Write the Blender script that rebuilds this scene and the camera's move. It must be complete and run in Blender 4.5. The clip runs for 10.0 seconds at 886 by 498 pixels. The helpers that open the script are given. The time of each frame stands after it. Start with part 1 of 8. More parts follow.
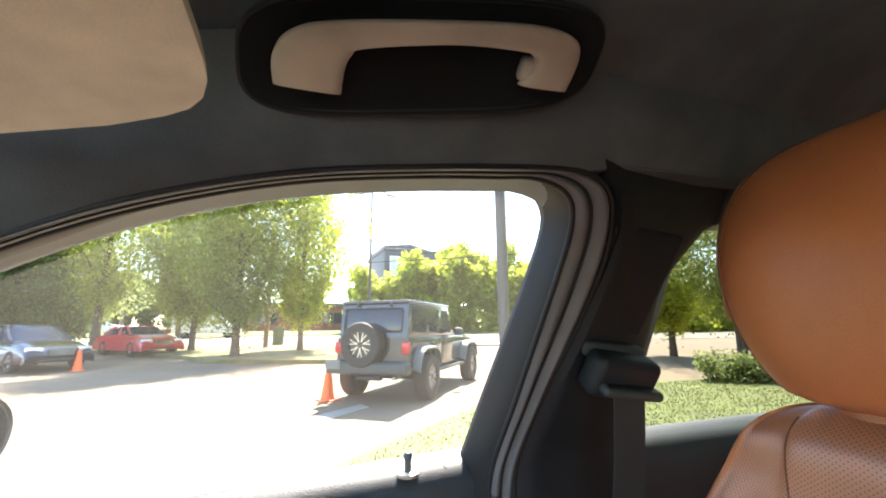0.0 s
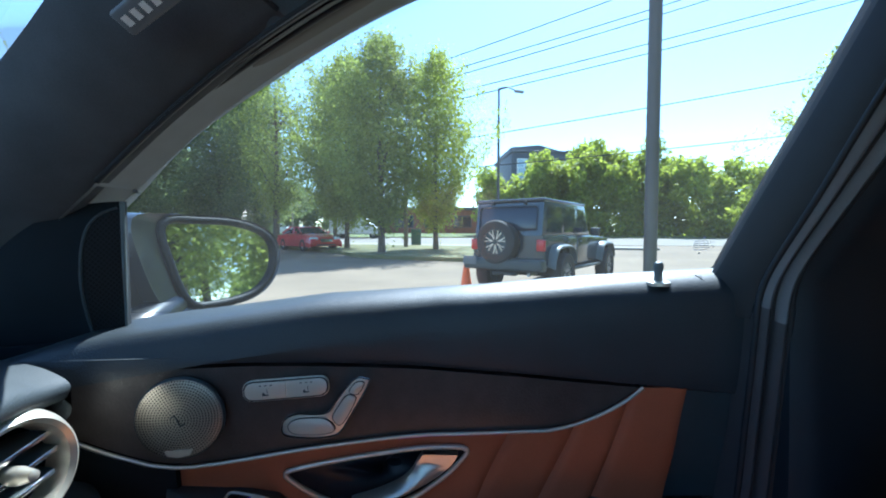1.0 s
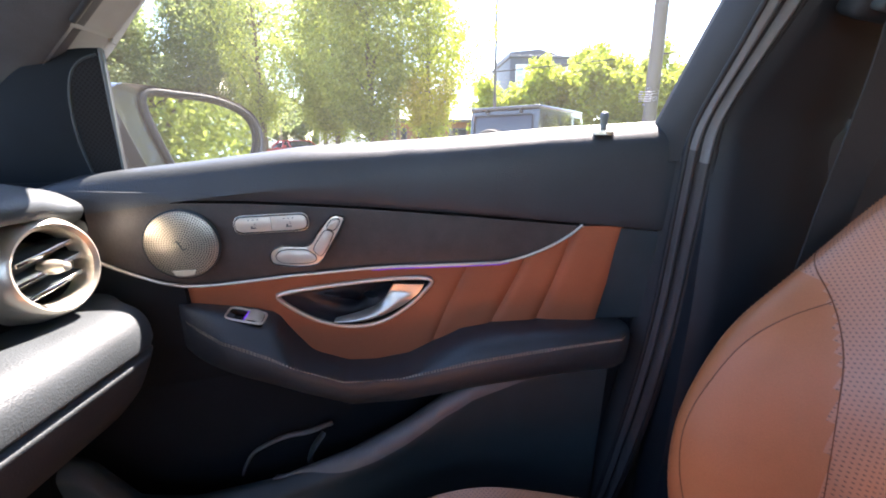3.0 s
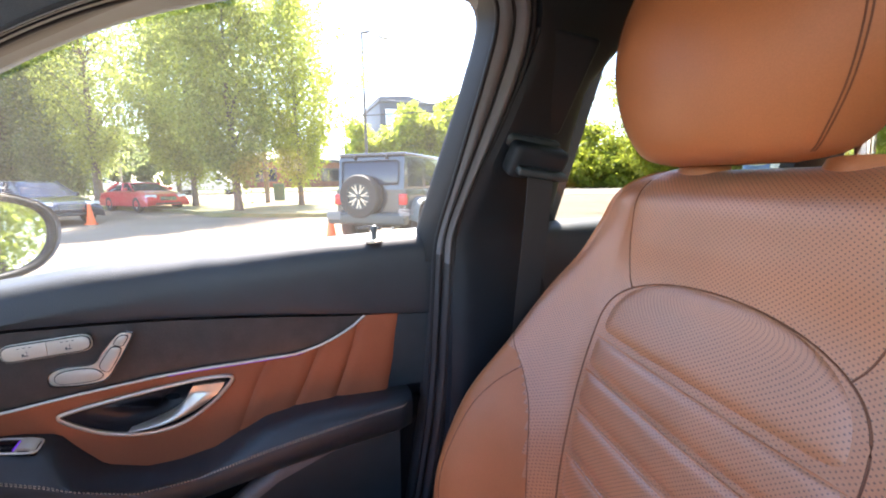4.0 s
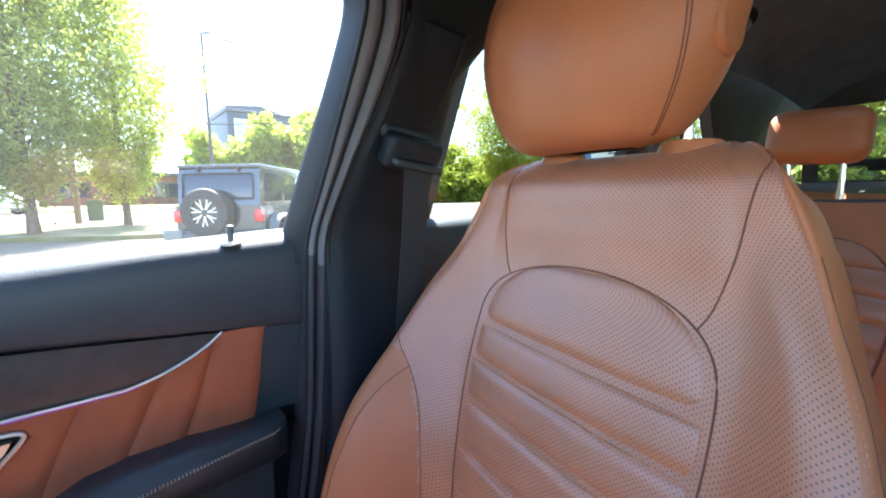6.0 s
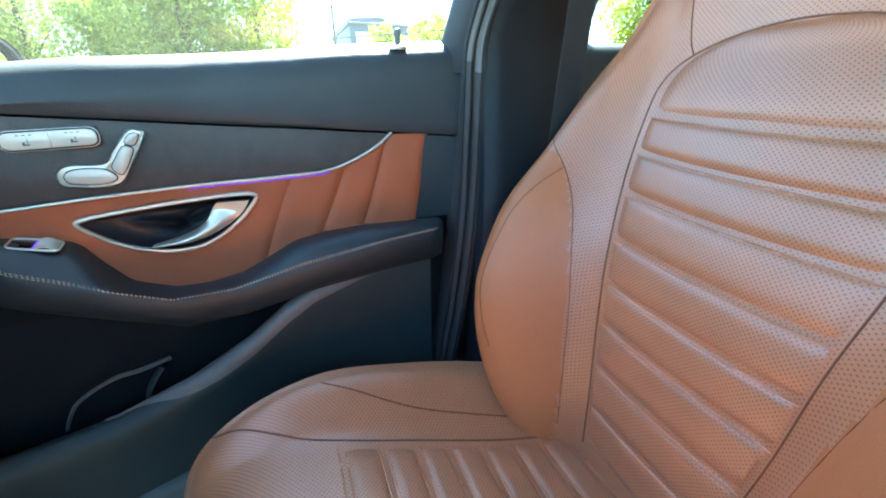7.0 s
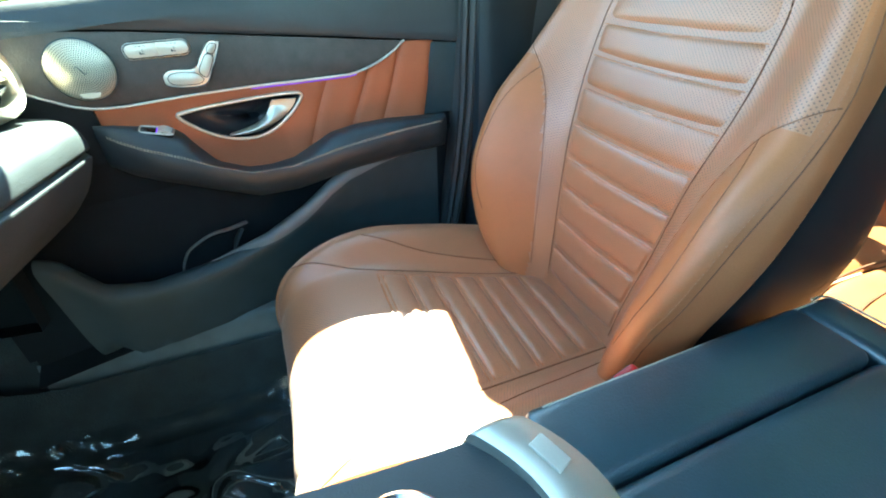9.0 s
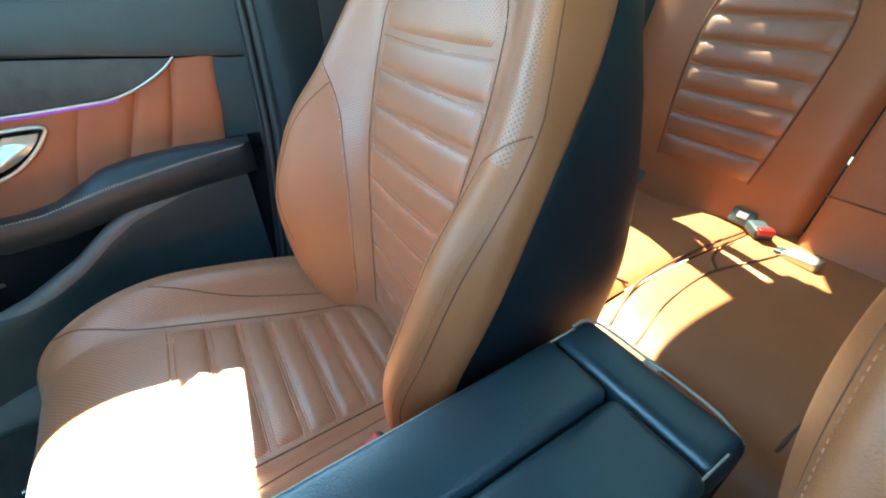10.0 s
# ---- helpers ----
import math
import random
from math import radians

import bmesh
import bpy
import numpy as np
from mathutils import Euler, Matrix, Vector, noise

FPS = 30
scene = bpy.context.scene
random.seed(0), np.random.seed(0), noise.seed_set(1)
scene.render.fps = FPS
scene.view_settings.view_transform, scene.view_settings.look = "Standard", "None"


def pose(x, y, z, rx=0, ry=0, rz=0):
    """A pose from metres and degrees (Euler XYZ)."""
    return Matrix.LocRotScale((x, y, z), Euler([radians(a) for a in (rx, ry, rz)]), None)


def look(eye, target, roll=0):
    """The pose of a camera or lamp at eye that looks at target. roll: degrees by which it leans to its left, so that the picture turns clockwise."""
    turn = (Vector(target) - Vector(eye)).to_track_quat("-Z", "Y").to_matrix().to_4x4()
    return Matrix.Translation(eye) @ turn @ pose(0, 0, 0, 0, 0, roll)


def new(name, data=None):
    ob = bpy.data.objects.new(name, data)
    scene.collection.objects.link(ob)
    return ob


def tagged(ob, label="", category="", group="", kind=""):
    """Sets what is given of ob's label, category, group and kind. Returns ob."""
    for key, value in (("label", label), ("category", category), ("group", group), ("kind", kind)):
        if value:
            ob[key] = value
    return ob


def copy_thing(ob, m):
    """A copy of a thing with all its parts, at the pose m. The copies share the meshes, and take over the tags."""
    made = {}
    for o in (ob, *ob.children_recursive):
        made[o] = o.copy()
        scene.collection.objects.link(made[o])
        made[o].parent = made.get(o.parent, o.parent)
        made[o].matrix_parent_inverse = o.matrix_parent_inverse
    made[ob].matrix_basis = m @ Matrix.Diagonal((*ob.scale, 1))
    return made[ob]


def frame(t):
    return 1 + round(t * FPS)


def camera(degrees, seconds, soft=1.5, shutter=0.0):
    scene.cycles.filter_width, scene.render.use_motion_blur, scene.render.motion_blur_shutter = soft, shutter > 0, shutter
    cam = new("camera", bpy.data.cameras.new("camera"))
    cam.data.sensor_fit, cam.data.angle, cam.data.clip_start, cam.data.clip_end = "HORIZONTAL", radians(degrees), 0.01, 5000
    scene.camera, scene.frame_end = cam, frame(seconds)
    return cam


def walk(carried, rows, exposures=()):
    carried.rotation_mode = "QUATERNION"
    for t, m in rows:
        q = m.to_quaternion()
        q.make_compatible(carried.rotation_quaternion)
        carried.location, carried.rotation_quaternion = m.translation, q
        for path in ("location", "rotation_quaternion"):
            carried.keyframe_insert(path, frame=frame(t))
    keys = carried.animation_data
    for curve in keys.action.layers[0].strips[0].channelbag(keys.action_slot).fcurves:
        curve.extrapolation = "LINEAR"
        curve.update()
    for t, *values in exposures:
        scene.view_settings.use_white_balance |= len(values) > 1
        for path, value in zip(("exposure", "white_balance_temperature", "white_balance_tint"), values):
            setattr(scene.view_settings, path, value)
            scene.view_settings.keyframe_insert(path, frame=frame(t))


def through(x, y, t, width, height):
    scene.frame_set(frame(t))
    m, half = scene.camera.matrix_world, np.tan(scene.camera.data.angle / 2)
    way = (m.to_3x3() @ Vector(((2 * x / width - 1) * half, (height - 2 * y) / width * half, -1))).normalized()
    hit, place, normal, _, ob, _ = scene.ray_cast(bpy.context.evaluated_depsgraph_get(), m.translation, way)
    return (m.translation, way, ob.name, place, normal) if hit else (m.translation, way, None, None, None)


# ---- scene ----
cam = camera(94.4, 10.0, 2.0)
PATH = [
    (0, (0.023, -0.019, 1.375), (0.628, 1.85, 1.747), -0.4),
    (0.5, (-0.048, 0.026, 1.319), (0.256, 1.997, 1.463), -0.0),
    (1, (-0.111, 0.036, 1.257), (-0.095, 2.034, 1.171), 0.1),
    (1.5, (-0.13, 0.063, 1.191), (-0.288, 2.035, 0.898), 0.3),
    (2, (-0.137, 0.067, 1.163), (-0.344, 2.006, 0.718), -0.0),
    (2.2, (-0.125, 0.07, 1.143), (-0.324, 2.001, 0.662), -0.2),
    (3.3, (-0.034, -0.114, 1.207), (0.145, 1.817, 0.718), -0.3),
    (3.5, (0.001, -0.153, 1.228), (0.283, 1.775, 0.777), -0.5),
    (4, (0.052, -0.153, 1.288), (0.657, 1.727, 0.972), -0.7),
    (4.5, (0.091, -0.145, 1.311), (1.056, 1.596, 1.118), -1.1),
    (5, (0.138, -0.158, 1.338), (1.405, 1.387, 1.258), -1.7),
    (5.2, (0.136, -0.161, 1.342), (1.465, 1.332, 1.287), -1.9),
    (6.3, (0.031, -0.111, 1.185), (1.021, 1.587, 0.818), -1.5),
    (6.5, (0.032, -0.119, 1.136), (0.859, 1.649, 0.699), -2.3),
    (7, (-0.032, -0.134, 1.098), (0.628, 1.649, 0.477), -2.0),
    (7.5, (-0.051, -0.151, 1.06), (0.5, 1.615, 0.299), -2.5),
    (8, (-0.112, -0.224, 1.072), (0.469, 1.489, 0.217), -2.6),
    (8.5, (-0.159, -0.275, 1.117), (0.496, 1.347, 0.147), -2.0),
    (9, (-0.117, -0.338, 1.106), (0.466, 1.306, 0.128), -3.2),
    (9.5, (0.018, -0.382, 1.138), (0.792, 1.203, 0.196), -3.7),
    (10, (0.12, -0.359, 1.114), (0.963, 1.146, 0.102), -4.6),
]
EXPOSURES = [(0.0, 3.45, 7200, 14), (0.5, 2.7, 6500, 8), (1.0, 2.1, 5100, 2), (1.5, 2.2, 5150, 2), (2.0, 2.85, 5800, 12), (3.5, 3.8, 6900, 22), (5.0, 3.8, 6700, 14), (6.5, 4.1, 5800, 4), (7.5, 4.7, 6000, -20), (9.0, 4.75, 6200, -22), (10.0, 4.6, 6200, -20)]
walk(cam, [(t, look(eye, target, roll)) for t, eye, target, roll in PATH], EXPOSURES)

# ---- light ----
SUN_DIR = Vector((0.150, 0.33, 0.51)).normalized()
world = bpy.data.worlds.new("sky")
scene.world = world
world.use_nodes = True
_n = world.node_tree.nodes
sky = _n.new("ShaderNodeTexSky")
sky.sky_type = "NISHITA"
sky.sun_disc = False
sky.sun_elevation = math.asin(SUN_DIR.z)
sky.sun_rotation = math.atan2(SUN_DIR.x, SUN_DIR.y)
sky.air_density, sky.dust_density, sky.ozone_density = 1.0, 0.25, 1.6
_n["Background"].inputs[1].default_value = 0.100
world.node_tree.links.new(sky.outputs[0], _n["Background"].inputs[0])
lamp = bpy.data.lights.new("sun", "SUN")
lamp.energy, lamp.angle, lamp.color = 3.6, radians(0.55), (1.0, 0.95, 0.87)
sun = new("sun", lamp)
sun.matrix_world = look(SUN_DIR * 60, (0, 0, 0))


# ---- materials ----
def mat(name, color, rough=0.5, metal=0.0, grain=0.0, grain_size=0.002, vary=0.15, vary_size=0.05, bump=0.0, spec=0.5, holes=0.0, hole_size=0.16, coat=0.0, per_object=0.0, sheen=0.0, tint=None):
    """A surface: base colour varied at two scales, fine relief, and, with holes (pitch in metres), a punched diagonal dot grid over the UVs."""
    m = bpy.data.materials.new(name)
    m.use_nodes = True
    nt = m.node_tree
    N, L = nt.nodes, nt.links
    b = N["Principled BSDF"]
    b.inputs["Roughness"].default_value = rough
    b.inputs["Metallic"].default_value = metal
    b.inputs["Specular IOR Level"].default_value = spec
    b.inputs["Coat Weight"].default_value = coat
    b.inputs["Sheen Weight"].default_value = sheen
    co = N.new("ShaderNodeTexCoord")
    big = N.new("ShaderNodeTexNoise")
    big.inputs["Scale"].default_value = 1 / vary_size
    big.inputs["Detail"].default_value = 5
    L.new(co.outputs["Object"], big.inputs["Vector"])
    fine = N.new("ShaderNodeTexNoise")
    fine.inputs["Scale"].default_value = 1 / grain_size
    fine.inputs["Detail"].default_value = 3
    L.new(co.outputs["Object"], fine.inputs["Vector"])
    ramp = N.new("ShaderNodeValToRGB")
    c = Vector(color)
    other = Vector(tint) if tint else c * (1 + vary)
    ramp.color_ramp.elements[0].position, ramp.color_ramp.elements[1].position = 0.3, 0.7
    ramp.color_ramp.elements[0].color = (*(c * (1 - vary)), 1)
    ramp.color_ramp.elements[1].color = (*other, 1)
    L.new(big.outputs["Fac"], ramp.inputs[0])
    col = ramp.outputs[0]
    mix = N.new("ShaderNodeMix")
    mix.data_type, mix.blend_type = "RGBA", "MULTIPLY"
    mix.inputs[0].default_value = min(1.0, 0.25 + grain)
    L.new(col, mix.inputs[6])
    fr = N.new("ShaderNodeMapRange")
    fr.inputs[3].default_value, fr.inputs[4].default_value = 0.75, 1.2
    L.new(fine.outputs["Fac"], fr.inputs[0])
    L.new(fr.outputs[0], mix.inputs[7])
    col = mix.outputs[2]
    if per_object:
        info = N.new("ShaderNodeObjectInfo")
        hs = N.new("ShaderNodeHueSaturation")
        mr = N.new("ShaderNodeMapRange")
        mr.inputs[3].default_value, mr.inputs[4].default_value = 1 - per_object, 1 + per_object
        L.new(info.outputs["Random"], mr.inputs[0])
        L.new(mr.outputs[0], hs.inputs["Value"])
        L.new(col, hs.inputs["Color"])
        col = hs.outputs[0]
    height = None
    if bump:
        vor = N.new("ShaderNodeTexVoronoi")
        vor.inputs["Scale"].default_value = 1 / grain_size
        L.new(co.outputs["Object"], vor.inputs["Vector"])
        add = N.new("ShaderNodeMath")
        add.operation = "ADD"
        L.new(vor.outputs["Distance"], add.inputs[0])
        L.new(fine.outputs["Fac"], add.inputs[1])
        height = add.outputs[0]
    if holes:
        uv = N.new("ShaderNodeMapping")
        uv.inputs["Rotation"].default_value = (0, 0, radians(45))
        uv.inputs["Scale"].default_value = (1 / holes, 1 / holes, 1)
        L.new(co.outputs["UV"], uv.inputs["Vector"])
        dots = N.new("ShaderNodeTexVoronoi")
        dots.voronoi_dimensions = "2D"
        dots.inputs["Scale"].default_value = 1.0
        dots.inputs["Randomness"].default_value = 0.0
        L.new(uv.outputs[0], dots.inputs["Vector"])
        hole = N.new("ShaderNodeMapRange")
        hole.inputs[1].default_value, hole.inputs[2].default_value = hole_size * 0.8, hole_size * 1.25
        L.new(dots.outputs["Distance"], hole.inputs[0])
        dark = N.new("ShaderNodeMix")
        dark.data_type, dark.blend_type = "RGBA", "MIX"
        dark.inputs[6].default_value = (*(c * 0.27), 1)
        L.new(hole.outputs[0], dark.inputs[0])
        L.new(col, dark.inputs[7])
        col = dark.outputs[2]
    L.new(col, b.inputs["Base Color"])
    rr = N.new("ShaderNodeMapRange")
    rr.inputs[3].default_value, rr.inputs[4].default_value = max(0.02, rough * 0.85), min(1.0, rough * 1.15)
    L.new(big.outputs["Fac"], rr.inputs[0])
    L.new(rr.outputs[0], b.inputs["Roughness"])
    if height is not None:
        bp = N.new("ShaderNodeBump")
        bp.inputs["Strength"].default_value = bump
        bp.inputs["Distance"].default_value = grain_size * 0.25
        L.new(height, bp.inputs["Height"])
        L.new(bp.outputs[0], b.inputs["Normal"])
    return m


def glass_mat(name, tint=(0.96, 0.98, 0.97), gloss=0.6, haze=0.0):
    """A thin pane: clear straight through, with a mirror gloss that grows at glancing angles, and a pale veil mixed in
    as haze.
    """
    m = bpy.data.materials.new(name)
    m.use_nodes = True
    N, L = m.node_tree.nodes, m.node_tree.links
    N.remove(N["Principled BSDF"])
    t, g, x, f, mul = (N.new(k) for k in ("ShaderNodeBsdfTransparent", "ShaderNodeBsdfGlossy", "ShaderNodeMixShader", "ShaderNodeFresnel", "ShaderNodeMath"))
    t.inputs[0].default_value = (*tint, 1)
    g.inputs["Roughness"].default_value = 0.01
    f.inputs["IOR"].default_value = 1.45
    mul.operation = "MULTIPLY"
    mul.inputs[1].default_value = gloss
    L.new(f.outputs[0], mul.inputs[0])
    L.new(mul.outputs[0], x.inputs[0])
    L.new(t.outputs[0], x.inputs[1])
    L.new(g.outputs[0], x.inputs[2])
    last = x.outputs[0]
    if haze:
        film, d, no, co, mr = (N.new(k) for k in ("ShaderNodeBsdfTranslucent", "ShaderNodeMixShader", "ShaderNodeTexNoise", "ShaderNodeTexCoord", "ShaderNodeMapRange"))
        film.inputs[0].default_value = (0.9, 0.88, 0.82, 1)
        no.inputs["Scale"].default_value = 3.0
        no.inputs["Detail"].default_value = 6
        L.new(co.outputs["Object"], no.inputs["Vector"])
        mr.inputs[1].default_value, mr.inputs[2].default_value = 0.3, 0.7
        mr.inputs[3].default_value, mr.inputs[4].default_value = 0.6 * haze, 1.4 * haze
        L.new(no.outputs["Fac"], mr.inputs[0])
        L.new(mr.outputs[0], d.inputs[0])
        L.new(last, d.inputs[1])
        L.new(film.outputs[0], d.inputs[2])
        last = d.outputs[0]
    L.new(last, N["Material Output"].inputs[0])
    return m


def glow_mat(name, color, strength):
    m = bpy.data.materials.new(name)
    m.use_nodes = True
    b = m.node_tree.nodes["Principled BSDF"]
    b.inputs["Base Color"].default_value = (*color, 1)
    b.inputs["Emission Color"].default_value = (*color, 1)
    b.inputs["Emission Strength"].default_value = strength
    return m


M_TAN = mat("tan_leather", (0.46, 0.162, 0.062), 0.42, grain=0.25, grain_size=0.0016, vary=0.08, vary_size=0.09, bump=0.3, spec=0.45)
M_PERF = mat("perforated_tan_leather", (0.455, 0.174, 0.076), 0.40, grain=0.2, grain_size=0.0016, vary=0.08, vary_size=0.09, bump=0.25, holes=0.0036, hole_size=0.19, spec=1.0, sheen=0.12)
M_INSERT = mat("door_insert_leather", (0.41, 0.125, 0.056), 0.52, grain=0.25, grain_size=0.0016, vary=0.08, vary_size=0.09, bump=0.3, spec=0.35)
# paler than the leather: the seams' highlight is in the welt's colour
M_WELT = mat("highlit_tan_welt", (0.52, 0.20, 0.095), 0.27, grain_size=0.0016, vary=0.06, bump=0.2)
M_SEAM = mat("brown_seam", (0.175, 0.063, 0.028), 0.65)
M_STITCH = mat("tan_thread", (0.46, 0.20, 0.10), 0.6)
M_GREYSTITCH = mat("grey_thread", (0.58, 0.52, 0.40), 0.7)
M_BLACK = mat("black_leather", (0.024, 0.031, 0.036), 0.50, spec=0.62, grain=0.3, grain_size=0.0018, vary=0.15, bump=0.42)
M_DASH = mat("dashboard_leather", (0.026, 0.033, 0.037), 0.60, spec=0.55, grain=0.3, grain_size=0.0018, vary=0.15, bump=0.45)
M_PLASTIC = mat("black_plastic", (0.030, 0.044, 0.049), 0.5, grain=0.2, grain_size=0.001, bump=0.2)
M_GREYPL = mat("charcoal_plastic", (0.105, 0.130, 0.135), 0.45, grain=0.2, grain_size=0.0012, bump=0.25)
M_PILLARPL = mat("dark_pillar_plastic", (0.0125, 0.0175, 0.023), 0.55, grain=0.2, grain_size=0.001, bump=0.2, spec=0.35)
M_RUBBER = mat("black_rubber", (0.0085, 0.011, 0.0145), 0.6)
M_LOWDOOR = mat("matt_black_plastic", (0.0105, 0.0148, 0.0188), 0.8, grain=0.2, grain_size=0.001, bump=0.2, spec=0.15)
# darker copy of the grey seal, with the shade low in the door painted in
M_SHADESEAL = mat("shaded_grey_seal", (0.040, 0.043, 0.047), 0.65, grain=0.3, grain_size=0.001)
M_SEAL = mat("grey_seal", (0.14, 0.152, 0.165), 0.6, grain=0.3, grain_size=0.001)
# one frame cover in two tones: lit front and top, shaded rear upright
M_FRAMETOP = mat("lit_warm_grey_frame_cover", (0.088, 0.083, 0.079), 0.6, spec=0.3, grain=0.3, grain_size=0.001, bump=0.2)
M_FRAME = mat("shaded_frame_cover", (0.022, 0.023, 0.024), 0.55, spec=0.3, grain=0.3, grain_size=0.001, bump=0.2)
M_CLOTH = mat("charcoal_headliner_cloth", (0.090, 0.118, 0.138), 0.95, grain=0.5, grain_size=0.0015, bump=0.5, spec=0.2)
M_PILLAR = mat("grey_pillar_cloth", (0.080, 0.088, 0.096), 0.9, grain=0.5, grain_size=0.0012, bump=0.4, spec=0.2)
M_VISOR = mat("visor_cloth", (0.67, 0.65, 0.57), 0.9, grain=0.4, grain_size=0.0012, bump=0.3)
M_WOOD = mat("dark_ash_veneer", (0.052, 0.043, 0.038), 0.38, grain=0.5, grain_size=0.0025, vary=0.2, vary_size=0.02, bump=0.25)
M_CHROME = mat("chrome", (0.75, 0.75, 0.74), 0.14, 1.0, vary=0.03)
M_SATIN = mat("satin_silver", (0.72, 0.67, 0.56), 0.34, 0.75, vary=0.05, grain_size=0.0005)
M_SILVER = mat("silver_plastic", (0.62, 0.57, 0.47), 0.35, 0.3, vary=0.04)
M_GRILLE = mat("punched_steel_grille", (0.40, 0.365, 0.30), 0.36, 0.85, vary=0.08)


def ring_holes(m, pitch, size):
    """Punches rings of round holes about the middle of the UVs."""
    N, L = m.node_tree.nodes, m.node_tree.links
    b = N["Principled BSDF"]

    def node(op, a, c=None):
        n = N.new("ShaderNodeMath")
        n.operation = op
        for k, v in enumerate((a, c)):
            if v is not None:
                if isinstance(v, (int, float)):
                    n.inputs[k].default_value = v
                else:
                    L.new(v, n.inputs[k])
        return n.outputs[0]

    co, sep = N.new("ShaderNodeTexCoord"), N.new("ShaderNodeSeparateXYZ")
    L.new(co.outputs["UV"], sep.inputs[0])
    x, y = sep.outputs[0], sep.outputs[1]
    r = node("DIVIDE", node("SQRT", node("ADD", node("MULTIPLY", x, x), node("MULTIPLY", y, y))), pitch)
    ring = node("ADD", node("FLOOR", r), 0.5)
    count = node("FLOOR", node("MULTIPLY", ring, 6.2832))
    turn = node("MULTIPLY", node("ADD", node("DIVIDE", node("ARCTAN2", y, x), 6.2832), 0.5), count)
    du, dv = node("SUBTRACT", node("FRACT", turn), 0.5), node("SUBTRACT", node("FRACT", r), 0.5)
    far = node("SQRT", node("ADD", node("MULTIPLY", du, du), node("MULTIPLY", dv, dv)))
    edge = N.new("ShaderNodeMapRange")
    edge.inputs[1].default_value, edge.inputs[2].default_value = size * 0.8, size * 1.2
    L.new(far, edge.inputs[0])
    mix = N.new("ShaderNodeMix")
    mix.data_type = "RGBA"
    mix.inputs[6].default_value = (0.012, 0.011, 0.010, 1)
    L.new(edge.outputs[0], mix.inputs[0])
    L.new(b.inputs["Base Color"].links[0].from_socket, mix.inputs[7])
    L.new(mix.outputs[2], b.inputs["Base Color"])


ring_holes(M_GRILLE, 0.0027, 0.29)
M_MESHPL = mat("black_tweeter_mesh", (0.012, 0.013, 0.015), 0.6, vary=0.1, holes=0.0034, hole_size=0.30, spec=0.15)
M_GLOSSBLACK = mat("gloss_black", (0.008, 0.008, 0.009), 0.08, vary=0.05)
M_CARPET = mat("black_carpet", (0.027, 0.037, 0.041), 0.95, grain=0.8, grain_size=0.003, vary=0.3, bump=1.0)
M_BELT = mat("belt_webbing", (0.022, 0.024, 0.026), 0.7, grain=0.5, grain_size=0.0012, bump=0.6)
M_RED = mat("red_plastic", (0.50, 0.012, 0.014), 0.35)
M_WHITE = mat("white_plastic", (0.75, 0.75, 0.72), 0.5)
M_GLASS = glass_mat("clear_glass")
# the milky veil in this pane stands in for glare from reflections
M_HAZY = glass_mat("hazy_glass", (0.79, 0.82, 0.80), haze=0.010)
M_TINT = glass_mat("tinted_glass", (0.38, 0.40, 0.38), 0.7)
M_ROOFTINT = glass_mat("dark_tinted_glass", (0.43, 0.46, 0.41), 0.7)
M_MIRROR = mat("mirror", (0.88, 0.9, 0.9), 0.02, 1.0, vary=0.0)
M_VIOLET = glow_mat("violet_light_strip", (0.35, 0.08, 1.0), 0.02)
M_WARM = glow_mat("warm_reading_lamp", (1.0, 0.62, 0.28), 0.5)


# ---- mesh tools ----
def finish(name, verts, faces, uvs=None, materials=(), smooth=True, sharp=35, face_mats=None):
    me = bpy.data.meshes.new(name)
    me.from_pydata([tuple(v) for v in verts], [], faces)
    for m in materials:
        me.materials.append(m)
    if face_mats is not None:
        me.polygons.foreach_set("material_index", face_mats)
    if uvs is not None:
        lay = me.uv_layers.new(name="UVMap")
        idx = np.empty(len(me.loops), dtype=np.int64)
        me.loops.foreach_get("vertex_index", idx)
        lay.data.foreach_set("uv", np.asarray(uvs, dtype=np.float32)[idx].ravel())
    me.update()
    if smooth:
        me.polygons.foreach_set("use_smooth", [True] * len(me.polygons))
        if sharp:
            me.set_sharp_from_angle(angle=radians(sharp))
    return me


def thing(name, label, category, group="", kind=""):
    """An Empty that parents the parts of one thing."""
    return tagged(new(name), label, category, group, kind)


def put(name, me, parent=None, label="", m=None):
    ob = new(name, me)
    if parent is not None:
        ob.parent = parent
    if m is not None:
        ob.matrix_basis = m
    if label:
        tagged(ob, label)
    return ob


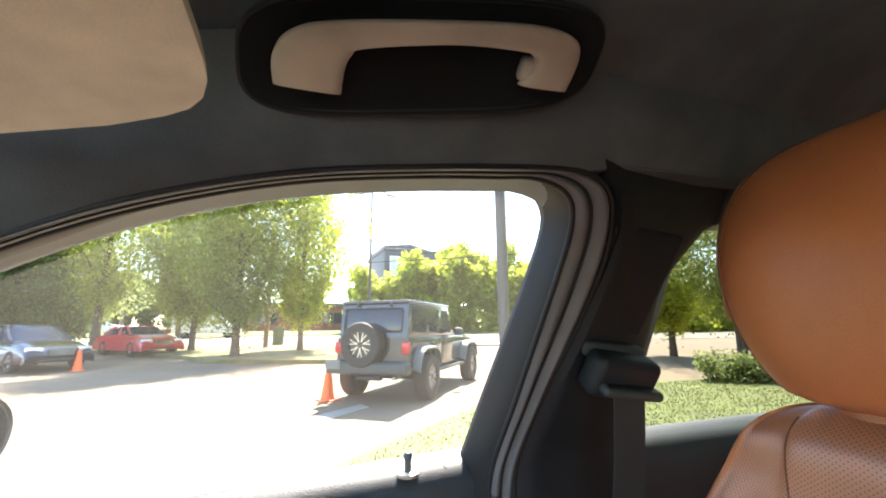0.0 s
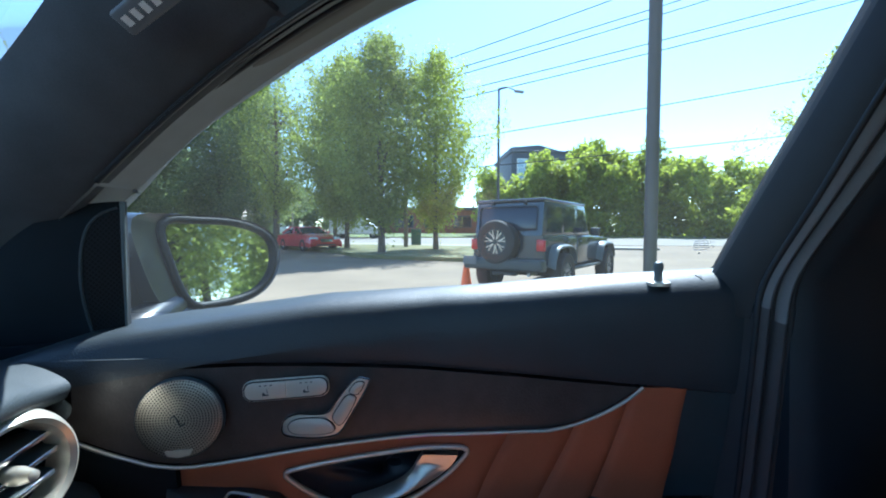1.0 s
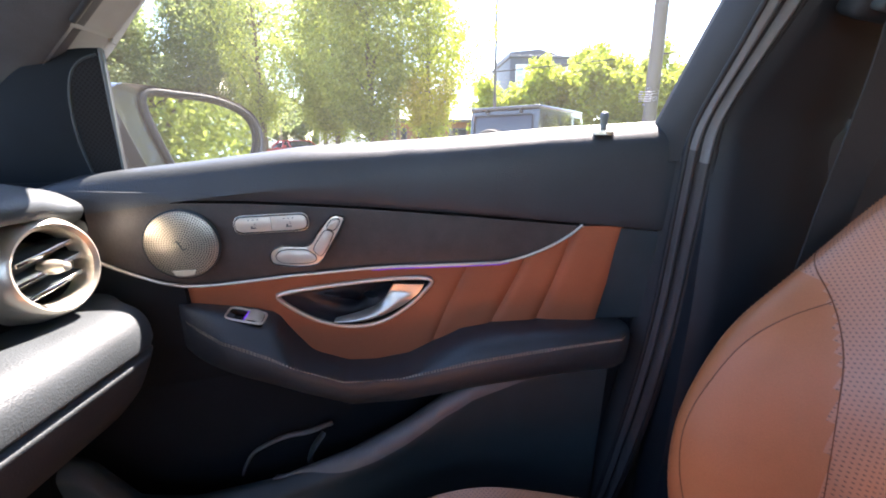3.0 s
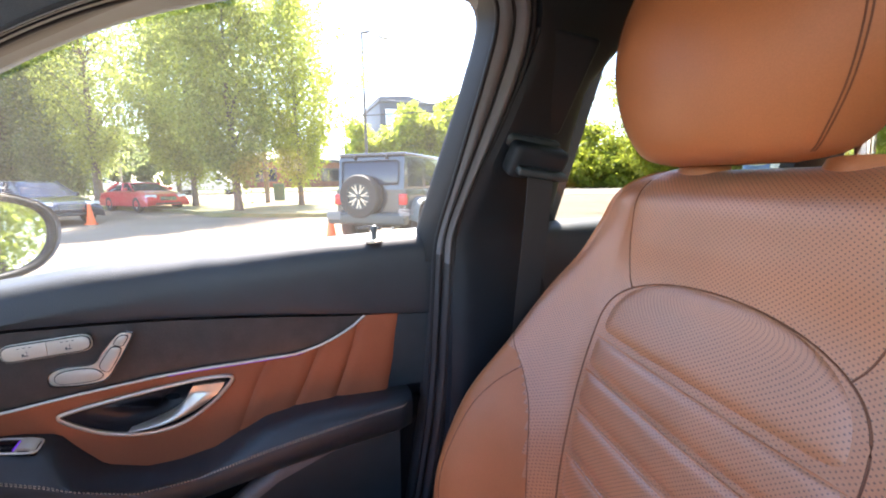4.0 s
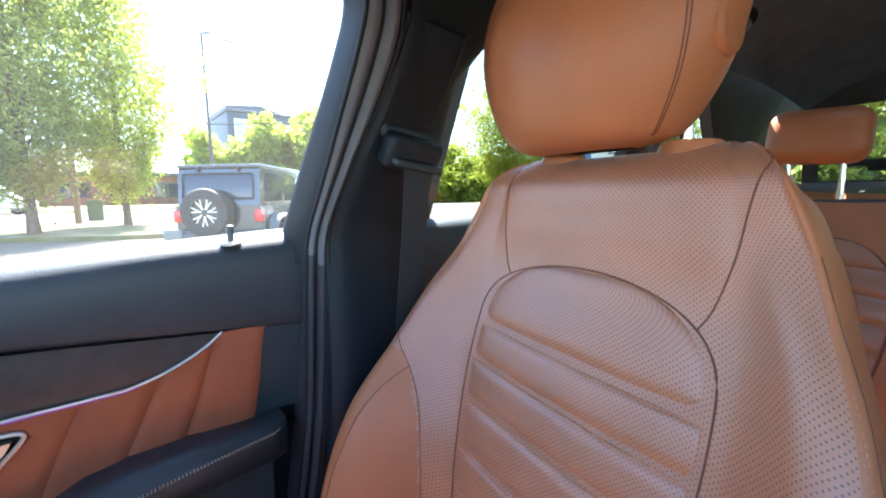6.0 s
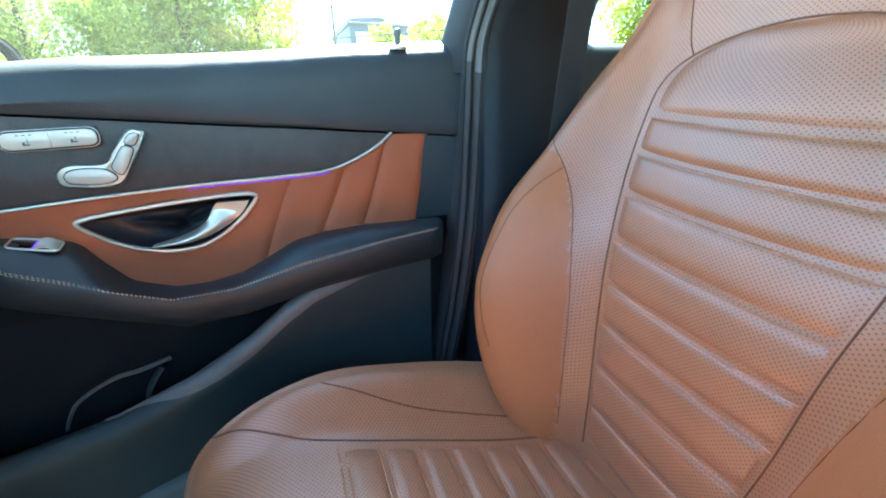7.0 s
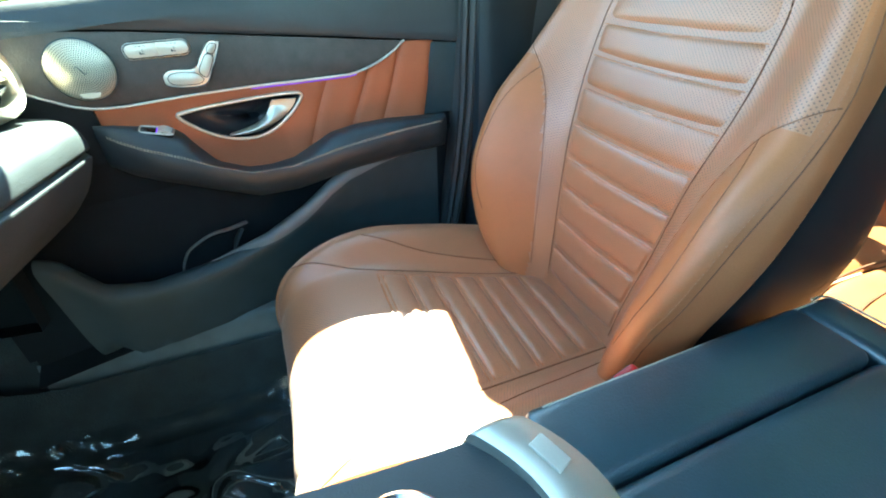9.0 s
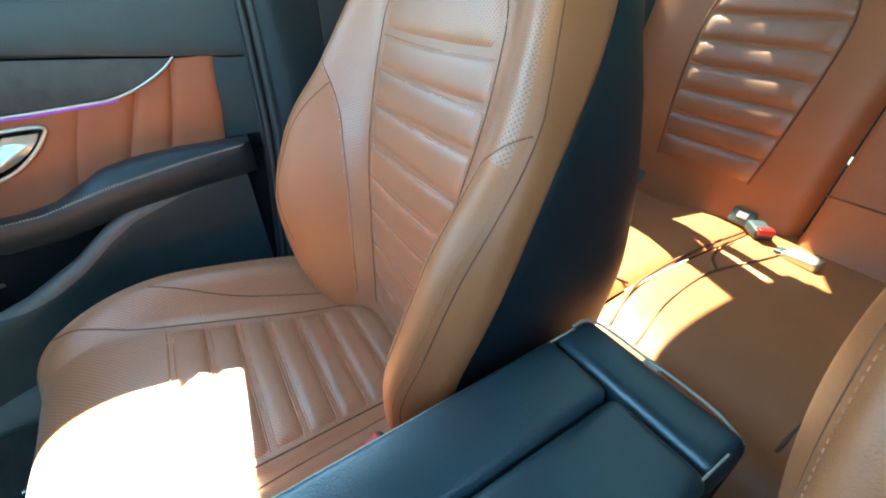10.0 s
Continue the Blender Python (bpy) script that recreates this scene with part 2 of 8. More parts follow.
def grid(name, fn, nu, nv, material, skirt=None, closed=False, caps=False, face_mat=None, sharp=35):
    """A sheet fn(u, v) with UVs in metres. skirt: a vector by which its border folds back, for thickness. closed: joined round in u."""
    mats = material if isinstance(material, (list, tuple)) else [material]
    us, vs = np.linspace(0, 1, nu + 1), np.linspace(0, 1, nv + 1)
    P = np.array([[fn(float(u), float(v)) for v in vs] for u in us], dtype=float)
    du = np.linalg.norm(np.diff(P, axis=0), axis=2).mean(1)
    dv = np.linalg.norm(np.diff(P, axis=1), axis=2).mean(0)
    cu, cv = np.r_[0, np.cumsum(du)], np.r_[0, np.cumsum(dv)]
    verts = P.reshape(-1, 3).tolist()
    uvs = np.stack(np.meshgrid(cu, cv, indexing="ij"), -1).reshape(-1, 2).tolist()
    at = lambda i, j: i * (nv + 1) + j
    faces = [(at(i, j), at(i + 1, j), at(i + 1, j + 1), at(i, j + 1)) for i in range(nu) for j in range(nv)]
    fm = [face_mat(P[i, j], (i + 0.5) / nu, (j + 0.5) / nv) if face_mat else 0 for i in range(nu) for j in range(nv)]
    if skirt is not None:
        ring = [at(i, 0) for i in range(nu)] + [at(nu, j) for j in range(nv)] + [at(i, nv) for i in range(nu, 0, -1)] + [at(0, j) for j in range(nv, 0, -1)]
        base = len(verts)
        d = np.array(skirt, float)
        for k in ring:
            verts.append((np.array(verts[k]) + d).tolist())
            uvs.append(uvs[k])
        n = len(ring)
        for k in range(n):
            faces.append((ring[k], base + k, base + (k + 1) % n, ring[(k + 1) % n]))
            fm.append(0)
    if caps:
        for j in (0, nv):
            loop = [at(i, j) for i in range(nu)]
            faces.append(tuple(loop if j else loop[::-1]))
            fm.append(0)
    me = finish(name, verts, faces, uvs, mats, sharp=sharp, face_mats=fm)
    return me


def cr(points, t):
    """A Catmull-Rom curve through points of any dimension, t from 0 to 1 by point index."""
    p = np.asarray(points, float)
    n = len(p) - 1
    x = min(max(t, 0.0), 1.0) * n
    i = min(int(x), n - 1)
    f = x - i
    p0, p1, p2, p3 = p[max(i - 1, 0)], p[i], p[i + 1], p[min(i + 2, n)]
    return 0.5 * (2 * p1 + (p2 - p0) * f + (2 * p0 - 5 * p1 + 4 * p2 - p3) * f * f + (3 * p1 - p0 - 3 * p2 + p3) * f**3)


def curve(points, n):
    return [cr(points, k / n) for k in range(n + 1)]


def tube(name, pts, r, material, sides=8, closed=False, flat=1.0, up=(0, 0, 1)):
    """A rod along pts; flat below 1 squashes it along its own up."""
    pts = [Vector(p) for p in pts]
    n = len(pts)
    verts, faces = [], []
    for i, p in enumerate(pts):
        a, c = pts[(i - 1) % n if closed else max(i - 1, 0)], pts[(i + 1) % n if closed else min(i + 1, n - 1)]
        t = (c - a).normalized()
        s = t.cross(Vector(up))
        s = s.normalized() if s.length > 1e-4 else t.orthogonal().normalized()
        w = s.cross(t)
        rr = r(i / max(n - 1, 1)) if callable(r) else r
        for k in range(sides):
            ang = 2 * math.pi * k / sides
            verts.append(p + s * rr * math.cos(ang) + w * rr * flat * math.sin(ang))
    for i in range(n if closed else n - 1):
        for k in range(sides):
            a, b = i * sides + k, i * sides + (k + 1) % sides
            c, d = ((i + 1) % n) * sides + (k + 1) % sides, ((i + 1) % n) * sides + k
            faces.append((a, b, c, d))
    if not closed:
        faces.append(tuple(range(sides))[::-1])
        faces.append(tuple((n - 1) * sides + k for k in range(sides)))
    return finish(name, verts, faces, None, [material], sharp=50)


def rbox(name, size, bevel, material, segs=3, taper=None):
    """A box with rounded edges round its own origin."""
    bm = bmesh.new()
    bmesh.ops.create_cube(bm, size=1)
    for v in bm.verts:
        v.co = Vector((v.co.x * size[0], v.co.y * size[1], v.co.z * size[2]))
    if taper:
        for v in bm.verts:
            f = 0.5 + v.co.z / size[2]
            v.co.x *= 1 + (taper[0] - 1) * f
            v.co.y *= 1 + (taper[1] - 1) * f
    if bevel:
        bmesh.ops.bevel(bm, geom=bm.edges[:] + bm.verts[:], offset=bevel, segments=segs, profile=0.5, affect="EDGES")
    bmesh.ops.recalc_face_normals(bm, faces=bm.faces[:])
    me = bpy.data.meshes.new(name)
    bm.to_mesh(me)
    bm.free()
    me.materials.append(material)
    me.polygons.foreach_set("use_smooth", [True] * len(me.polygons))
    me.set_sharp_from_angle(angle=radians(40))
    return me


def lathe(name, profile, material, n=32, sharp=35):
    """Turns (radius, height) points round z."""
    verts, faces, uvs = [], [], []
    for r, h in profile:
        for k in range(n):
            a = 2 * math.pi * k / n
            verts.append((r * math.cos(a), r * math.sin(a), h))
            uvs.append((r * math.cos(a), r * math.sin(a)))
    for i in range(len(profile) - 1):
        for k in range(n):
            faces.append((i * n + k, i * n + (k + 1) % n, (i + 1) * n + (k + 1) % n, (i + 1) * n + k))
    faces.append(tuple(range(n))[::-1])
    faces.append(tuple((len(profile) - 1) * n + k for k in range(n)))
    return finish(name, verts, faces, uvs, [material], sharp=sharp)


def plate(name, outline, depth, material, bevel=0.0, hole=None):
    """A flat plate: an outline in its own x and y, raised to depth along z, edges rounded."""
    bm = bmesh.new()
    vs = [bm.verts.new((x, y, 0)) for x, y in outline]
    f = bm.faces.new(vs)
    out = bmesh.ops.extrude_face_region(bm, geom=[f])
    top = [g for g in out["geom"] if isinstance(g, bmesh.types.BMVert)]
    for v in top:
        v.co.z += depth
    bmesh.ops.recalc_face_normals(bm, faces=bm.faces[:])
    if bevel:
        rim = [e for e in bm.edges if all(v.co.z > depth * 0.99 for v in e.verts)]
        bmesh.ops.bevel(bm, geom=rim, offset=bevel, segments=2, profile=0.5, affect="EDGES")
    me = bpy.data.meshes.new(name)
    bm.to_mesh(me)
    bm.free()
    me.materials.append(material)
    me.polygons.foreach_set("use_smooth", [True] * len(me.polygons))
    me.set_sharp_from_angle(angle=radians(30))
    return me


def join(name, meshes, sharp=35):
    """Several meshes in one, with their materials; each item is a mesh or (mesh, matrix)."""
    bm = bmesh.new()
    mats = []
    for item in meshes:
        me, m = item if isinstance(item, tuple) else (item, Matrix())
        start = len(bm.faces)
        v0 = len(bm.verts)
        bm.from_mesh(me)
        bm.verts.ensure_lookup_table()
        bm.faces.ensure_lookup_table()
        for v in bm.verts[v0:]:
            v.co = m @ v.co
        for f in bm.faces[start:]:
            mt = me.materials[f.material_index] if me.materials else None
            if mt not in mats:
                mats.append(mt)
            f.material_index = mats.index(mt)
    out = bpy.data.meshes.new(name)
    bm.to_mesh(out)
    bm.free()
    for mt in mats:
        out.materials.append(mt)
    out.set_sharp_from_angle(angle=radians(sharp))
    return out


def axes(o, x, y):
    """A pose from an origin and two directions; z is square to both."""
    x = Vector(x).normalized()
    z = x.cross(Vector(y)).normalized()
    y = z.cross(x)
    m = Matrix.Identity(4)
    for k, v in enumerate((x, y, z)):
        m[0][k], m[1][k], m[2][k] = v
    m.translation = Vector(o)
    return m


def tab(xs, ys):
    return lambda x: float(np.interp(x, xs, ys))


def smooth01(x):
    x = min(max(x, 0.0), 1.0)
    return x * x * (3 - 2 * x)

# ---- the car's shell: x runs to its tail, y to its passenger side ----
MID = -0.215


def mir(p):
    return (p[0], 2 * MID - p[1], p[2])


def green(z):
    """How far out the side of the cabin lies above the belt line."""
    return 0.533 - 0.5 * (z - 1.205)


def both_sides(name, label, category, build):
    """The passenger side's piece and its mirror twin."""
    for flip in (False, True):
        me = build((lambda p: p) if not flip else mir)
        tagged(put(name, me), label, category, kind="structure")


HEAD = [(0.312, 1.541), (0.305, 1.575), (0.28, 1.608), (0.20, 1.645), (0.05, 1.668), (-0.215, 1.675)]


def headliner(u, v):
    """Across u, along v from the windscreen header to the tailgate."""
    w = 2 * u - 1
    y, z = cr(HEAD, 1 - abs(w))
    x0 = -0.17 - 0.10 * (1 - w * w)
    x = x0 + (1.85 - x0) * v
    drop = 0.085 * (1 - smooth01((x + 0.27) / 0.3)) + 0.12 * smooth01((x - 1.25) / 0.6)
    y = y if w > 0 else 2 * MID - y
    narrow = 1 - 0.12 * smooth01((x - 0.9) / 0.9)
    return (x, MID + (y - MID) * narrow, z - drop * (1 - 0.5 * abs(w) ** 3))


# the headliner, with the glass roof's opening left free
def headliner_mesh():
    nu, nv = 64, 120
    P = [[headliner(i / nu, j / nv) for j in range(nv + 1)] for i in range(nu + 1)]
    verts = [p for row in P for p in row] + [(p[0], p[1], p[2] + 0.058) for row in P for p in row]
    off = (nu + 1) * (nv + 1)
    at = lambda i, j: i * (nv + 1) + j
    keep = set()
    for i in range(nu):
        for j in range(nv):
            x, y, _ = P[i][j]
            if not (0.955 < x < 1.20 and -0.585 < y < 0.15):
                keep.add((i, j))
    faces, fm = [], []
    for i, j in keep:
        q = (at(i, j), at(i + 1, j), at(i + 1, j + 1), at(i, j + 1))
        faces += [q, tuple(k + off for k in q[::-1])]
        fm += [0, 0]
        for a, b, n in ((0, 1, (i, j - 1)), (1, 2, (i + 1, j)), (2, 3, (i, j + 1)), (3, 0, (i - 1, j))):
            if n not in keep:
                faces.append((q[b], q[a], q[a] + off, q[b] + off))
                fm.append(1)
    return finish("headliner", verts, faces, None, [M_CLOTH, M_RUBBER], face_mats=fm)


tagged(put("headliner", headliner_mesh()), "charcoal cloth headliner round a glass roof", "headliner", kind="structure")
roof_glass = grid("roof_glass", lambda u, v: (0.90 + 0.36 * u, -0.64 + 0.84 * v, 1.733 - 0.03 * u * u), 6, 6, M_ROOFTINT, skirt=(0, 0, 0.005))
g = tagged(put("roof_glass", roof_glass), "tinted glass roof panel over the rear seats", "glass roof", kind="structure")

# the door opening in three lines: the pane's edge, the seal's inner edge, the seal's outer edge
EDGE = [(-0.475, 0.492, 1.288), (-0.394, 0.461, 1.349), (-0.288, 0.434, 1.403), (-0.186, 0.411, 1.449), (-0.091, 0.393, 1.486), (0.015, 0.380, 1.511), (0.12, 0.372, 1.526), (0.204, 0.368, 1.534), (0.241, 0.370, 1.531), (0.269, 0.378, 1.515), (0.279, 0.391, 1.489), (0.271, 0.420, 1.431), (0.258, 0.452, 1.366), (0.243, 0.489, 1.294), (0.225, 0.530, 1.208), (0.213, 0.552, 1.160)]
SEAL = [(-0.455, 0.465, 1.300), (-0.37, 0.428, 1.356), (-0.27, 0.403, 1.410), (-0.17, 0.378, 1.454), (-0.08, 0.364, 1.484), (0.015, 0.352, 1.505), (0.115, 0.346, 1.518), (0.195, 0.340, 1.524), (0.238, 0.332, 1.524), (0.272, 0.331, 1.510), (0.286, 0.345, 1.482), (0.282, 0.372, 1.428), (0.272, 0.405, 1.362), (0.260, 0.440, 1.288), (0.247, 0.480, 1.208), (0.242, 0.488, 1.160)]
TRIM = [(-0.44, 0.435, 1.305), (-0.351, 0.405, 1.361), (-0.255, 0.380, 1.417), (-0.16, 0.357, 1.459), (-0.08, 0.343, 1.485), (0.015, 0.332, 1.506), (0.115, 0.325, 1.519), (0.20, 0.3215, 1.528), (0.280, 0.320, 1.532), (0.322, 0.326, 1.516), (0.337, 0.347, 1.475), (0.333, 0.372, 1.424), (0.318, 0.400, 1.365), (0.297, 0.433, 1.298), (0.276, 0.471, 1.215), (0.272, 0.478, 1.160)]


def out(f, d):
    """A vector d outwards on the side that f builds."""
    return (0, d, 0) if f((0, 1, 0))[1] > 0 else (0, -d, 0)


def band(name, A, B, v0, v1, f, material, bulge=0.006, rows=6, n=90, fold=0.05):
    """A rounded band between two matched lines."""

    def fn(u, v):
        a, b = cr(A, u), cr(B, u)
        p = a + (b - a) * (v0 + (v1 - v0) * v)
        return f((p[0], p[1] - bulge * math.sin(math.pi * v), p[2] - 0.4 * bulge * math.sin(math.pi * v)))

    # past the rear corner a two-tone band takes its shaded colour
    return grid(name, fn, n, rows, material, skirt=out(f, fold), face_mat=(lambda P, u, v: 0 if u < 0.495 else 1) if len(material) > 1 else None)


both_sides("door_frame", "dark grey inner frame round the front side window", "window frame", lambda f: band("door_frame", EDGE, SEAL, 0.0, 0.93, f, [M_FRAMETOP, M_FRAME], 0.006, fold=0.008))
both_sides("window_seal", "grey ribbed rubber seal round the front door opening", "door seal", lambda f: band("window_seal", SEAL, TRIM, 0.02, 0.42, f, [M_SEAL], 0.006))
both_sides("window_seal", "grey ribbed rubber seal round the front door opening", "door seal", lambda f: band("window_seal", SEAL, TRIM, 0.50, 0.92, f, [M_SEAL], 0.008))
# the three lines carried on behind the mirror corner
EDGE_FOOT = [(-0.475, 0.492, 1.288), (-0.525, 0.510, 1.255), (-0.58, 0.530, 1.218), (-0.70, 0.565, 1.14)]
SEAL_FOOT = [(-0.455, 0.465, 1.300), (-0.505, 0.485, 1.268), (-0.565, 0.508, 1.230), (-0.70, 0.545, 1.15)]
TRIM_FOOT = [(-0.44, 0.435, 1.305), (-0.49, 0.453, 1.275), (-0.54, 0.472, 1.245), (-0.70, 0.522, 1.165)]
both_sides("frame_foot", "dark grey foot of the front window frame", "window frame", lambda f: band("frame_foot", EDGE_FOOT, SEAL_FOOT, 0.0, 0.93, f, [M_FRAMETOP], 0.006, n=20, fold=0.012))
for v0, v1 in ((0.02, 0.42), (0.50, 0.92)):
    both_sides("seal_foot", "grey rubber seal running down behind the mirror corner", "door seal", lambda f: band("seal_foot", SEAL_FOOT, TRIM_FOOT, v0, v1, f, [M_SEAL], 0.006, n=20))
both_sides("seal_lip", "black rubber lip inside the door seal", "door seal", lambda f: tube("seal_lip", [f(cr(SEAL, k / 90)) for k in range(91)], 0.0032, M_RUBBER))
both_sides("seal_lip", "black rubber lip inside the door seal", "door seal", lambda f: tube("seal_lip", [f(0.54 * cr(SEAL, k / 90) + 0.46 * cr(TRIM, k / 90)) for k in range(91)], 0.0022, M_RUBBER))
both_sides("seal_lip", "black rubber lip outside the door seal", "door seal", lambda f: tube("seal_lip", [f(cr(TRIM, k / 90)) for k in range(91)], 0.0034, M_RUBBER))
# steel of the body behind the seals
both_sides("door_ring", "black steel flange behind the door seals", "door frame", lambda f: grid("door_ring", lambda u, v: f((lambda a, b: (a[0] + (b[0] - a[0]) * v + 0.024 * smooth01((u - 0.485) / 0.12), a[1] + (b[1] + 0.02 - a[1]) * v + 0.03, a[2] + (b[2] + 0.02 - a[2]) * v + 0.022))(0.75 * cr(EDGE, u) + 0.25 * cr(SEAL, u), cr(TRIM, u))), 60, 4, M_RUBBER, skirt=out(f, 0.02)))

RAIL_LOW = TRIM[2:9] + [(0.33, 0.316, 1.538), (0.45, 0.314, 1.543), (0.62, 0.312, 1.545)]
RAIL_HIGH = [(-0.30, 0.30, 1.50), (-0.20, 0.285, 1.543), (-0.10, 0.278, 1.572), (0.015, 0.273, 1.598), (0.115, 0.272, 1.608), (0.20, 0.272, 1.610), (0.275, 0.272, 1.612), (0.33, 0.272, 1.612), (0.45, 0.272, 1.612), (0.62, 0.272, 1.612)]


def rail(f):
    def fn(u, v):
        a, b = cr(RAIL_LOW, u), cr(RAIL_HIGH, u)
        p = a + (b - a) * v
        s = 0.010 * math.sin(math.pi * v)
        return f((p[0], p[1] - s, p[2] - s * 0.4))

    return grid("roof_rail", fn, 40, 8, M_CLOTH, skirt=out(f, 0.03))


both_sides("roof_rail", "charcoal cloth roof rail above the door", "roof rail", rail)


def pillar_a(f):
    """The trim from the dashboard's end up to the roof, between door seal and windscreen."""
    low = [(-0.90, 0.545, 1.05), (-0.70, 0.520, 1.165), (-0.54, 0.472, 1.245), (-0.44, 0.435, 1.305), (-0.351, 0.405, 1.361), (-0.255, 0.380, 1.417), (-0.235, 0.372, 1.428)]
    high = [(-0.95, 0.46, 1.09), (-0.72, 0.430, 1.235), (-0.58, 0.405, 1.317), (-0.50, 0.380, 1.362), (-0.40, 0.345, 1.425), (-0.32, 0.31, 1.488), (-0.30, 0.30, 1.50)]

    def fn(u, v):
        a, b = cr(low, u), cr(high, u)
        p = a + (b - a) * v
        s = math.sin(math.pi * v) * 0.016
        return f((p[0], p[1] - s, p[2] - 0.3 * s))

    return grid("front_pillar_trim", fn, 60, 10, M_PILLAR, skirt=out(f, 0.015))


both_sides("front_pillar_trim", "grey cloth trim of the front roof pillar", "pillar trim", pillar_a)
both_sides("trim_joint", "dark joint between the pillar trim and the roof rail", "trim", lambda f: tube("trim_joint", [f(p) for p in curve([(-0.302, 0.299, 1.499), (-0.290, 0.318, 1.478), (-0.262, 0.345, 1.447), (-0.238, 0.366, 1.430)], 12)], 0.0022, M_RUBBER))


def pillar_b(f):
    def fn(u, v):
        z = 1.555 - 1.16 * u
        front = tab([0.38, 0.9, 1.207, 1.30, 1.365, 1.43, 1.475, 1.51, 1.535, 1.555], [0.24, 0.258, 0.274, 0.298, 0.320, 0.338, 0.346, 0.340, 0.316, 0.29])(z)
        rear = tab([0.38, 0.9, 1.2, 1.43, 1.50, 1.555], [0.50, 0.49, 0.480, 0.472, 0.52, 0.62])(z)
        base = green(z) if z > 1.205 else 0.533 - 0.02 * smooth01((1.205 - z) / 0.3)
        belly = tab([0.38, 0.8, 1.0, 1.2, 1.33, 1.45, 1.555], [0.05, 0.045, 0.035, 0.03, 0.03, 0.022, 0.004])(z)
        w = math.sin(math.pi * v) ** 0.5
        return f((front + (rear - front) * v, base - 0.052 * (1 - v) ** 2 - 0.004 - belly * w, z))

    return grid("centre_pillar_trim", fn, 60, 16, M_PILLARPL, skirt=out(f, 0.06))


both_sides("centre_pillar_trim", "black plastic trim of the centre roof pillar", "pillar trim", pillar_b)
both_sides("outer_pillar", "black outer panel of the centre pillar", "car body", lambda f: grid("outer_pillar", lambda u, v: f((lambda z: ((tab([1.12, 1.208, 1.294, 1.366, 1.431, 1.489, 1.56], [0.244, 0.250, 0.269, 0.287, 0.300, 0.308, 0.295])(z)) * (1 - v) + 0.517 * v, green(z) + 0.03, z))(1.12 + 0.44 * u)), 24, 4, M_RUBBER, skirt=out(f, 0.01)))
both_sides("roof_edge", "dark painted roof edge above the doors", "car body", lambda f: grid("roof_edge", lambda u, v: f((-0.24 + 1.45 * u, 0.40 - 0.09 * v, 1.552 + 0.045 * v - 0.09 * smooth01((0.05 - (-0.24 + 1.45 * u)) / 0.29))), 30, 4, M_RUBBER, skirt=(0, 0, 0.02)))
LOW_SEAL = [(0.243, 0.486, 1.175), (0.237, 0.489, 1.06), (0.229, 0.493, 0.93), (0.21, 0.50, 0.78), (0.18, 0.51, 0.60), (0.16, 0.515, 0.50)]
LOW_TRIM = [(0.273, 0.477, 1.175), (0.268, 0.481, 1.06), (0.260, 0.485, 0.93), (0.243, 0.494, 0.78), (0.206, 0.504, 0.60), (0.186, 0.51, 0.50)]
# the same seal carried on below the belt line, its shade in the colour
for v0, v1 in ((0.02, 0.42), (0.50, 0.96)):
    both_sides("sill_seal", "grey rubber seal down the rear edge of the front door", "door seal", lambda f: band("sill_seal", LOW_SEAL, LOW_TRIM, v0, v1, f, [M_SHADESEAL], 0.006, n=40))
both_sides("sill_seal_lip", "black rubber lip of the front door seal", "door seal", lambda f: tube("sill_seal_lip", [f(cr(LOW_TRIM, k / 30)) for k in range(31)], 0.004, M_RUBBER))
both_sides("sill_seal_lip", "black rubber lip of the front door seal", "door seal", lambda f: tube("sill_seal_lip", [f(cr(LOW_SEAL, k / 30)) for k in range(31)], 0.0032, M_RUBBER))


# rear pillar, its quarter window left free, and the wall behind the rear door
def rear_side(f):
    def fn(u, v):
        z = 0.62 + 0.93 * v
        x = 1.135 + 0.805 * u
        return f((x, green(max(z, 1.205)) - 0.02 - 0.10 * u * u, z))

    me = grid("rear_wall", fn, 60, 60, M_PLASTIC, skirt=(0, 0.03, 0) if f((0, 1, 0))[1] > 0 else (0, -0.03, 0))
    bm = bmesh.new()
    bm.from_mesh(me)
    gone = [q for q in bm.faces if 1.162 < q.calc_center_median().x < 1.56 and 1.25 < q.calc_center_median().z < 1.56]
    bmesh.ops.delete(bm, geom=gone, context="FACES")
    bm.to_mesh(me)
    bm.free()
    return me


both_sides("rear_quarter_trim", "black trim round the small rear quarter window", "pillar trim", rear_side)


def quarter_panel(f):
    """The slanting pillar behind the quarter window."""

    def fn(u, v):
        z = 1.245 + 0.32 * v
        x0 = 1.585 - 1.55 * (z - 1.30) + 0.10 * smooth01((1.33 - z) / 0.08) * 0.3
        x = x0 + (1.66 - x0) * u
        s = (x - 1.155) / 0.785
        return f((x, green(max(z, 1.205)) - 0.026 - 0.10 * s * s - 0.006 * math.sin(math.pi * u) ** 0.5, z))

    return grid("quarter_panel", fn, 12, 20, M_RUBBER, skirt=out(f, 0.03))


both_sides("quarter_panel", "black slanting rear pillar trim", "pillar trim", quarter_panel)


def rail_rear(f):
    def fn(u, v):
        x = 0.53 + 0.66 * u
        z = 1.505 + 0.05 * v
        return f((x, green(z) - 0.012 - 0.01 * math.sin(math.pi * v), z))

    return grid("rear_rail_trim", fn, 16, 6, M_PLASTIC, skirt=(0, 0.03, 0) if f((0, 1, 0))[1] > 0 else (0, -0.03, 0))


both_sides("rear_rail_trim", "black trim over the rear side window", "trim", rail_rear)


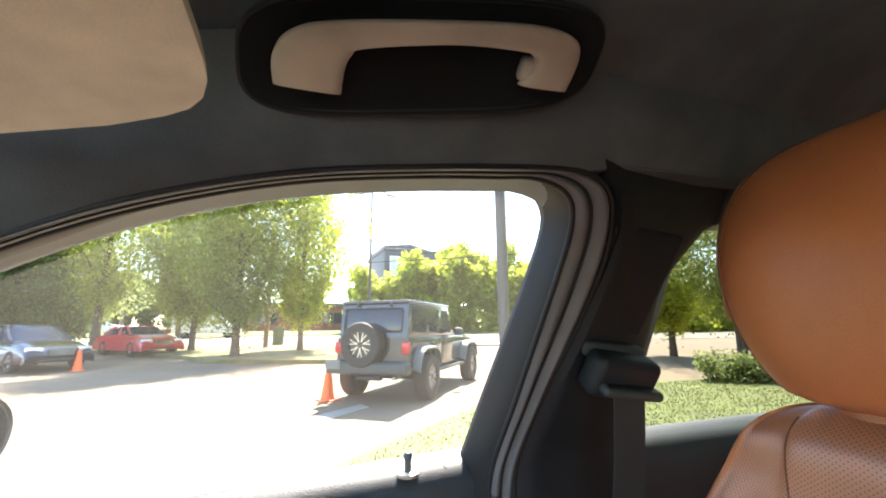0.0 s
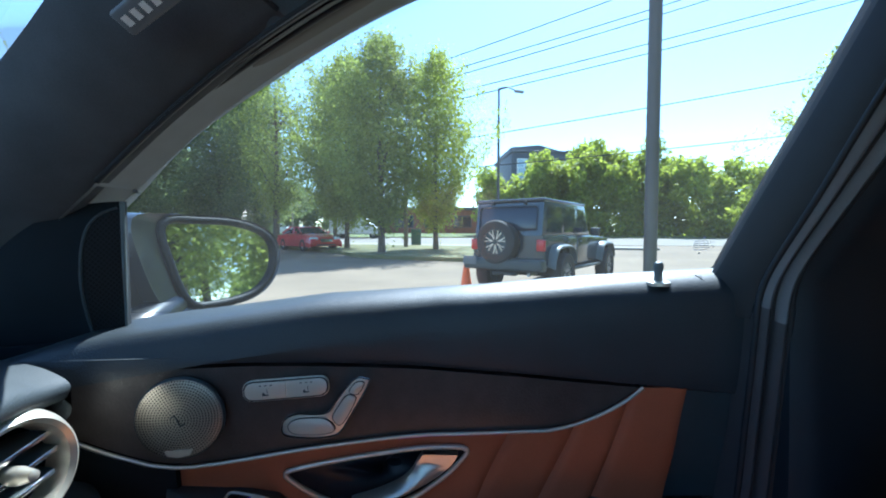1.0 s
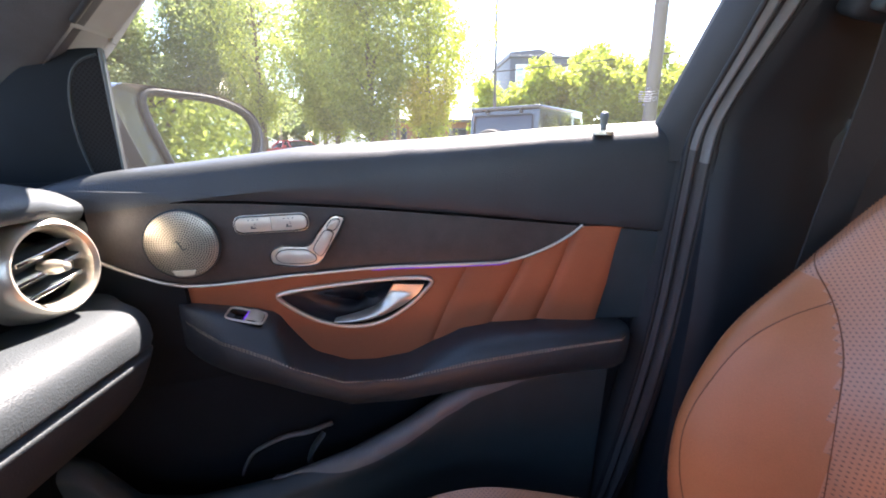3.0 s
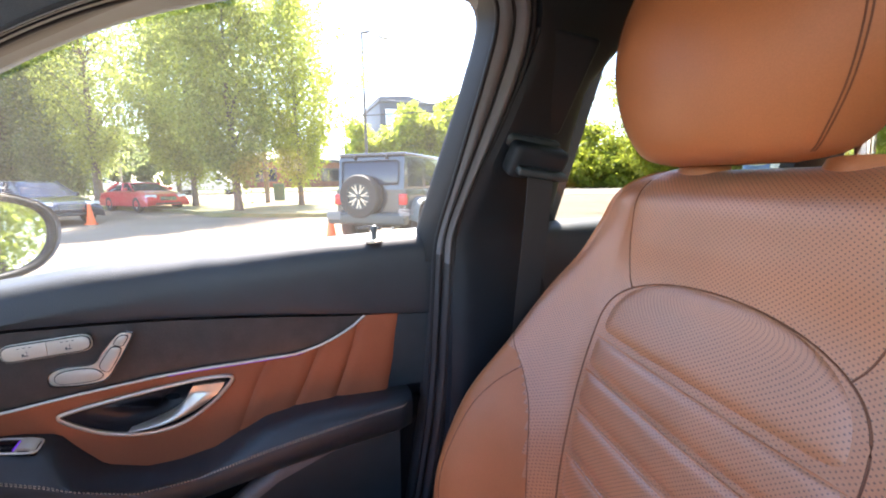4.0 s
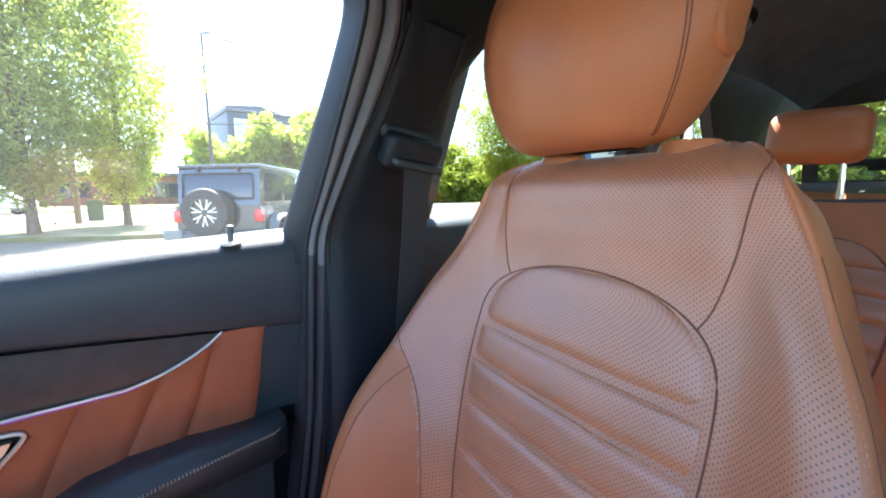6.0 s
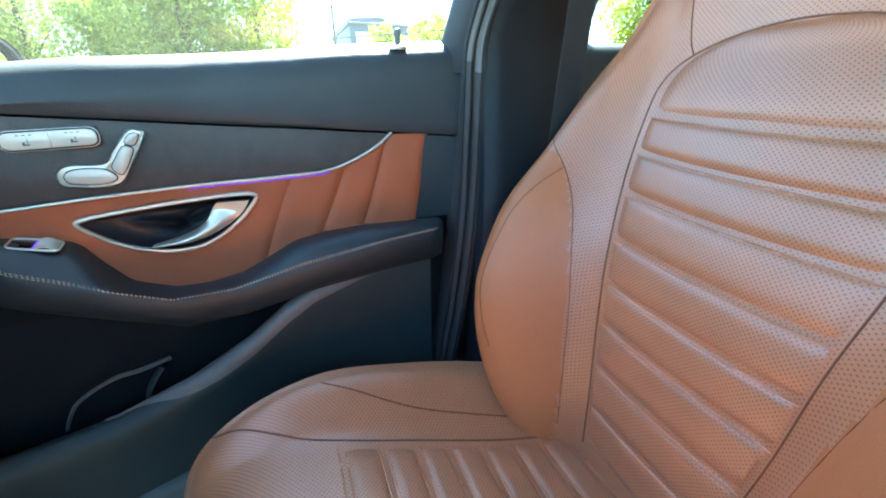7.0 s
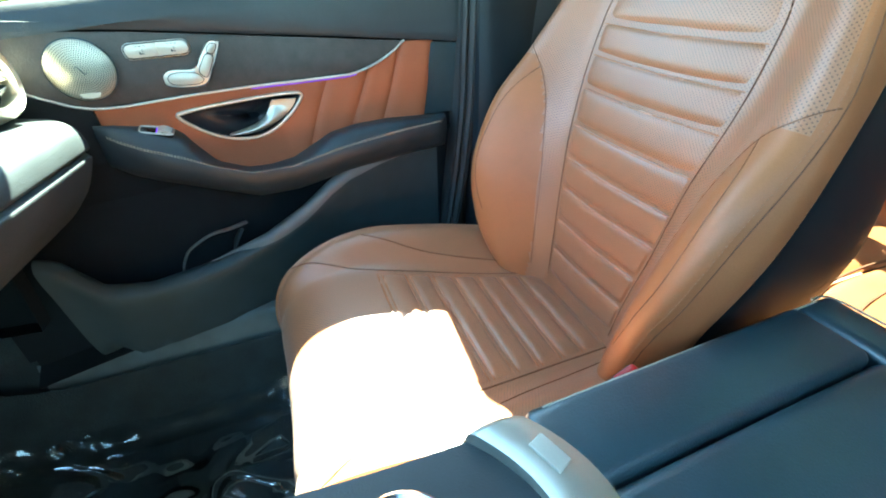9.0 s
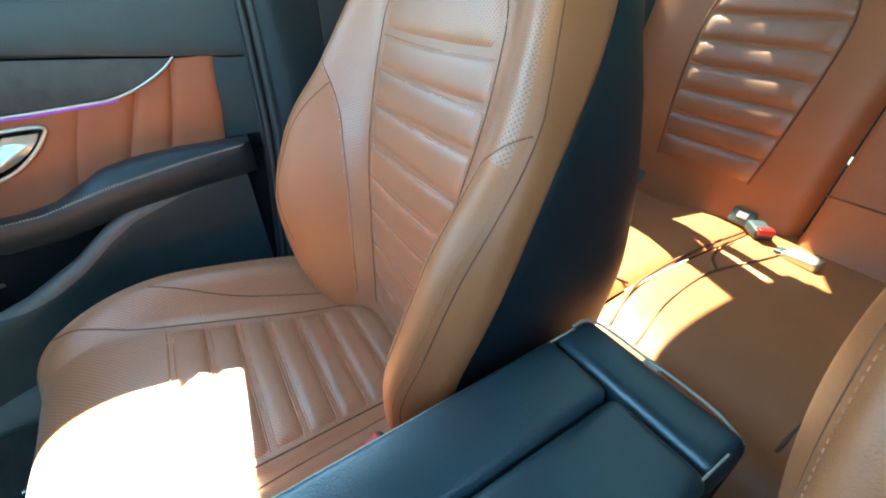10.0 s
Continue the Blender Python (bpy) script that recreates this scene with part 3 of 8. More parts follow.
def rear_post(f):
    def fn(u, v):
        z = 1.20 + 0.33 * u
        x = 1.05 + 0.095 * v - 0.04 * u
        return f((x, green(z) - 0.015 - 0.012 * math.sin(math.pi * v), z))

    return grid("rear_door_post", fn, 12, 6, M_RUBBER, skirt=(0, 0.03, 0) if f((0, 1, 0))[1] > 0 else (0, -0.03, 0))


both_sides("rear_door_post", "black post behind the rear door window", "pillar trim", rear_post)


# body sides below the belt line, floor, bulkhead and tail close the cabin
def body_side(f):
    def fn(u, v):
        x = -1.0 + 2.95 * u
        z = 0.22 + 0.90 * v
        return f((x, 0.62 + 0.04 * math.sin(math.pi * v) - 0.12 * smooth01((x - 1.3) / 0.7), z))

    return grid("body_side", fn, 30, 10, M_BODY, skirt=(0, -0.04, 0) if f((0, 1, 0))[1] > 0 else (0, 0.04, 0))


M_BODY = mat("dark_grey_paint", (0.035, 0.038, 0.042), 0.3, 0.4, coat=0.8)
both_sides("body_side", "dark grey painted side of the car", "car body", body_side)
both_sides("inner_sill", "black carpeted sill below the doors", "door sill", lambda f: grid("inner_sill", lambda u, v: f((-0.64 + 1.89 * u, *cr([(0.43, 0.355), (0.440, 0.47), (0.450, 0.555), (0.470, 0.592), (0.60, 0.595)], v))), 40, 24, [M_GREYPL, M_CARPET], face_mat=lambda P, u, v: 0))
def put_slab(f):
    c = f((-0.25, 0.575, 0.600))
    me = rbox("sill_plate", (0.86, 0.07, 0.02), 0.006, M_GREYPL)
    for v in me.vertices:
        v.co += Vector(c)
    return me


both_sides("sill_plate", "brushed grey sill plate in the door opening", "sill plate", lambda f: put_slab(f))


def floor_fn(u, v):
    x = -1.15 + 2.2 * u
    y = MID - 0.72 + 1.44 * v
    tunnel = 0.10 * math.exp(-((y - MID) / 0.14) ** 4)
    foot = 0.42 * smooth01((-0.72 - x) / 0.38)
    step = 0.10 * smooth01((x - 0.30) / 0.05) * (1 - smooth01((x - 0.56) / 0.05))
    return (x, y, 0.355 + tunnel + foot + step + 0.003 * noise.noise((x * 20, y * 20, 0)))


tagged(put("floor", grid("floor", floor_fn, 60, 50, M_CARPET, skirt=(0, 0, -0.05))), "black carpeted car floor rising to the bulkhead", "floor", kind="structure")
tagged(put("bulkhead", grid("bulkhead", lambda u, v: (-1.12 - 0.06 * v, MID - 0.80 + 1.6 * u, 0.3 + 0.78 * v), 4, 4, M_PLASTIC, skirt=(-0.03, 0, 0))), "black bulkhead behind the dashboard", "bulkhead", kind="structure")
tagged(put("cowl", grid("cowl", lambda u, v: (-1.18 + 0.20 * u, MID - 0.80 + 1.6 * v, 1.07 + 0.02 * u), 4, 4, M_PLASTIC, skirt=(0, 0, -0.03))), "black cowl below the windscreen", "cowl", kind="structure")
screen = tagged(put("windscreen", grid("windscreen", lambda u, v: (-1.0 + 0.74 * u + 0.10 * ((2 * v - 1) ** 2) * (1 - 0.1 * u), MID + (2 * v - 1) * (0.70 - 0.17 * u), 1.10 + 0.49 * u), 10, 14, M_GLASS, skirt=(-0.004, 0, 0.004))), "clear curved windscreen", "windscreen", kind="structure")
screen.visible_shadow = False


def tail_wall(u, v):
    z = 0.55 + 1.05 * v
    return (1.98 - 0.30 * smooth01((z - 1.1) / 0.5), MID + (2 * u - 1) * (0.62 - 0.16 * v), z)


_t = grid("tailgate", tail_wall, 24, 30, M_PLASTIC, skirt=(0.04, 0, 0))
_b = bmesh.new()
_b.from_mesh(_t)
bmesh.ops.delete(_b, geom=[q for q in _b.faces if 1.27 < q.calc_center_median().z < 1.51 and abs(q.calc_center_median().y - MID) < 0.45], context="FACES")
_b.to_mesh(_t)
_b.free()
tagged(put("tailgate", _t), "black inner tailgate round the rear window", "tailgate", kind="structure")
g = tagged(put("rear_window", grid("rear_window", lambda u, v: (tail_wall(0.5, 0.66 + 0.27 * v)[0] + 0.02, MID + (2 * u - 1) * 0.47, 0.55 + 1.05 * (0.66 + 0.27 * v)), 6, 6, M_TINT, skirt=(0.004, 0, 0))), "tinted rear window with a wiper behind it", "rear window", kind="structure")
tagged(put("luggage_cover", grid("luggage_cover", lambda u, v: (1.30 + 0.52 * u, MID - 0.55 + 1.1 * v, 1.235 + 0.03 * u), 6, 6, M_PLASTIC, skirt=(0, 0, -0.015))), "black luggage cover behind the rear seats", "luggage cover")
tagged(put("rear_ledge", grid("rear_ledge", lambda u, v: (1.72 + 0.10 * u, MID - 0.50 + 1.0 * v, 1.278), 3, 10, M_SEAL, skirt=(0, 0, -0.03))), "pale grey sill inside the rear window", "window sill", kind="structure")
tagged(put("boot_floor", grid("boot_floor", lambda u, v: (1.0 + 1.0 * u, MID - 0.65 + 1.3 * v, 0.62), 3, 3, M_CARPET, skirt=(0, 0, -0.05))), "black carpeted boot floor", "boot floor", kind="structure")
_w = thing("rear_wiper", "black wiper resting on the rear window", "wiper")
put("wiper_arm", tube("wiper_arm", [(1.80, -0.25, 1.305), (1.79, -0.02, 1.315), (1.78, 0.12, 1.318)], 0.008, M_RUBBER), _w)
put("wiper_blade", rbox("wiper_blade", (0.012, 0.34, 0.02), 0.004, M_RUBBER), _w, m=pose(1.775, 0.0, 1.335))

# panes of the side windows
for nm, lab, fn in (
    ("front_side_window", "clear side window of the passenger door", lambda u, v: (-0.52 + 0.82 * u, green(1.15 + 0.40 * v) + 0.012, 1.15 + 0.40 * v)),
    ("rear_side_window", "tinted side window of the rear door", lambda u, v: (0.44 + 0.66 * u, green(1.15 + 0.38 * v) + 0.012, 1.15 + 0.38 * v)),
    ("quarter_window", "tinted rear quarter window", lambda u, v: (1.145 + 0.435 * u, green(1.24 + 0.30 * v) - 0.10 * ((0.02 + 0.38 * u) / 0.76) ** 2, 1.24 + 0.30 * v)),
):
    for flip in (False, True):
        f = mir if flip else (lambda p: p)
        if flip and nm[0] == "f":
            continue  # unseen driver's pane left out, so that more light enters the cabin
        g = tagged(put(nm, grid(nm, lambda u, v: f(fn(u, v)), 6, 6, M_HAZY if nm[0] == "f" else M_TINT, skirt=f((0, 0.004, 0)) if not flip else (0, -0.004, 0))), lab, "car window", kind="structure")
        g.visible_shadow = nm[0] != "f"


# faint marking in the corner of the passenger's window
M_ETCH = mat("grey_etching", (0.36, 0.40, 0.47), 0.7)
mark = thing("glass_marking", "faint grey unreadable marking etched on the side window", "window marking")
for k, (x0, w) in enumerate(((0.0, 0.016), (-0.0005, 0.019), (0.0, 0.018), (0.0012, 0.018), (0.002, 0.016))):
    for j, (a, b) in enumerate(((0.0, 0.36), (0.44, 0.66), (0.72, 1.0)) if k % 2 else ((0.0, 0.30), (0.36, 0.80), (0.86, 1.0))):
        put("bar", rbox("bar", (w * (b - a), 0.0011, 0.0003), 0.0, M_ETCH), mark, m=pose(x0 - 0.009 + w * (a + b) / 2, 0.0056 - 0.0030 * k, 0))
for x, y in ((0.0125, 0.006), (0.0135, -0.003)):
    put("ring", tube("ring", [(x + 0.0028 * math.cos(a), y + 0.0026 * math.sin(a), 0) for a in np.linspace(0, 2 * math.pi, 16, endpoint=False)], 0.0002, M_ETCH, sides=4, closed=True), mark)
for y in (0.0105, -0.0105):
    put("arrow", plate("arrow", [(-0.0018, -0.0012), (0.0018, -0.0012), (0, 0.0012)], 0.0003, M_ETCH), mark, m=pose(0.001, y, 0))
mark.matrix_basis = axes((0.202, 0.533 - 0.5 * (1.241 - 1.205) + 0.010, 1.241), (1, 0, 0), (0, -0.447, 0.894))


# ---- passenger door ----
def door_y(x, z=1.0):
    """The door card's inner face."""
    d = max(0.0, -0.12 - x)
    return 0.507 - 0.33 * d**1.3 + 0.012 * smooth01((1.05 - z) / 0.12)


SEAM_Z = tab([-0.62, -0.459, -0.392, -0.31, -0.197, -0.113, -0.025, 0.06, 0.24], [1.128, 1.123, 1.119, 1.115, 1.105, 1.097, 1.090, 1.082, 1.066])
SILL_Z = tab([-0.62, -0.48, -0.37, -0.25, -0.06, 0.08, 0.25], [1.105, 1.150, 1.163, 1.179, 1.190, 1.202, 1.211])
TRIM_Z = tab([-0.60, -0.50, -0.461, -0.432, -0.404, -0.384, -0.368, -0.345, -0.317, -0.265, -0.173, -0.074, 0.016, 0.035, 0.055, 0.074, 0.092, 0.110, 0.127], [1.112, 1.078, 1.053, 1.035, 1.020, 1.0135, 1.0115, 1.011, 1.012, 1.015, 1.018, 1.020, 1.023, 1.027, 1.033, 1.041, 1.050, 1.061, 1.075])
REST_Z = tab([-0.42, -0.371, -0.32, -0.287, -0.272, -0.246, -0.20, -0.16, -0.115, -0.07, -0.035, 0.02, 0.08, 0.19], [0.990, 0.985, 0.974, 0.962, 0.936, 0.900, 0.879, 0.876, 0.882, 0.904, 0.922, 0.931, 0.934, 0.930])

door = thing("passenger_door", "closed front passenger door with black leather, dark veneer and tan leather trim", "car door")


def region(name, x0, x1, lo, hi, material, nx=60, nz=12, inset=0.0, belly=0.0, label="", yf=door_y):
    def fn(u, v):
        x = x0 + (x1 - x0) * u
        z = lo(x) + (hi(x) - lo(x)) * v
        return (x, yf(x, z) + inset - belly * math.sin(math.pi * v), z)

    return put(name, grid(name, fn, nx, nz, material, skirt=(0, 0.02, 0)), door, label)


# padded top: from the pane over a round shoulder down to the seam
def pad(u, v):
    x = -0.62 + 0.87 * u
    s, t = SILL_Z(x), SEAM_Z(x)
    yb = door_y(x)
    prof = [(0.565 - 0.4 * max(0, -0.43 - x), s - 0.014), (0.556 - 0.4 * max(0, -0.43 - x), s), (yb + 0.026, s - 0.002), (yb + 0.004, s - 0.016), (yb - 0.006, s - 0.045), (yb - 0.004, t + 0.01), (yb + 0.002, t)]
    y, z = cr(prof, v)
    return (x, y, z)


put("door_core", grid("door_core", lambda u, v: (-0.62 + 0.85 * u, door_y(-0.62 + 0.85 * u) + 0.040, 0.62 + 0.52 * v), 30, 6, M_LOWDOOR, skirt=(0, 0.01, 0)), door, "black panel behind the trim")
put("padded_top", grid("padded_top", pad, 70, 22, M_BLACK, skirt=(0, 0.02, 0)), door, "black grained leather pad below the window")
region("veneer_panel", -0.61, 0.126, lambda x: TRIM_Z(x) + 0.001, lambda x: SEAM_Z(x) - 0.003, M_WOOD, inset=0.003, label="dark open-pore veneer panel")
region("rear_filler", 0.126, 0.238, lambda x: 0.93, lambda x: SEAM_Z(x) - 0.003, M_PLASTIC, nx=10, inset=0.010)
put("chrome_strip", tube("chrome_strip", [(x, door_y(x, TRIM_Z(x)) - 0.001, TRIM_Z(x)) for x in np.linspace(-0.52, 0.127, 120)], 0.0021, M_SATIN), door, "thin satin chrome strip")
put("light_strip", tube("light_strip", [(x, door_y(x, 1.0) + 0.002, TRIM_Z(x) - 0.0042) for x in np.linspace(-0.16, 0.03, 30)], 0.0010, M_VIOLET), door, "glowing violet light strip")


# release handle in its dark bowl
RING = [(-0.283, 0.984), (-0.262, 0.962), (-0.235, 0.944), (-0.20, 0.932), (-0.165, 0.931), (-0.135, 0.941), (-0.105, 0.962), (-0.085, 0.983), (-0.078, 0.994), (-0.086, 0.9995), (-0.12, 1.000), (-0.17, 0.998), (-0.23, 0.994), (-0.27, 0.990)]


def closed_curve(pts, n):
    p = pts + pts[:1]
    out = []
    m = len(pts)
    for k in range(n):
        x = k / n * m
        i = int(x)
        f = x - i
        q = [np.array(pts[(i + d) % m]) for d in (-1, 0, 1, 2)]
        out.append(0.5 * (2 * q[1] + (q[2] - q[0]) * f + (2 * q[0] - 5 * q[1] + 4 * q[2] - q[3]) * f * f + (3 * q[1] - q[0] - 3 * q[2] + q[3]) * f**3))
    return out


def bowl_cut(me):
    """Leaves the leather out where the handle's bowl sits."""
    loop = closed_curve(RING, 72)

    def inside(x, z):
        hit = False
        for (xa, za), (xb, zb) in zip(loop, loop[1:] + loop[:1]):
            if (za > z) != (zb > z) and x < xa + (z - za) / (zb - za) * (xb - xa):
                hit = not hit
        return hit

    bm = bmesh.new()
    bm.from_mesh(me)
    bmesh.ops.delete(bm, geom=[q for q in bm.faces if inside(q.calc_center_median().x, q.calc_center_median().z)], context="FACES")
    bm.to_mesh(me)
    bm.free()


# tan leather insert, its slanting pleats each a piece
def insert_top(x):
    return min(TRIM_Z(x) - 0.003, 1.074) if x < 0.13 else 1.072


def insert_y(x, z):
    return 0.5 * (door_y(x, z) + door_y(x, 0.9)) + 0.004


CUTS = [(-0.085, -0.025), (0.0, 0.055), (0.068, 0.118)]  # x at the foot and at the head of each slanting seam


def slant(k, v):
    if k < 0:
        return -0.385 - 0.005 * v
    if k >= len(CUTS):
        return 0.160 + 0.030 * v
    a, b = CUTS[k]
    return a + (b - a) * v


for k in range(len(CUTS) + 1):

    def fn(u, v, k=k):
        a, b = slant(k - 1, v), slant(k, v)
        x = a + (b - a) * u
        lo, hi = REST_Z(x) - 0.02, insert_top(x)
        z = lo + (hi - lo) * v
        puff = 0.006 * (1 - (2 * u - 1) ** 6) if k else 0.004 * (1 - (2 * u - 1) ** 20)
        return (x, insert_y(x, z) - puff + 0.003, z)

    me = grid("pleat", fn, 130 if k == 0 else 12, 64 if k == 0 else 16, M_INSERT, skirt=(0, 0.015, 0))
    if k == 0:
        bowl_cut(me)
    put("pleat", me, door, "tan leather door pleat")

# release handle
rim = closed_curve(RING, 72)
handle = put("door_handle", tube("door_handle", [(x, insert_y(x, z) - 0.004, z) for x, z in rim], 0.0031, M_SATIN, closed=True, up=(0, 1, 0)), door, "chrome ring of the inner release handle")


def bowl(u, v):
    x, z = rim[int(round(u * 72)) % 72]
    cx, cz = -0.18, 0.968
    s = 1 - v
    return (cx + (x - cx) * s, insert_y(x, z) - 0.0035 + 0.028 * (1 - s**4), cz + (z - cz) * s)


put("bowl", grid("bowl", bowl, 72, 8, mat("satin_black_bowl", (0.012, 0.014, 0.02), 0.42, vary=0.05)), handle, "gloss black bowl")
LOWER = [(-0.215, 0.940), (-0.18, 0.9385), (-0.15, 0.944), (-0.12, 0.958), (-0.098, 0.976), (-0.089, 0.990)]
UPPER = [(-0.215, 0.942), (-0.185, 0.948), (-0.16, 0.957), (-0.145, 0.969), (-0.137, 0.983), (-0.131, 0.991)]


def grip(u, v):
    a, b = cr(LOWER, u), cr(UPPER, u)
    x, z = a + (b - a) * v
    return (x, insert_y(x, z) - 0.006 - 0.012 * math.sin(math.pi * v) * math.sin(math.pi * min(1, u * 1.2 + 0.05)), z)


put("lever", grid("lever", grip, 30, 10, M_SATIN, skirt=(0, 0.012, 0)), handle, "polished release lever")
for x, z in ((-0.232, 0.961), (-0.214, 0.955)):
    put("lock_button", rbox("lock_button", (0.009, 0.004, 0.006), 0.0015, M_GREYPL), handle, m=pose(x, 0.533, z))


# armrest: a rounded body whose top follows REST_Z
def armrest(u, v):
    x = -0.394 + 0.594 * u
    zt = REST_Z(x)
    yb = door_y(x, 0.9)
    out = tab([-0.394, -0.375, -0.33, -0.25, -0.15, -0.02, 0.10, 0.18, 0.20], [0.006, 0.030, 0.055, 0.070, 0.075, 0.072, 0.062, 0.050, 0.030])(x)
    dip = tab([-0.405, -0.36, -0.27, -0.19, -0.12, -0.02, 0.1, 0.2], [0.985, 0.955, 0.915, 0.880, 0.878, 0.897, 0.912, 0.918])(x)
    prof = [(yb + 0.02, zt - 0.004), (yb - 0.25 * out, zt + 0.001), (yb - 0.75 * out, min(zt, dip + 0.028)), (yb - out, dip + 0.004), (yb - 0.92 * out, dip - 0.022), (yb - 0.5 * out, dip - 0.05), (yb + 0.02, dip - 0.062)]
    y, z = cr(prof, v)
    return (x, y, z)


rest = put("armrest", grid("armrest", armrest, 70, 26, M_BLACK), door, "black leather armrest with grey stitching")
for d in (0.0, 0.014):
    line = [armrest(u, 0.47 + d) for u in np.linspace(0.03, 0.985, 280)]
    verts, faces = [], []
    for i in range(0, 278, 2):
        a, b = Vector(line[i]), Vector(line[i]).lerp(Vector(line[i + 1]), 0.95)
        o = len(verts)
        n = Vector((0, -0.0010, 0.0013))
        w = Vector((0, -0.0004, 0.0008))
        verts += [a + n - w, a + n + w, b + n + w, b + n - w, a - w, a + w, b + w, b - w]
        faces += [(o, o + 1, o + 2, o + 3), (o, o + 4, o + 5, o + 1), (o + 1, o + 5, o + 6, o + 2), (o + 2, o + 6, o + 7, o + 3), (o + 3, o + 7, o + 4, o)]
    put("stitching", finish("stitching", verts, faces, None, [M_GREYSTITCH], smooth=False), rest, "grey thread stitching")
_sm = axes((-0.313, door_y(-0.313, 0.9) - 0.026, 0.9690), (1, 0.05, -0.24), (0, 1, 0.30))
window_switch = put("window_switch", rbox("window_switch", (0.046, 0.022, 0.006), 0.003, M_GLOSSBLACK), door, "chrome-framed window switch in a dark well", m=_sm)
put("switch_frame", tube("switch_frame", [(0.023 * math.copysign(abs(math.cos(a)) ** 0.35, math.cos(a)), 0.011 * math.copysign(abs(math.sin(a)) ** 0.35, math.sin(a)), 0.0035) for a in np.linspace(0, 2 * math.pi, 48, endpoint=False)], 0.0014, M_SATIN, closed=True), window_switch, "chrome frame")
put("rocker", grid("rocker", lambda u, v: (0.001 + 0.020 * u, -0.0085 + 0.017 * v, 0.004 + 0.006 * math.sin(math.pi * u) ** 0.5 - 0.002 * u), 12, 4, M_SILVER, skirt=(0, 0, -0.004)), window_switch, "silver rocker")
put("light_line", rbox("light_line", (0.002, 0.016, 0.001), 0, M_VIOLET), window_switch, "violet light line", m=pose(0.0, 0, 0.0036))


# lower door, pocket lip and bottle holder
LIP_Z = tab([-0.62, -0.50, -0.46, -0.40, -0.29, -0.20, -0.12, -0.06, -0.02, 0.06, 0.17], [0.86, 0.80, 0.735, 0.715, 0.72, 0.745, 0.783, 0.826, 0.846, 0.86, 0.872])


def low_y(x, z):
    return door_y(x, 0.9) + 0.006


region("lower_door", -0.62, 0.235, lambda x: 0.575, lambda x: REST_Z(x) - 0.03 if x > -0.40 else 1.03, M_LOWDOOR, nz=20, yf=lambda x, z: low_y(x, z) + 0.042 * smooth01((z - 0.57) / 0.02) * (1 - smooth01((z - 0.80) / 0.15)))
region("front_filler", -0.62, -0.385, lambda x: 0.93, lambda x: TRIM_Z(x) - 0.003, M_LOWDOOR, nx=16, inset=0.002)


def lip(u, v):
    x = -0.52 + 0.70 * u
    zl = LIP_Z(x)
    y = low_y(x, zl)
    w = tab([-0.52, -0.3, -0.15, -0.04, 0.05, 0.18], [0.05, 0.06, 0.065, 0.055, 0.035, 0.02])(x)
    prof = [(y + 0.03, zl + 0.01), (y + 0.024, zl - 0.11), (y - 0.28 * w, zl - 0.11), (y - 0.42 * w, zl - 0.012), (y - 0.68 * w, zl + 0.006), (y - 0.96 * w, zl - 0.004), (y - w, zl - 0.022), (y - 0.8 * w, zl - 0.07), (y - 0.45 * w, zl - 0.16), (y - 0.1 * w, max(0.60, zl - 0.26)), (y + 0.02, 0.585)]
    yy, z = cr(prof, v)
    return (x, yy, max(z, 0.58))


put("pocket", grid("pocket", lip, 60, 60, M_PLASTIC), door, "black door pocket below the armrest")
M_LIP = mat("satin_charcoal_plastic", (0.15, 0.158, 0.16), 0.42, grain=0.2, grain_size=0.0012, bump=0.25)


def lip_band(u, v):
    """The broad rounded rim on top of the pocket's wall."""
    a = 0.31 + 0.69 * u
    w = (0.3 + 0.7 * math.sin(math.pi * min(1, 0.15 + 0.85 * u)) ** 0.7) * (0.3 + 0.7 * smooth01(u / 0.3))
    x, y, z = lip(a, 0.335 + 0.25 * w * v)
    return (x, y - 0.004 * math.sin(math.pi * v), z + 0.004 * math.sin(math.pi * v))


put("pocket_lip", grid("pocket_lip", lip_band, 70, 8, M_LIP, skirt=(0, 0.012, -0.006)), door, "satin charcoal rim of the door pocket")
RIM = curve([(-0.43, 0.492, 0.708), (-0.406, 0.50, 0.725), (-0.361, 0.52, 0.741), (-0.300, 0.545, 0.758), (-0.228, 0.550, 0.763)], 30)
holder = put("bottle_holder", tube("bottle_holder", RIM, lambda s: 0.0035 + 0.002 * s, M_LIP, flat=0.6), door, "charcoal rim of the two bottle holders")
put("front_arc", tube("front_arc", curve([(-0.365, 0.488, 0.700), (-0.359, 0.490, 0.716), (-0.342, 0.490, 0.740), (-0.299, 0.492, 0.762), (-0.266, 0.500, 0.764), (-0.235, 0.520, 0.764)], 26), lambda s: 0.003 + 0.002 * s, M_LIP, flat=0.7), holder)
put("web", tube("web", curve([(-0.244, 0.505, 0.758), (-0.257, 0.493, 0.742), (-0.264, 0.490, 0.722), (-0.262, 0.490, 0.690)], 12), lambda s: 0.006 + 0.003 * s, M_PLASTIC, flat=0.45), holder, "upright web between the two wells")

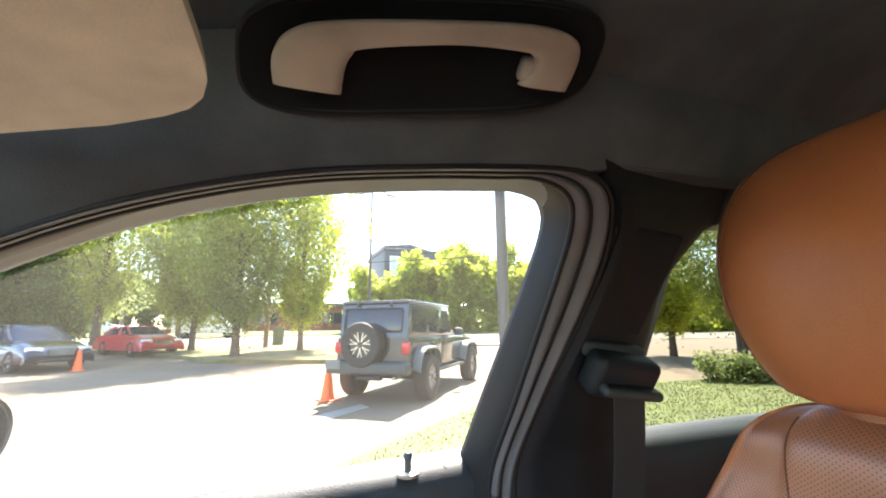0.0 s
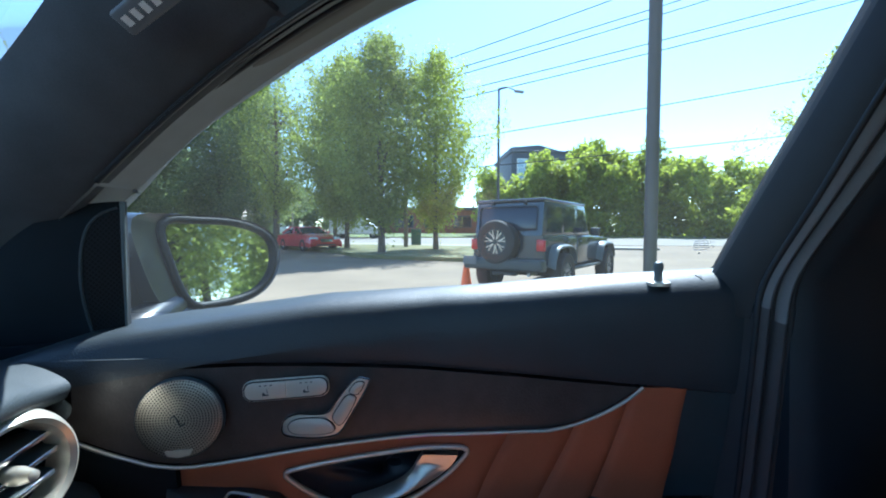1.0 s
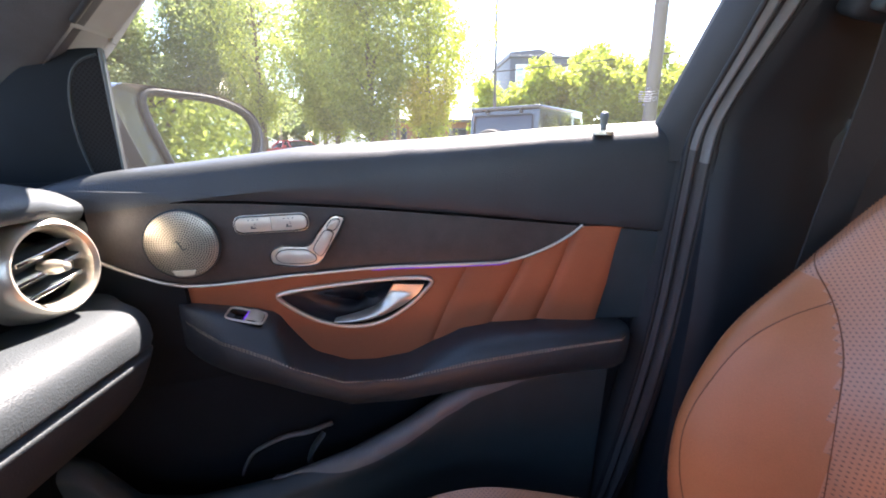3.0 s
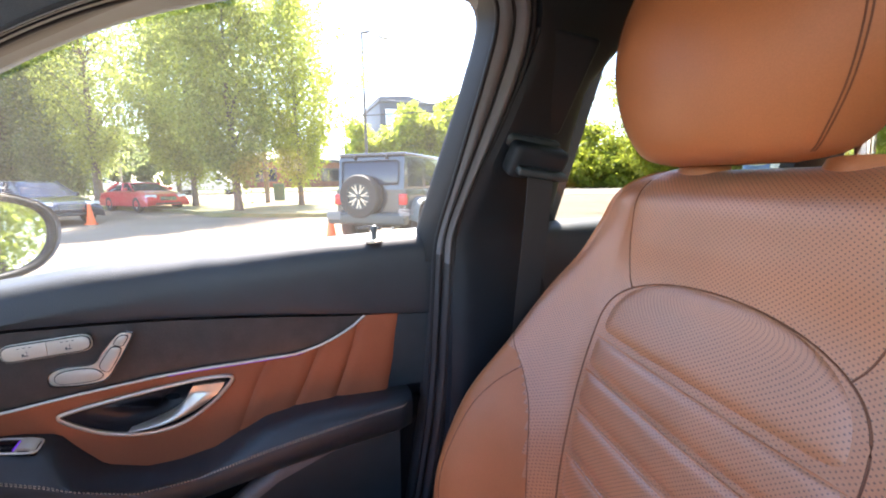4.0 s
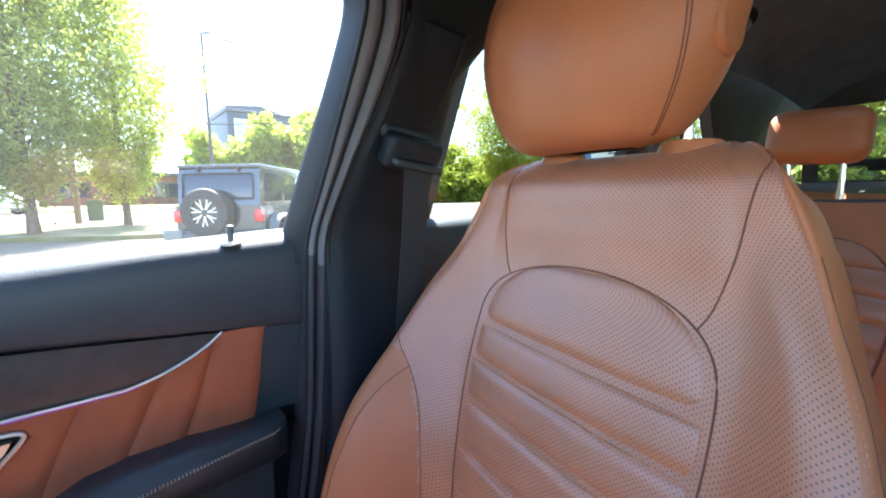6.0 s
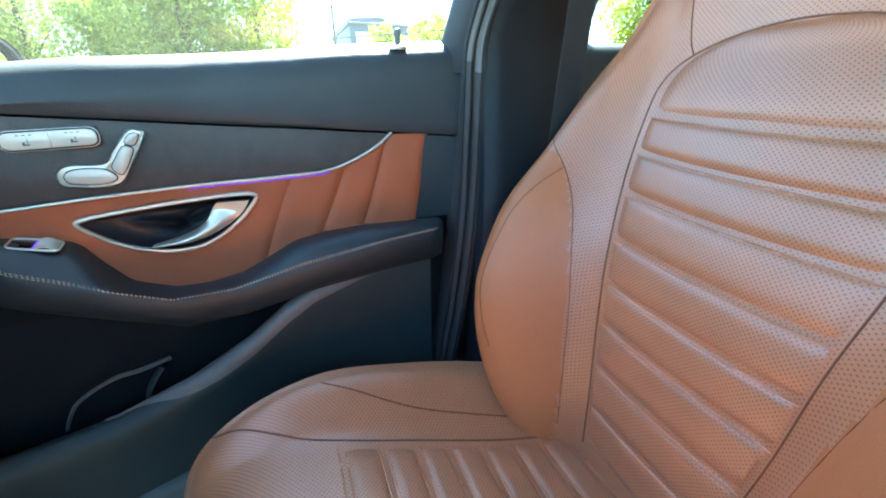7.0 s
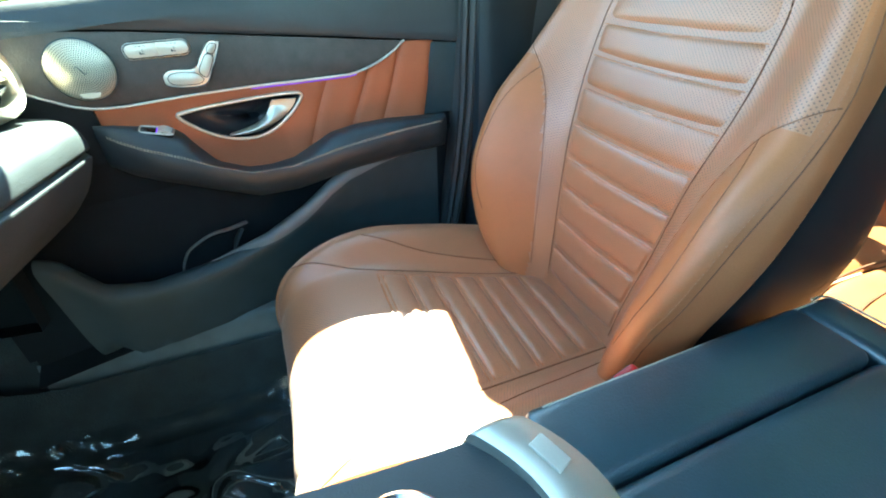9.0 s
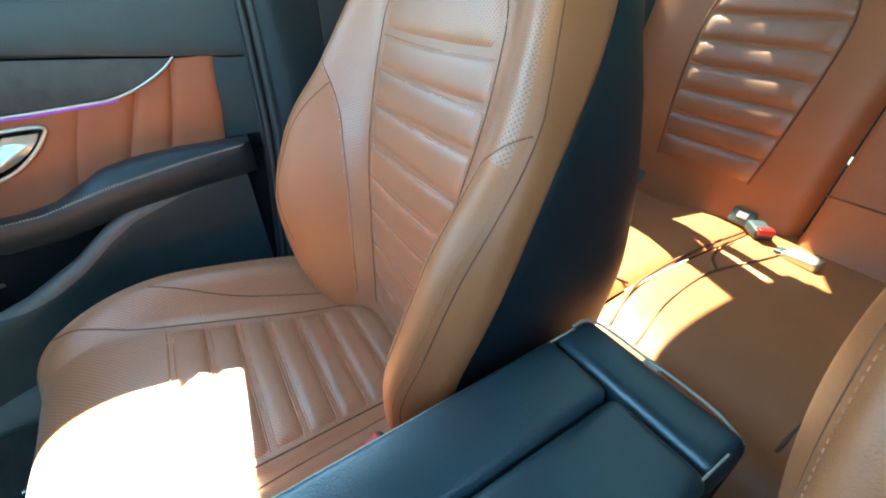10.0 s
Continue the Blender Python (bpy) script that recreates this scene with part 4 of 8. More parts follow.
# loudspeaker
_sp = axes((-0.375, door_y(-0.375, 1.1) - 0.001, 1.0665), (0.96, 0.17, 0), (0, 0, 1))
spk = put("loudspeaker", lathe("loudspeaker", [(0.0425, 0.0), (0.0425, 0.0025), (0.0408, 0.004)], M_PLASTIC, 48), door, "round steel loudspeaker grille", m=_sp)
put("grille", lathe("grille", [(0.0408, 0.003), (0.0402, 0.0052), (0.036, 0.0062), (0.028, 0.0071), (0.018, 0.0079), (0.008, 0.0085), (0.002, 0.0086)], M_GRILLE, 64), spk)
put("name_plate", plate("name_plate", [(-0.013, -0.001), (0.013, -0.001), (0.010, -0.0065), (0.0, -0.0085), (-0.010, -0.0065)], 0.0015, M_SATIN), spk, "small plain plate at the foot of the grille", m=Matrix.Translation((0, -0.0295, 0.0072)))
put("badge", tube("badge", curve([(-0.0065, 0.0035, 0.0092), (-0.0025, 0.0048, 0.0093), (0.0, 0.0, 0.0093), (0.0025, -0.0048, 0.0093), (0.0065, -0.0035, 0.0092)], 20), 0.0008, M_PLASTIC, sides=6), spk, "small wavy badge")

# seat heating switches and the seat-shaped adjuster
_sw = axes((-0.277, door_y(-0.277, 1.1) - 0.0005, 1.0865), (0.985, 0.14, 0.03), (0, 0, 1))
pill = lambda L, h: [(math.copysign(L / 2 - h / 2, math.cos(a)) + h / 2 * math.cos(a), h / 2 * math.copysign(abs(math.sin(a)) ** 0.7, math.sin(a))) for a in np.linspace(0.01, 2 * math.pi + 0.01, 40, endpoint=False)]
sw = put("heating_switch", plate("heating_switch", pill(0.090, 0.0235), 0.0028, M_SATIN, 0.001), door, "pair of silver seat heating switches", m=_sw)
put("gap", tube("gap", [(x, y, 0.0029) for x, y in pill(0.0862, 0.0200)], 0.0009, M_RUBBER, sides=6, closed=True), sw, "dark gap round the keys")


def half_pill(s):
    """The outline of one of two keys that share a pill: square at the middle, round at its outer end."""
    arc = [(s * (0.0330 + 0.0095 * math.cos(a)), 0.0092 * math.copysign(abs(math.sin(a)) ** 0.7, math.sin(a))) for a in np.linspace(-math.pi / 2, math.pi / 2, 14)]
    return [(s * 0.0005, -0.0092)] + arc + [(s * 0.0005, 0.0092)]


for s in (-1, 1):
    key = put("switch_key", plate("switch_key", half_pill(s), 0.0022, M_SILVER, 0.0006), sw, m=Matrix.Translation((0, 0, 0.0024)))
    put("symbol", join("symbol", [(plate("seat", [(-0.0034, -0.0036), (-0.0030, 0.0), (-0.0014, 0.0), (-0.0010, -0.0022), (0.0030, -0.0022), (0.0030, -0.0036)], 0.0004, M_PLASTIC), Matrix()), (tube("heat", curve([(0.0012, -0.001, 0.0002), (0.0020, 0.0005, 0.0002), (0.0012, 0.002, 0.0002), (0.0020, 0.0035, 0.0002)], 8), 0.0003, M_PLASTIC, sides=4), Matrix())]), key, "dark seat symbol", m=Matrix.Translation((s * 0.021, -0.0015, 0.0022)))
    put("lights", join("lights", [(rbox("dot", (0.0024, 0.001, 0.0006), 0, M_PLASTIC), Matrix.Translation((d * 0.0055, 0.006, 0.0))) for d in (-1, 0, 1)]), key, m=Matrix.Translation((s * 0.021, 0, 0.0022)))
_ad = axes((-0.236, door_y(-0.236, 1.06) - 0.0005, 1.056), (0.99, 0.12, 0.0), (0, 0, 1))
SEAT_SIGN = [(-0.048, -0.013), (-0.0445, -0.023), (-0.022, -0.0275), (0.002, -0.0275), (0.015, -0.021), (0.029, 0.001), (0.0455, 0.031), (0.042, 0.0365), (0.030, 0.036), (0.012, 0.015), (-0.001, -0.0005), (-0.032, 0.0), (-0.0445, -0.005)]
sign_rim = [tuple(p) for p in closed_curve(SEAT_SIGN, 72)]
adj = put("seat_adjuster", plate("seat_adjuster", sign_rim, 0.0026, M_SATIN, 0.001), door, "seat-shaped silver seat adjuster", m=_ad)
put("rim", tube("rim", [(x, y, 0.0026) for x, y in sign_rim], 0.0013, M_CHROME, sides=6, closed=True), adj, "thin bright rim")
for outl in ([(-0.0415, -0.013), (-0.037, -0.021), (-0.02, -0.0235), (0.0, -0.0235), (0.0085, -0.018), (0.001, -0.0085), (-0.014, -0.005), (-0.034, -0.006)], [(0.006, -0.0055), (0.0125, -0.0145), (0.019, -0.010), (0.029, 0.008), (0.031, 0.016), (0.022, 0.0185), (0.0135, 0.008)], [(0.0245, 0.0225), (0.0335, 0.0195), (0.0405, 0.0315), (0.0315, 0.0325)]):
    put("adjuster_key", plate("adjuster_key", [tuple(p) for p in closed_curve(outl, 36)], 0.0052, M_SILVER, 0.0022), adj)
    put("gap", tube("gap", [(x, y, 0.0029) for x, y in closed_curve(outl, 36)], 0.0009, M_RUBBER, sides=6, closed=True), adj, "dark gap round the key")

# lock pin on the sill
_lp = pose(0.150, 0.522, 1.197)
pin = put("lock_pin", lathe("lock_pin", [(0.0045, 0.0), (0.0045, 0.012), (0.0055, 0.016), (0.0058, 0.020), (0.0045, 0.0235), (0.002, 0.0245)], M_GREYPL, 20), door, "charcoal lock pin on the window sill", m=_lp)
put("collar", lathe("collar", [(0.0135, -0.004), (0.0135, 0.0), (0.011, 0.0016), (0.0062, 0.0016), (0.006, 0.0)], M_SATIN, 28), pin, "chrome collar")
put("sill_mark", plate("sill_mark", [(-0.004, 0.003), (0.004, 0.003), (0.001, 0), (0.001, -0.006), (-0.001, -0.006), (-0.001, 0)], 0.001, M_RUBBER), door, m=pose(0.195, 0.515, 1.2035, 25, 0, 0))


# mirror triangle with the tweeter, and the airbag tag on the pillar
def tri(u, v):
    z0, z1 = min(1.150, SILL_Z(-0.60 + 0.150 * u) - 0.012), float(cr([(1.165, 0), (1.212, 0), (1.248, 0), (1.272, 0), (1.284, 0), (1.288, 0)], u)[0])
    x = -0.60 + (0.146 + 0.008 * v) * u
    z = z0 + (z1 - z0) * v
    return (x, door_y(x) + 0.052 - 0.10 * (z - 1.15) - 0.008 * math.sin(math.pi * u) * math.sin(math.pi * v), z)


mesh_top = tab([-0.60, -0.4855, -0.482, -0.472, -0.445], [1.0, 1.0, 1.240, 1.268, 1.279])
tw = put("tweeter_cover", grid("tweeter_cover", tri, 70, 40, [M_MESHPL, M_LOWDOOR], face_mat=lambda P, u, v: 0 if P[2] < mesh_top(P[0]) else 1), door, "black punched tweeter cover in the mirror corner")
put("edge_wall", grid("edge_wall", lambda u, v: (tri(1, v)[0] - 0.004 * u, tri(1, v)[1] + 0.012 * u, tri(1, v)[2]), 4, 12, M_RUBBER), tw)
put("edge_frame", tube("edge_frame", [tri(0, 0), tri(0.5, 0), tri(1, 0), tri(1, 0.5), tri(1, 1)], 0.0022, M_GREYPL, flat=0.7), tw)
put("mesh_rim", tube("mesh_rim", [tri((x + 0.60) / 0.150, (z - 1.150) / 0.132) for x, z in curve([(-0.480, 1.160), (-0.484, 1.20), (-0.483, 1.238), (-0.478, 1.260), (-0.468, 1.271), (-0.454, 1.276)], 30)], 0.0016, M_PLASTIC, sides=6), tw, "thin rim round the punched mesh")
put("corner_cap", grid("corner_cap", lambda u, v: (-0.72 + 0.125 * u, door_y(-0.6) + 0.05 - 0.02 * (1 - u), 1.12 + 0.10 * v + 0.02 * u), 6, 6, M_PLASTIC, skirt=(0, 0.03, 0)), door)
tag = thing("airbag_tag", "small grey tag with worn pale marks on the pillar trim", "tag")
_tm = axes((-0.335, 0.385, 1.452), (0.86, -0.26, 0.38), (-0.3, -0.75, 0.55))
_tm = Matrix.Translation(Vector((-0.312, 0.326, 1.412))) @ _tm.to_3x3().to_4x4()
put("plaque", rbox("plaque", (0.052, 0.018, 0.006), 0.0025, M_SEAL), tag, m=_tm)
for k in range(5):
    put("mark", rbox("mark", (0.005, 0.007, 0.001), 0, M_WHITE), tag, m=_tm @ Matrix.Translation((-0.018 + 0.009 * k, 0, 0.0032)))

# ---- outside mirror ----
M_SHELL = mat("dark_shell_plastic", (0.009, 0.012, 0.015), 0.5, grain=0.2, grain_size=0.0012, bump=0.2, spec=0.2)
mirror = thing("wing_mirror", "dark grey wing mirror with a chrome-edged glass reflecting trees", "wing mirror")
MO = [(-0.088, 0.062), (-0.02, 0.072), (0.06, 0.068), (0.118, 0.045), (0.135, 0.005), (0.118, -0.045), (0.07, -0.078), (-0.01, -0.088), (-0.05, -0.078), (-0.075, -0.02)]
mo = closed_curve(MO, 48)
_mm = axes((-0.545, 0.825, 1.205), (0.50, 0.866, -0.02), (-0.10, 0.04, 1.0))


def housing(u, v):
    x, y = mo[int(round(u * 48)) % 48]
    s = [1.0, 1.10, 1.13, 1.10, 0.95, 0.55, 0.05][int(round(v * 6))]
    d = [0.0, 0.008, -0.015, -0.06, -0.10, -0.125, -0.13][int(round(v * 6))]
    back = 0.055 * smooth01((0.03 - x) / 0.10) * min(1.0, v * 4)
    return (0.02 + (x - 0.02) * s - back, -0.005 + (y + 0.005) * s, d)


put("shell", grid("shell", housing, 48, 6, M_BODY), mirror, m=_mm)
put("mirror_glass", plate("mirror_glass", [tuple(p) for p in mo], 0.003, M_MIRROR), mirror, "mirror glass", m=_mm @ pose(0, 0, -0.004, 0, 0, 0))
put("bezel", tube("bezel", [(x, y, 0.002) for x, y in mo], 0.0075, M_SHELL, closed=True), mirror, m=_mm)
put("foot", tube("foot", curve([(-0.58, 0.55, 1.10), (-0.60, 0.62, 1.095), (-0.61, 0.70, 1.10), (-0.60, 0.78, 1.13)], 16), 0.04, M_BODY, sides=14, flat=0.75), mirror)
put("inner_shell", plate("inner_shell", [tuple(p) for p in closed_curve([(-0.17, 0.070), (-0.09, 0.080), (-0.04, 0.078), (-0.03, 0.0), (-0.03, -0.088), (-0.10, -0.095), (-0.14, -0.09), (-0.165, -0.02)], 40)], 0.012, M_SHELL, 0.005), mirror, "dark grey inner side of the shell", m=_mm @ pose(0, 0, -0.020))
put("joint", tube("joint", curve([(-0.140, 0.052, -0.006), (-0.128, 0.0, -0.006), (-0.110, -0.05, -0.006), (-0.100, -0.085, -0.006)], 16), 0.005, M_RUBBER, sides=8), mirror, "black folding joint", m=_mm)

# ---- dashboard ----
dash = thing("dashboard", "black grained leather dashboard with round air vents", "dashboard")
DP = [(-1.02, 1.135), (-0.80, 1.172), (-0.60, 1.170), (-0.47, 1.158), (-0.425, 1.147), (-0.405, 1.135), (-0.412, 1.120), (-0.45, 1.114)]
DL = [(-0.45, 1.015), (-0.405, 1.012), (-0.385, 0.998), (-0.380, 0.972), (-0.388, 0.945), (-0.412, 0.905), (-0.465, 0.86), (-0.58, 0.82)]


def dash_top(u, v):
    x, z = cr(DP, v)
    y = MID - 0.62 + 1.235 * u
    e = smooth01((u - 0.90) / 0.10)
    return (x - 0.05 * e * v, y, z - 0.018 * e * e)


def dash_low(u, v):
    x, z = cr(DL, v)
    y = MID - 0.62 + 1.275 * u
    e = smooth01((u - 0.94) / 0.06)
    return (x - 0.07 * e * e - 0.008 * math.exp(-(((z - 0.966) / 0.0035) ** 2)), y, z)


put("upper_pad", grid("upper_pad", dash_top, 60, 24, M_DASH, skirt=(0, 0, -0.02)), dash, "black leather upper pad")
put("lower_pad", grid("lower_pad", dash_low, 60, 140, M_DASH, skirt=(-0.02, 0, 0)), dash, "black leather lower pad")
put("centre_band", grid("centre_band", lambda u, v: (-0.475 + 0.025 * math.sin(math.pi * v), MID - 0.60 + 1.20 * u, 1.115 - 0.105 * v), 30, 8, M_WOOD, skirt=(-0.03, 0, 0)), dash, "dark veneer band")
put("end_cap", grid("end_cap", lambda u, v: (-0.98 + 0.45 * u, 0.40 + 0.012 * math.sin(math.pi * v) - 0.03 * u * u, 0.72 + 0.42 * v), 16, 12, M_LOWDOOR, skirt=(0, -0.03, 0)), dash, "black end panel")


def vent(at, parent):
    m = axes(at, (0.10, 0.99, 0.0), (-0.08, 0.0, 1.0)) @ Matrix.Diagonal((0.93, 0.93, 1, 1))
    v = put("air_vent", lathe("air_vent", [(0.058, -0.06), (0.056, -0.022), (0.051, -0.004), (0.047, 0.003), (0.044, 0.005), (0.040, 0.002), (0.0375, -0.006), (0.037, -0.035)], M_SATIN, 48), parent, "round satin chrome air vent", m=m)
    put("duct", lathe("duct", [(0.0372, -0.035), (0.0372, -0.018), (0.02, -0.036), (0.002, -0.038)], M_GLOSSBLACK, 40), v)
    for k in (-1, 0, 1):
        w = math.sqrt(0.0368**2 - (k * 0.0175) ** 2)
        fin = put("fin", rbox("fin", (2 * w, 0.004, 0.022), 0.0012, M_PLASTIC), v, m=pose(0, k * 0.0175, -0.016, 12, 0, 12))
        put("fin_edge", rbox("fin_edge", (2 * w * 0.96, 0.0045, 0.002), 0.0007, M_CHROME), fin, m=Matrix.Translation((0, 0, 0.0115)))
    put("knob", lathe("knob", [(0.0075, -0.012), (0.0075, 0.001), (0.0065, 0.005), (0.005, 0.010), (0.0045, 0.013), (0.002, 0.014)], M_SATIN, 24), v, "small round vent knob")


vent((-0.430, 0.342, 1.071), dash)
vent((-0.455, -0.13, 1.075), dash)
vent((-0.455, -0.30, 1.075), dash)

# ---- seats ----
BP = [(0.300, 0.62), (0.315, 0.72), (0.333, 0.82), (0.352, 0.92), (0.385, 1.02), (0.416, 1.105), (0.438, 1.168), (0.446, 1.225), (0.454, 1.271), (0.482, 1.296), (0.52, 1.297), (0.552, 1.28)]
B_WC = [0.085, 0.095, 0.112, 0.125, 0.140, 0.142, 0.132, 0.12, 0.115, 0.11, 0.11, 0.10]
B_P = [0.050, 0.108, 0.125, 0.098, 0.058, 0.036, 0.020, 0.005, 0.004, 0.0, 0.0, 0.0]
B_WO = [0.150, 0.228, 0.256, 0.272, 0.262, 0.240, 0.214, 0.191, 0.165, 0.136, 0.108, 0.080]
B_XE = [-0.045, -0.060, -0.058, -0.034, -0.003, 0.040, 0.066, 0.066, 0.054, 0.042, 0.03, 0.015]
CP = [(-0.152, 0.46), (-0.184, 0.53), (-0.201, 0.60), (-0.196, 0.650), (-0.164, 0.689), (-0.10, 0.706), (-0.02, 0.702), (0.08, 0.681), (0.18, 0.660), (0.27, 0.645), (0.34, 0.636)]
C_WC = [0.10, 0.11, 0.12, 0.13, 0.142, 0.152, 0.150, 0.136, 0.122, 0.112, 0.106]
C_P = [0.0, 0.0, 0.003, 0.008, 0.018, 0.030, 0.042, 0.050, 0.052, 0.046, 0.030]
C_WO = [0.150, 0.172, 0.184, 0.194, 0.210, 0.231, 0.248, 0.249, 0.244, 0.232, 0.213]
C_XE = [0.02, 0.05, 0.09, 0.12, 0.14, 0.15, 0.15, 0.15, 0.15, 0.15, 0.14]


INNER = ((0.05, 0.118), (0.08, 0.123), (0.16, 0.137), (0.22, 0.150), (0.27, 0.164), (0.31, 0.180), (0.345, 0.204), (0.368, 0.232), (0.385, 0.252))
CREST = ((0.09, 0.212), (0.16, 0.234), (0.205, 0.247), (0.255, 0.256), (0.305, 0.260), (0.36, 0.257), (0.41, 0.250), (0.46, 0.239), (0.53, 0.218), (0.585, 0.201), (0.62, 0.193))


class Pad:
    """A seat surface: a centre profile, swept sideways with bolsters."""

    def __init__(self, path, wc, p, wo, xe):
        self.path, self.rows = path, np.array([wc, p, wo, xe]).T

    def frame_at(self, v):
        a, b = cr(self.path, max(v - 0.004, 0)), cr(self.path, min(v + 0.004, 1))
        t = (b - a) / np.linalg.norm(b - a)
        return cr(self.path, v), np.array((-t[1], t[0]))

    def section(self, v):
        wc, p, wo, xe = cr(self.rows, v)
        g = wo - wc
        return [(0, 0), (0.5 * wc, 0), (wc, 0.003), (wc + 0.28 * g, 0.33 * p), (wc + 0.58 * g, 0.84 * p), (wc + 0.82 * g, p), (wc + 0.97 * g, 0.72 * p), (wo, 0.29 * p - 0.6 * xe), (wo - 0.003, 0.11 * p - 0.85 * xe), (wo - 0.010, -xe)]

    slope, pivot, shift = None, 0.0, 0.0

    def place(self, v, dy, off):
        """The car leans: towards the driver's side the pad lies lower."""
        c, n = self.frame_at(v)
        q = c + n * off
        return (q[0], dy + self.shift, q[1] + (self.slope(q[1]) * (dy - self.pivot) if self.slope else 0.0))

    lobe = 0.0

    def swell(self, v, dy):
        """The lower bolster swells between its inner seam and its crest."""
        if not self.lobe or v > 0.36:
            return 0.0
        a, b = float(np.interp(v, *zip(*INNER))), float(np.interp(v, *zip(*CREST)))
        return self.lobe * math.sin(math.pi * min(max((abs(dy) - a) / (b - a), 0.0), 1.0)) ** 0.6 * smooth01((0.36 - v) / 0.10)

    def at(self, u, v):
        w = 2 * u - 1
        dy, off = cr(self.section(v), abs(w))
        return self.place(v, math.copysign(dy, w), off + (self.swell(v, dy) if abs(w) < 0.72 else 0.0))

    def on(self, v, dy, lift=0.0):
        s = np.array(curve(self.section(v), 60))
        k = int(np.argmax(s[:, 0]))
        off = float(np.interp(abs(dy), s[: k + 1, 0], s[: k + 1, 1]))
        return self.place(v, dy, off + lift + self.swell(v, dy))

    def v_of(self, value, axis):
        vs = np.linspace(0, 1, 400)
        return float(vs[np.argmin([abs(cr(self.path, v)[axis] - value) + (0.0 if axis == 1 or v > 0.35 else 9) for v in vs])])

    def wc(self, v):
        return float(cr(self.rows, v)[0])


BACK, CUSH = Pad(BP, B_WC, B_P, B_WO, B_XE), Pad(CP, C_WC, C_P, C_WO, C_XE)
BACK.lobe = 0.010
BACK.slope, BACK.pivot = tab([1.05, 1.27], [0.10, 0.0]), 0.135
CUSH.slope, CUSH.pivot, CUSH.shift = (lambda z: 0.10), 0.14, 0.015


def seam_tube(pad, pts, r=0.0016, material=M_SEAM, lift=0.0):
    return tube("seam", [pad.on(v, dy, lift) for v, dy in pts], r, material, sides=6, up=(0.3, 0.2, 0.9))


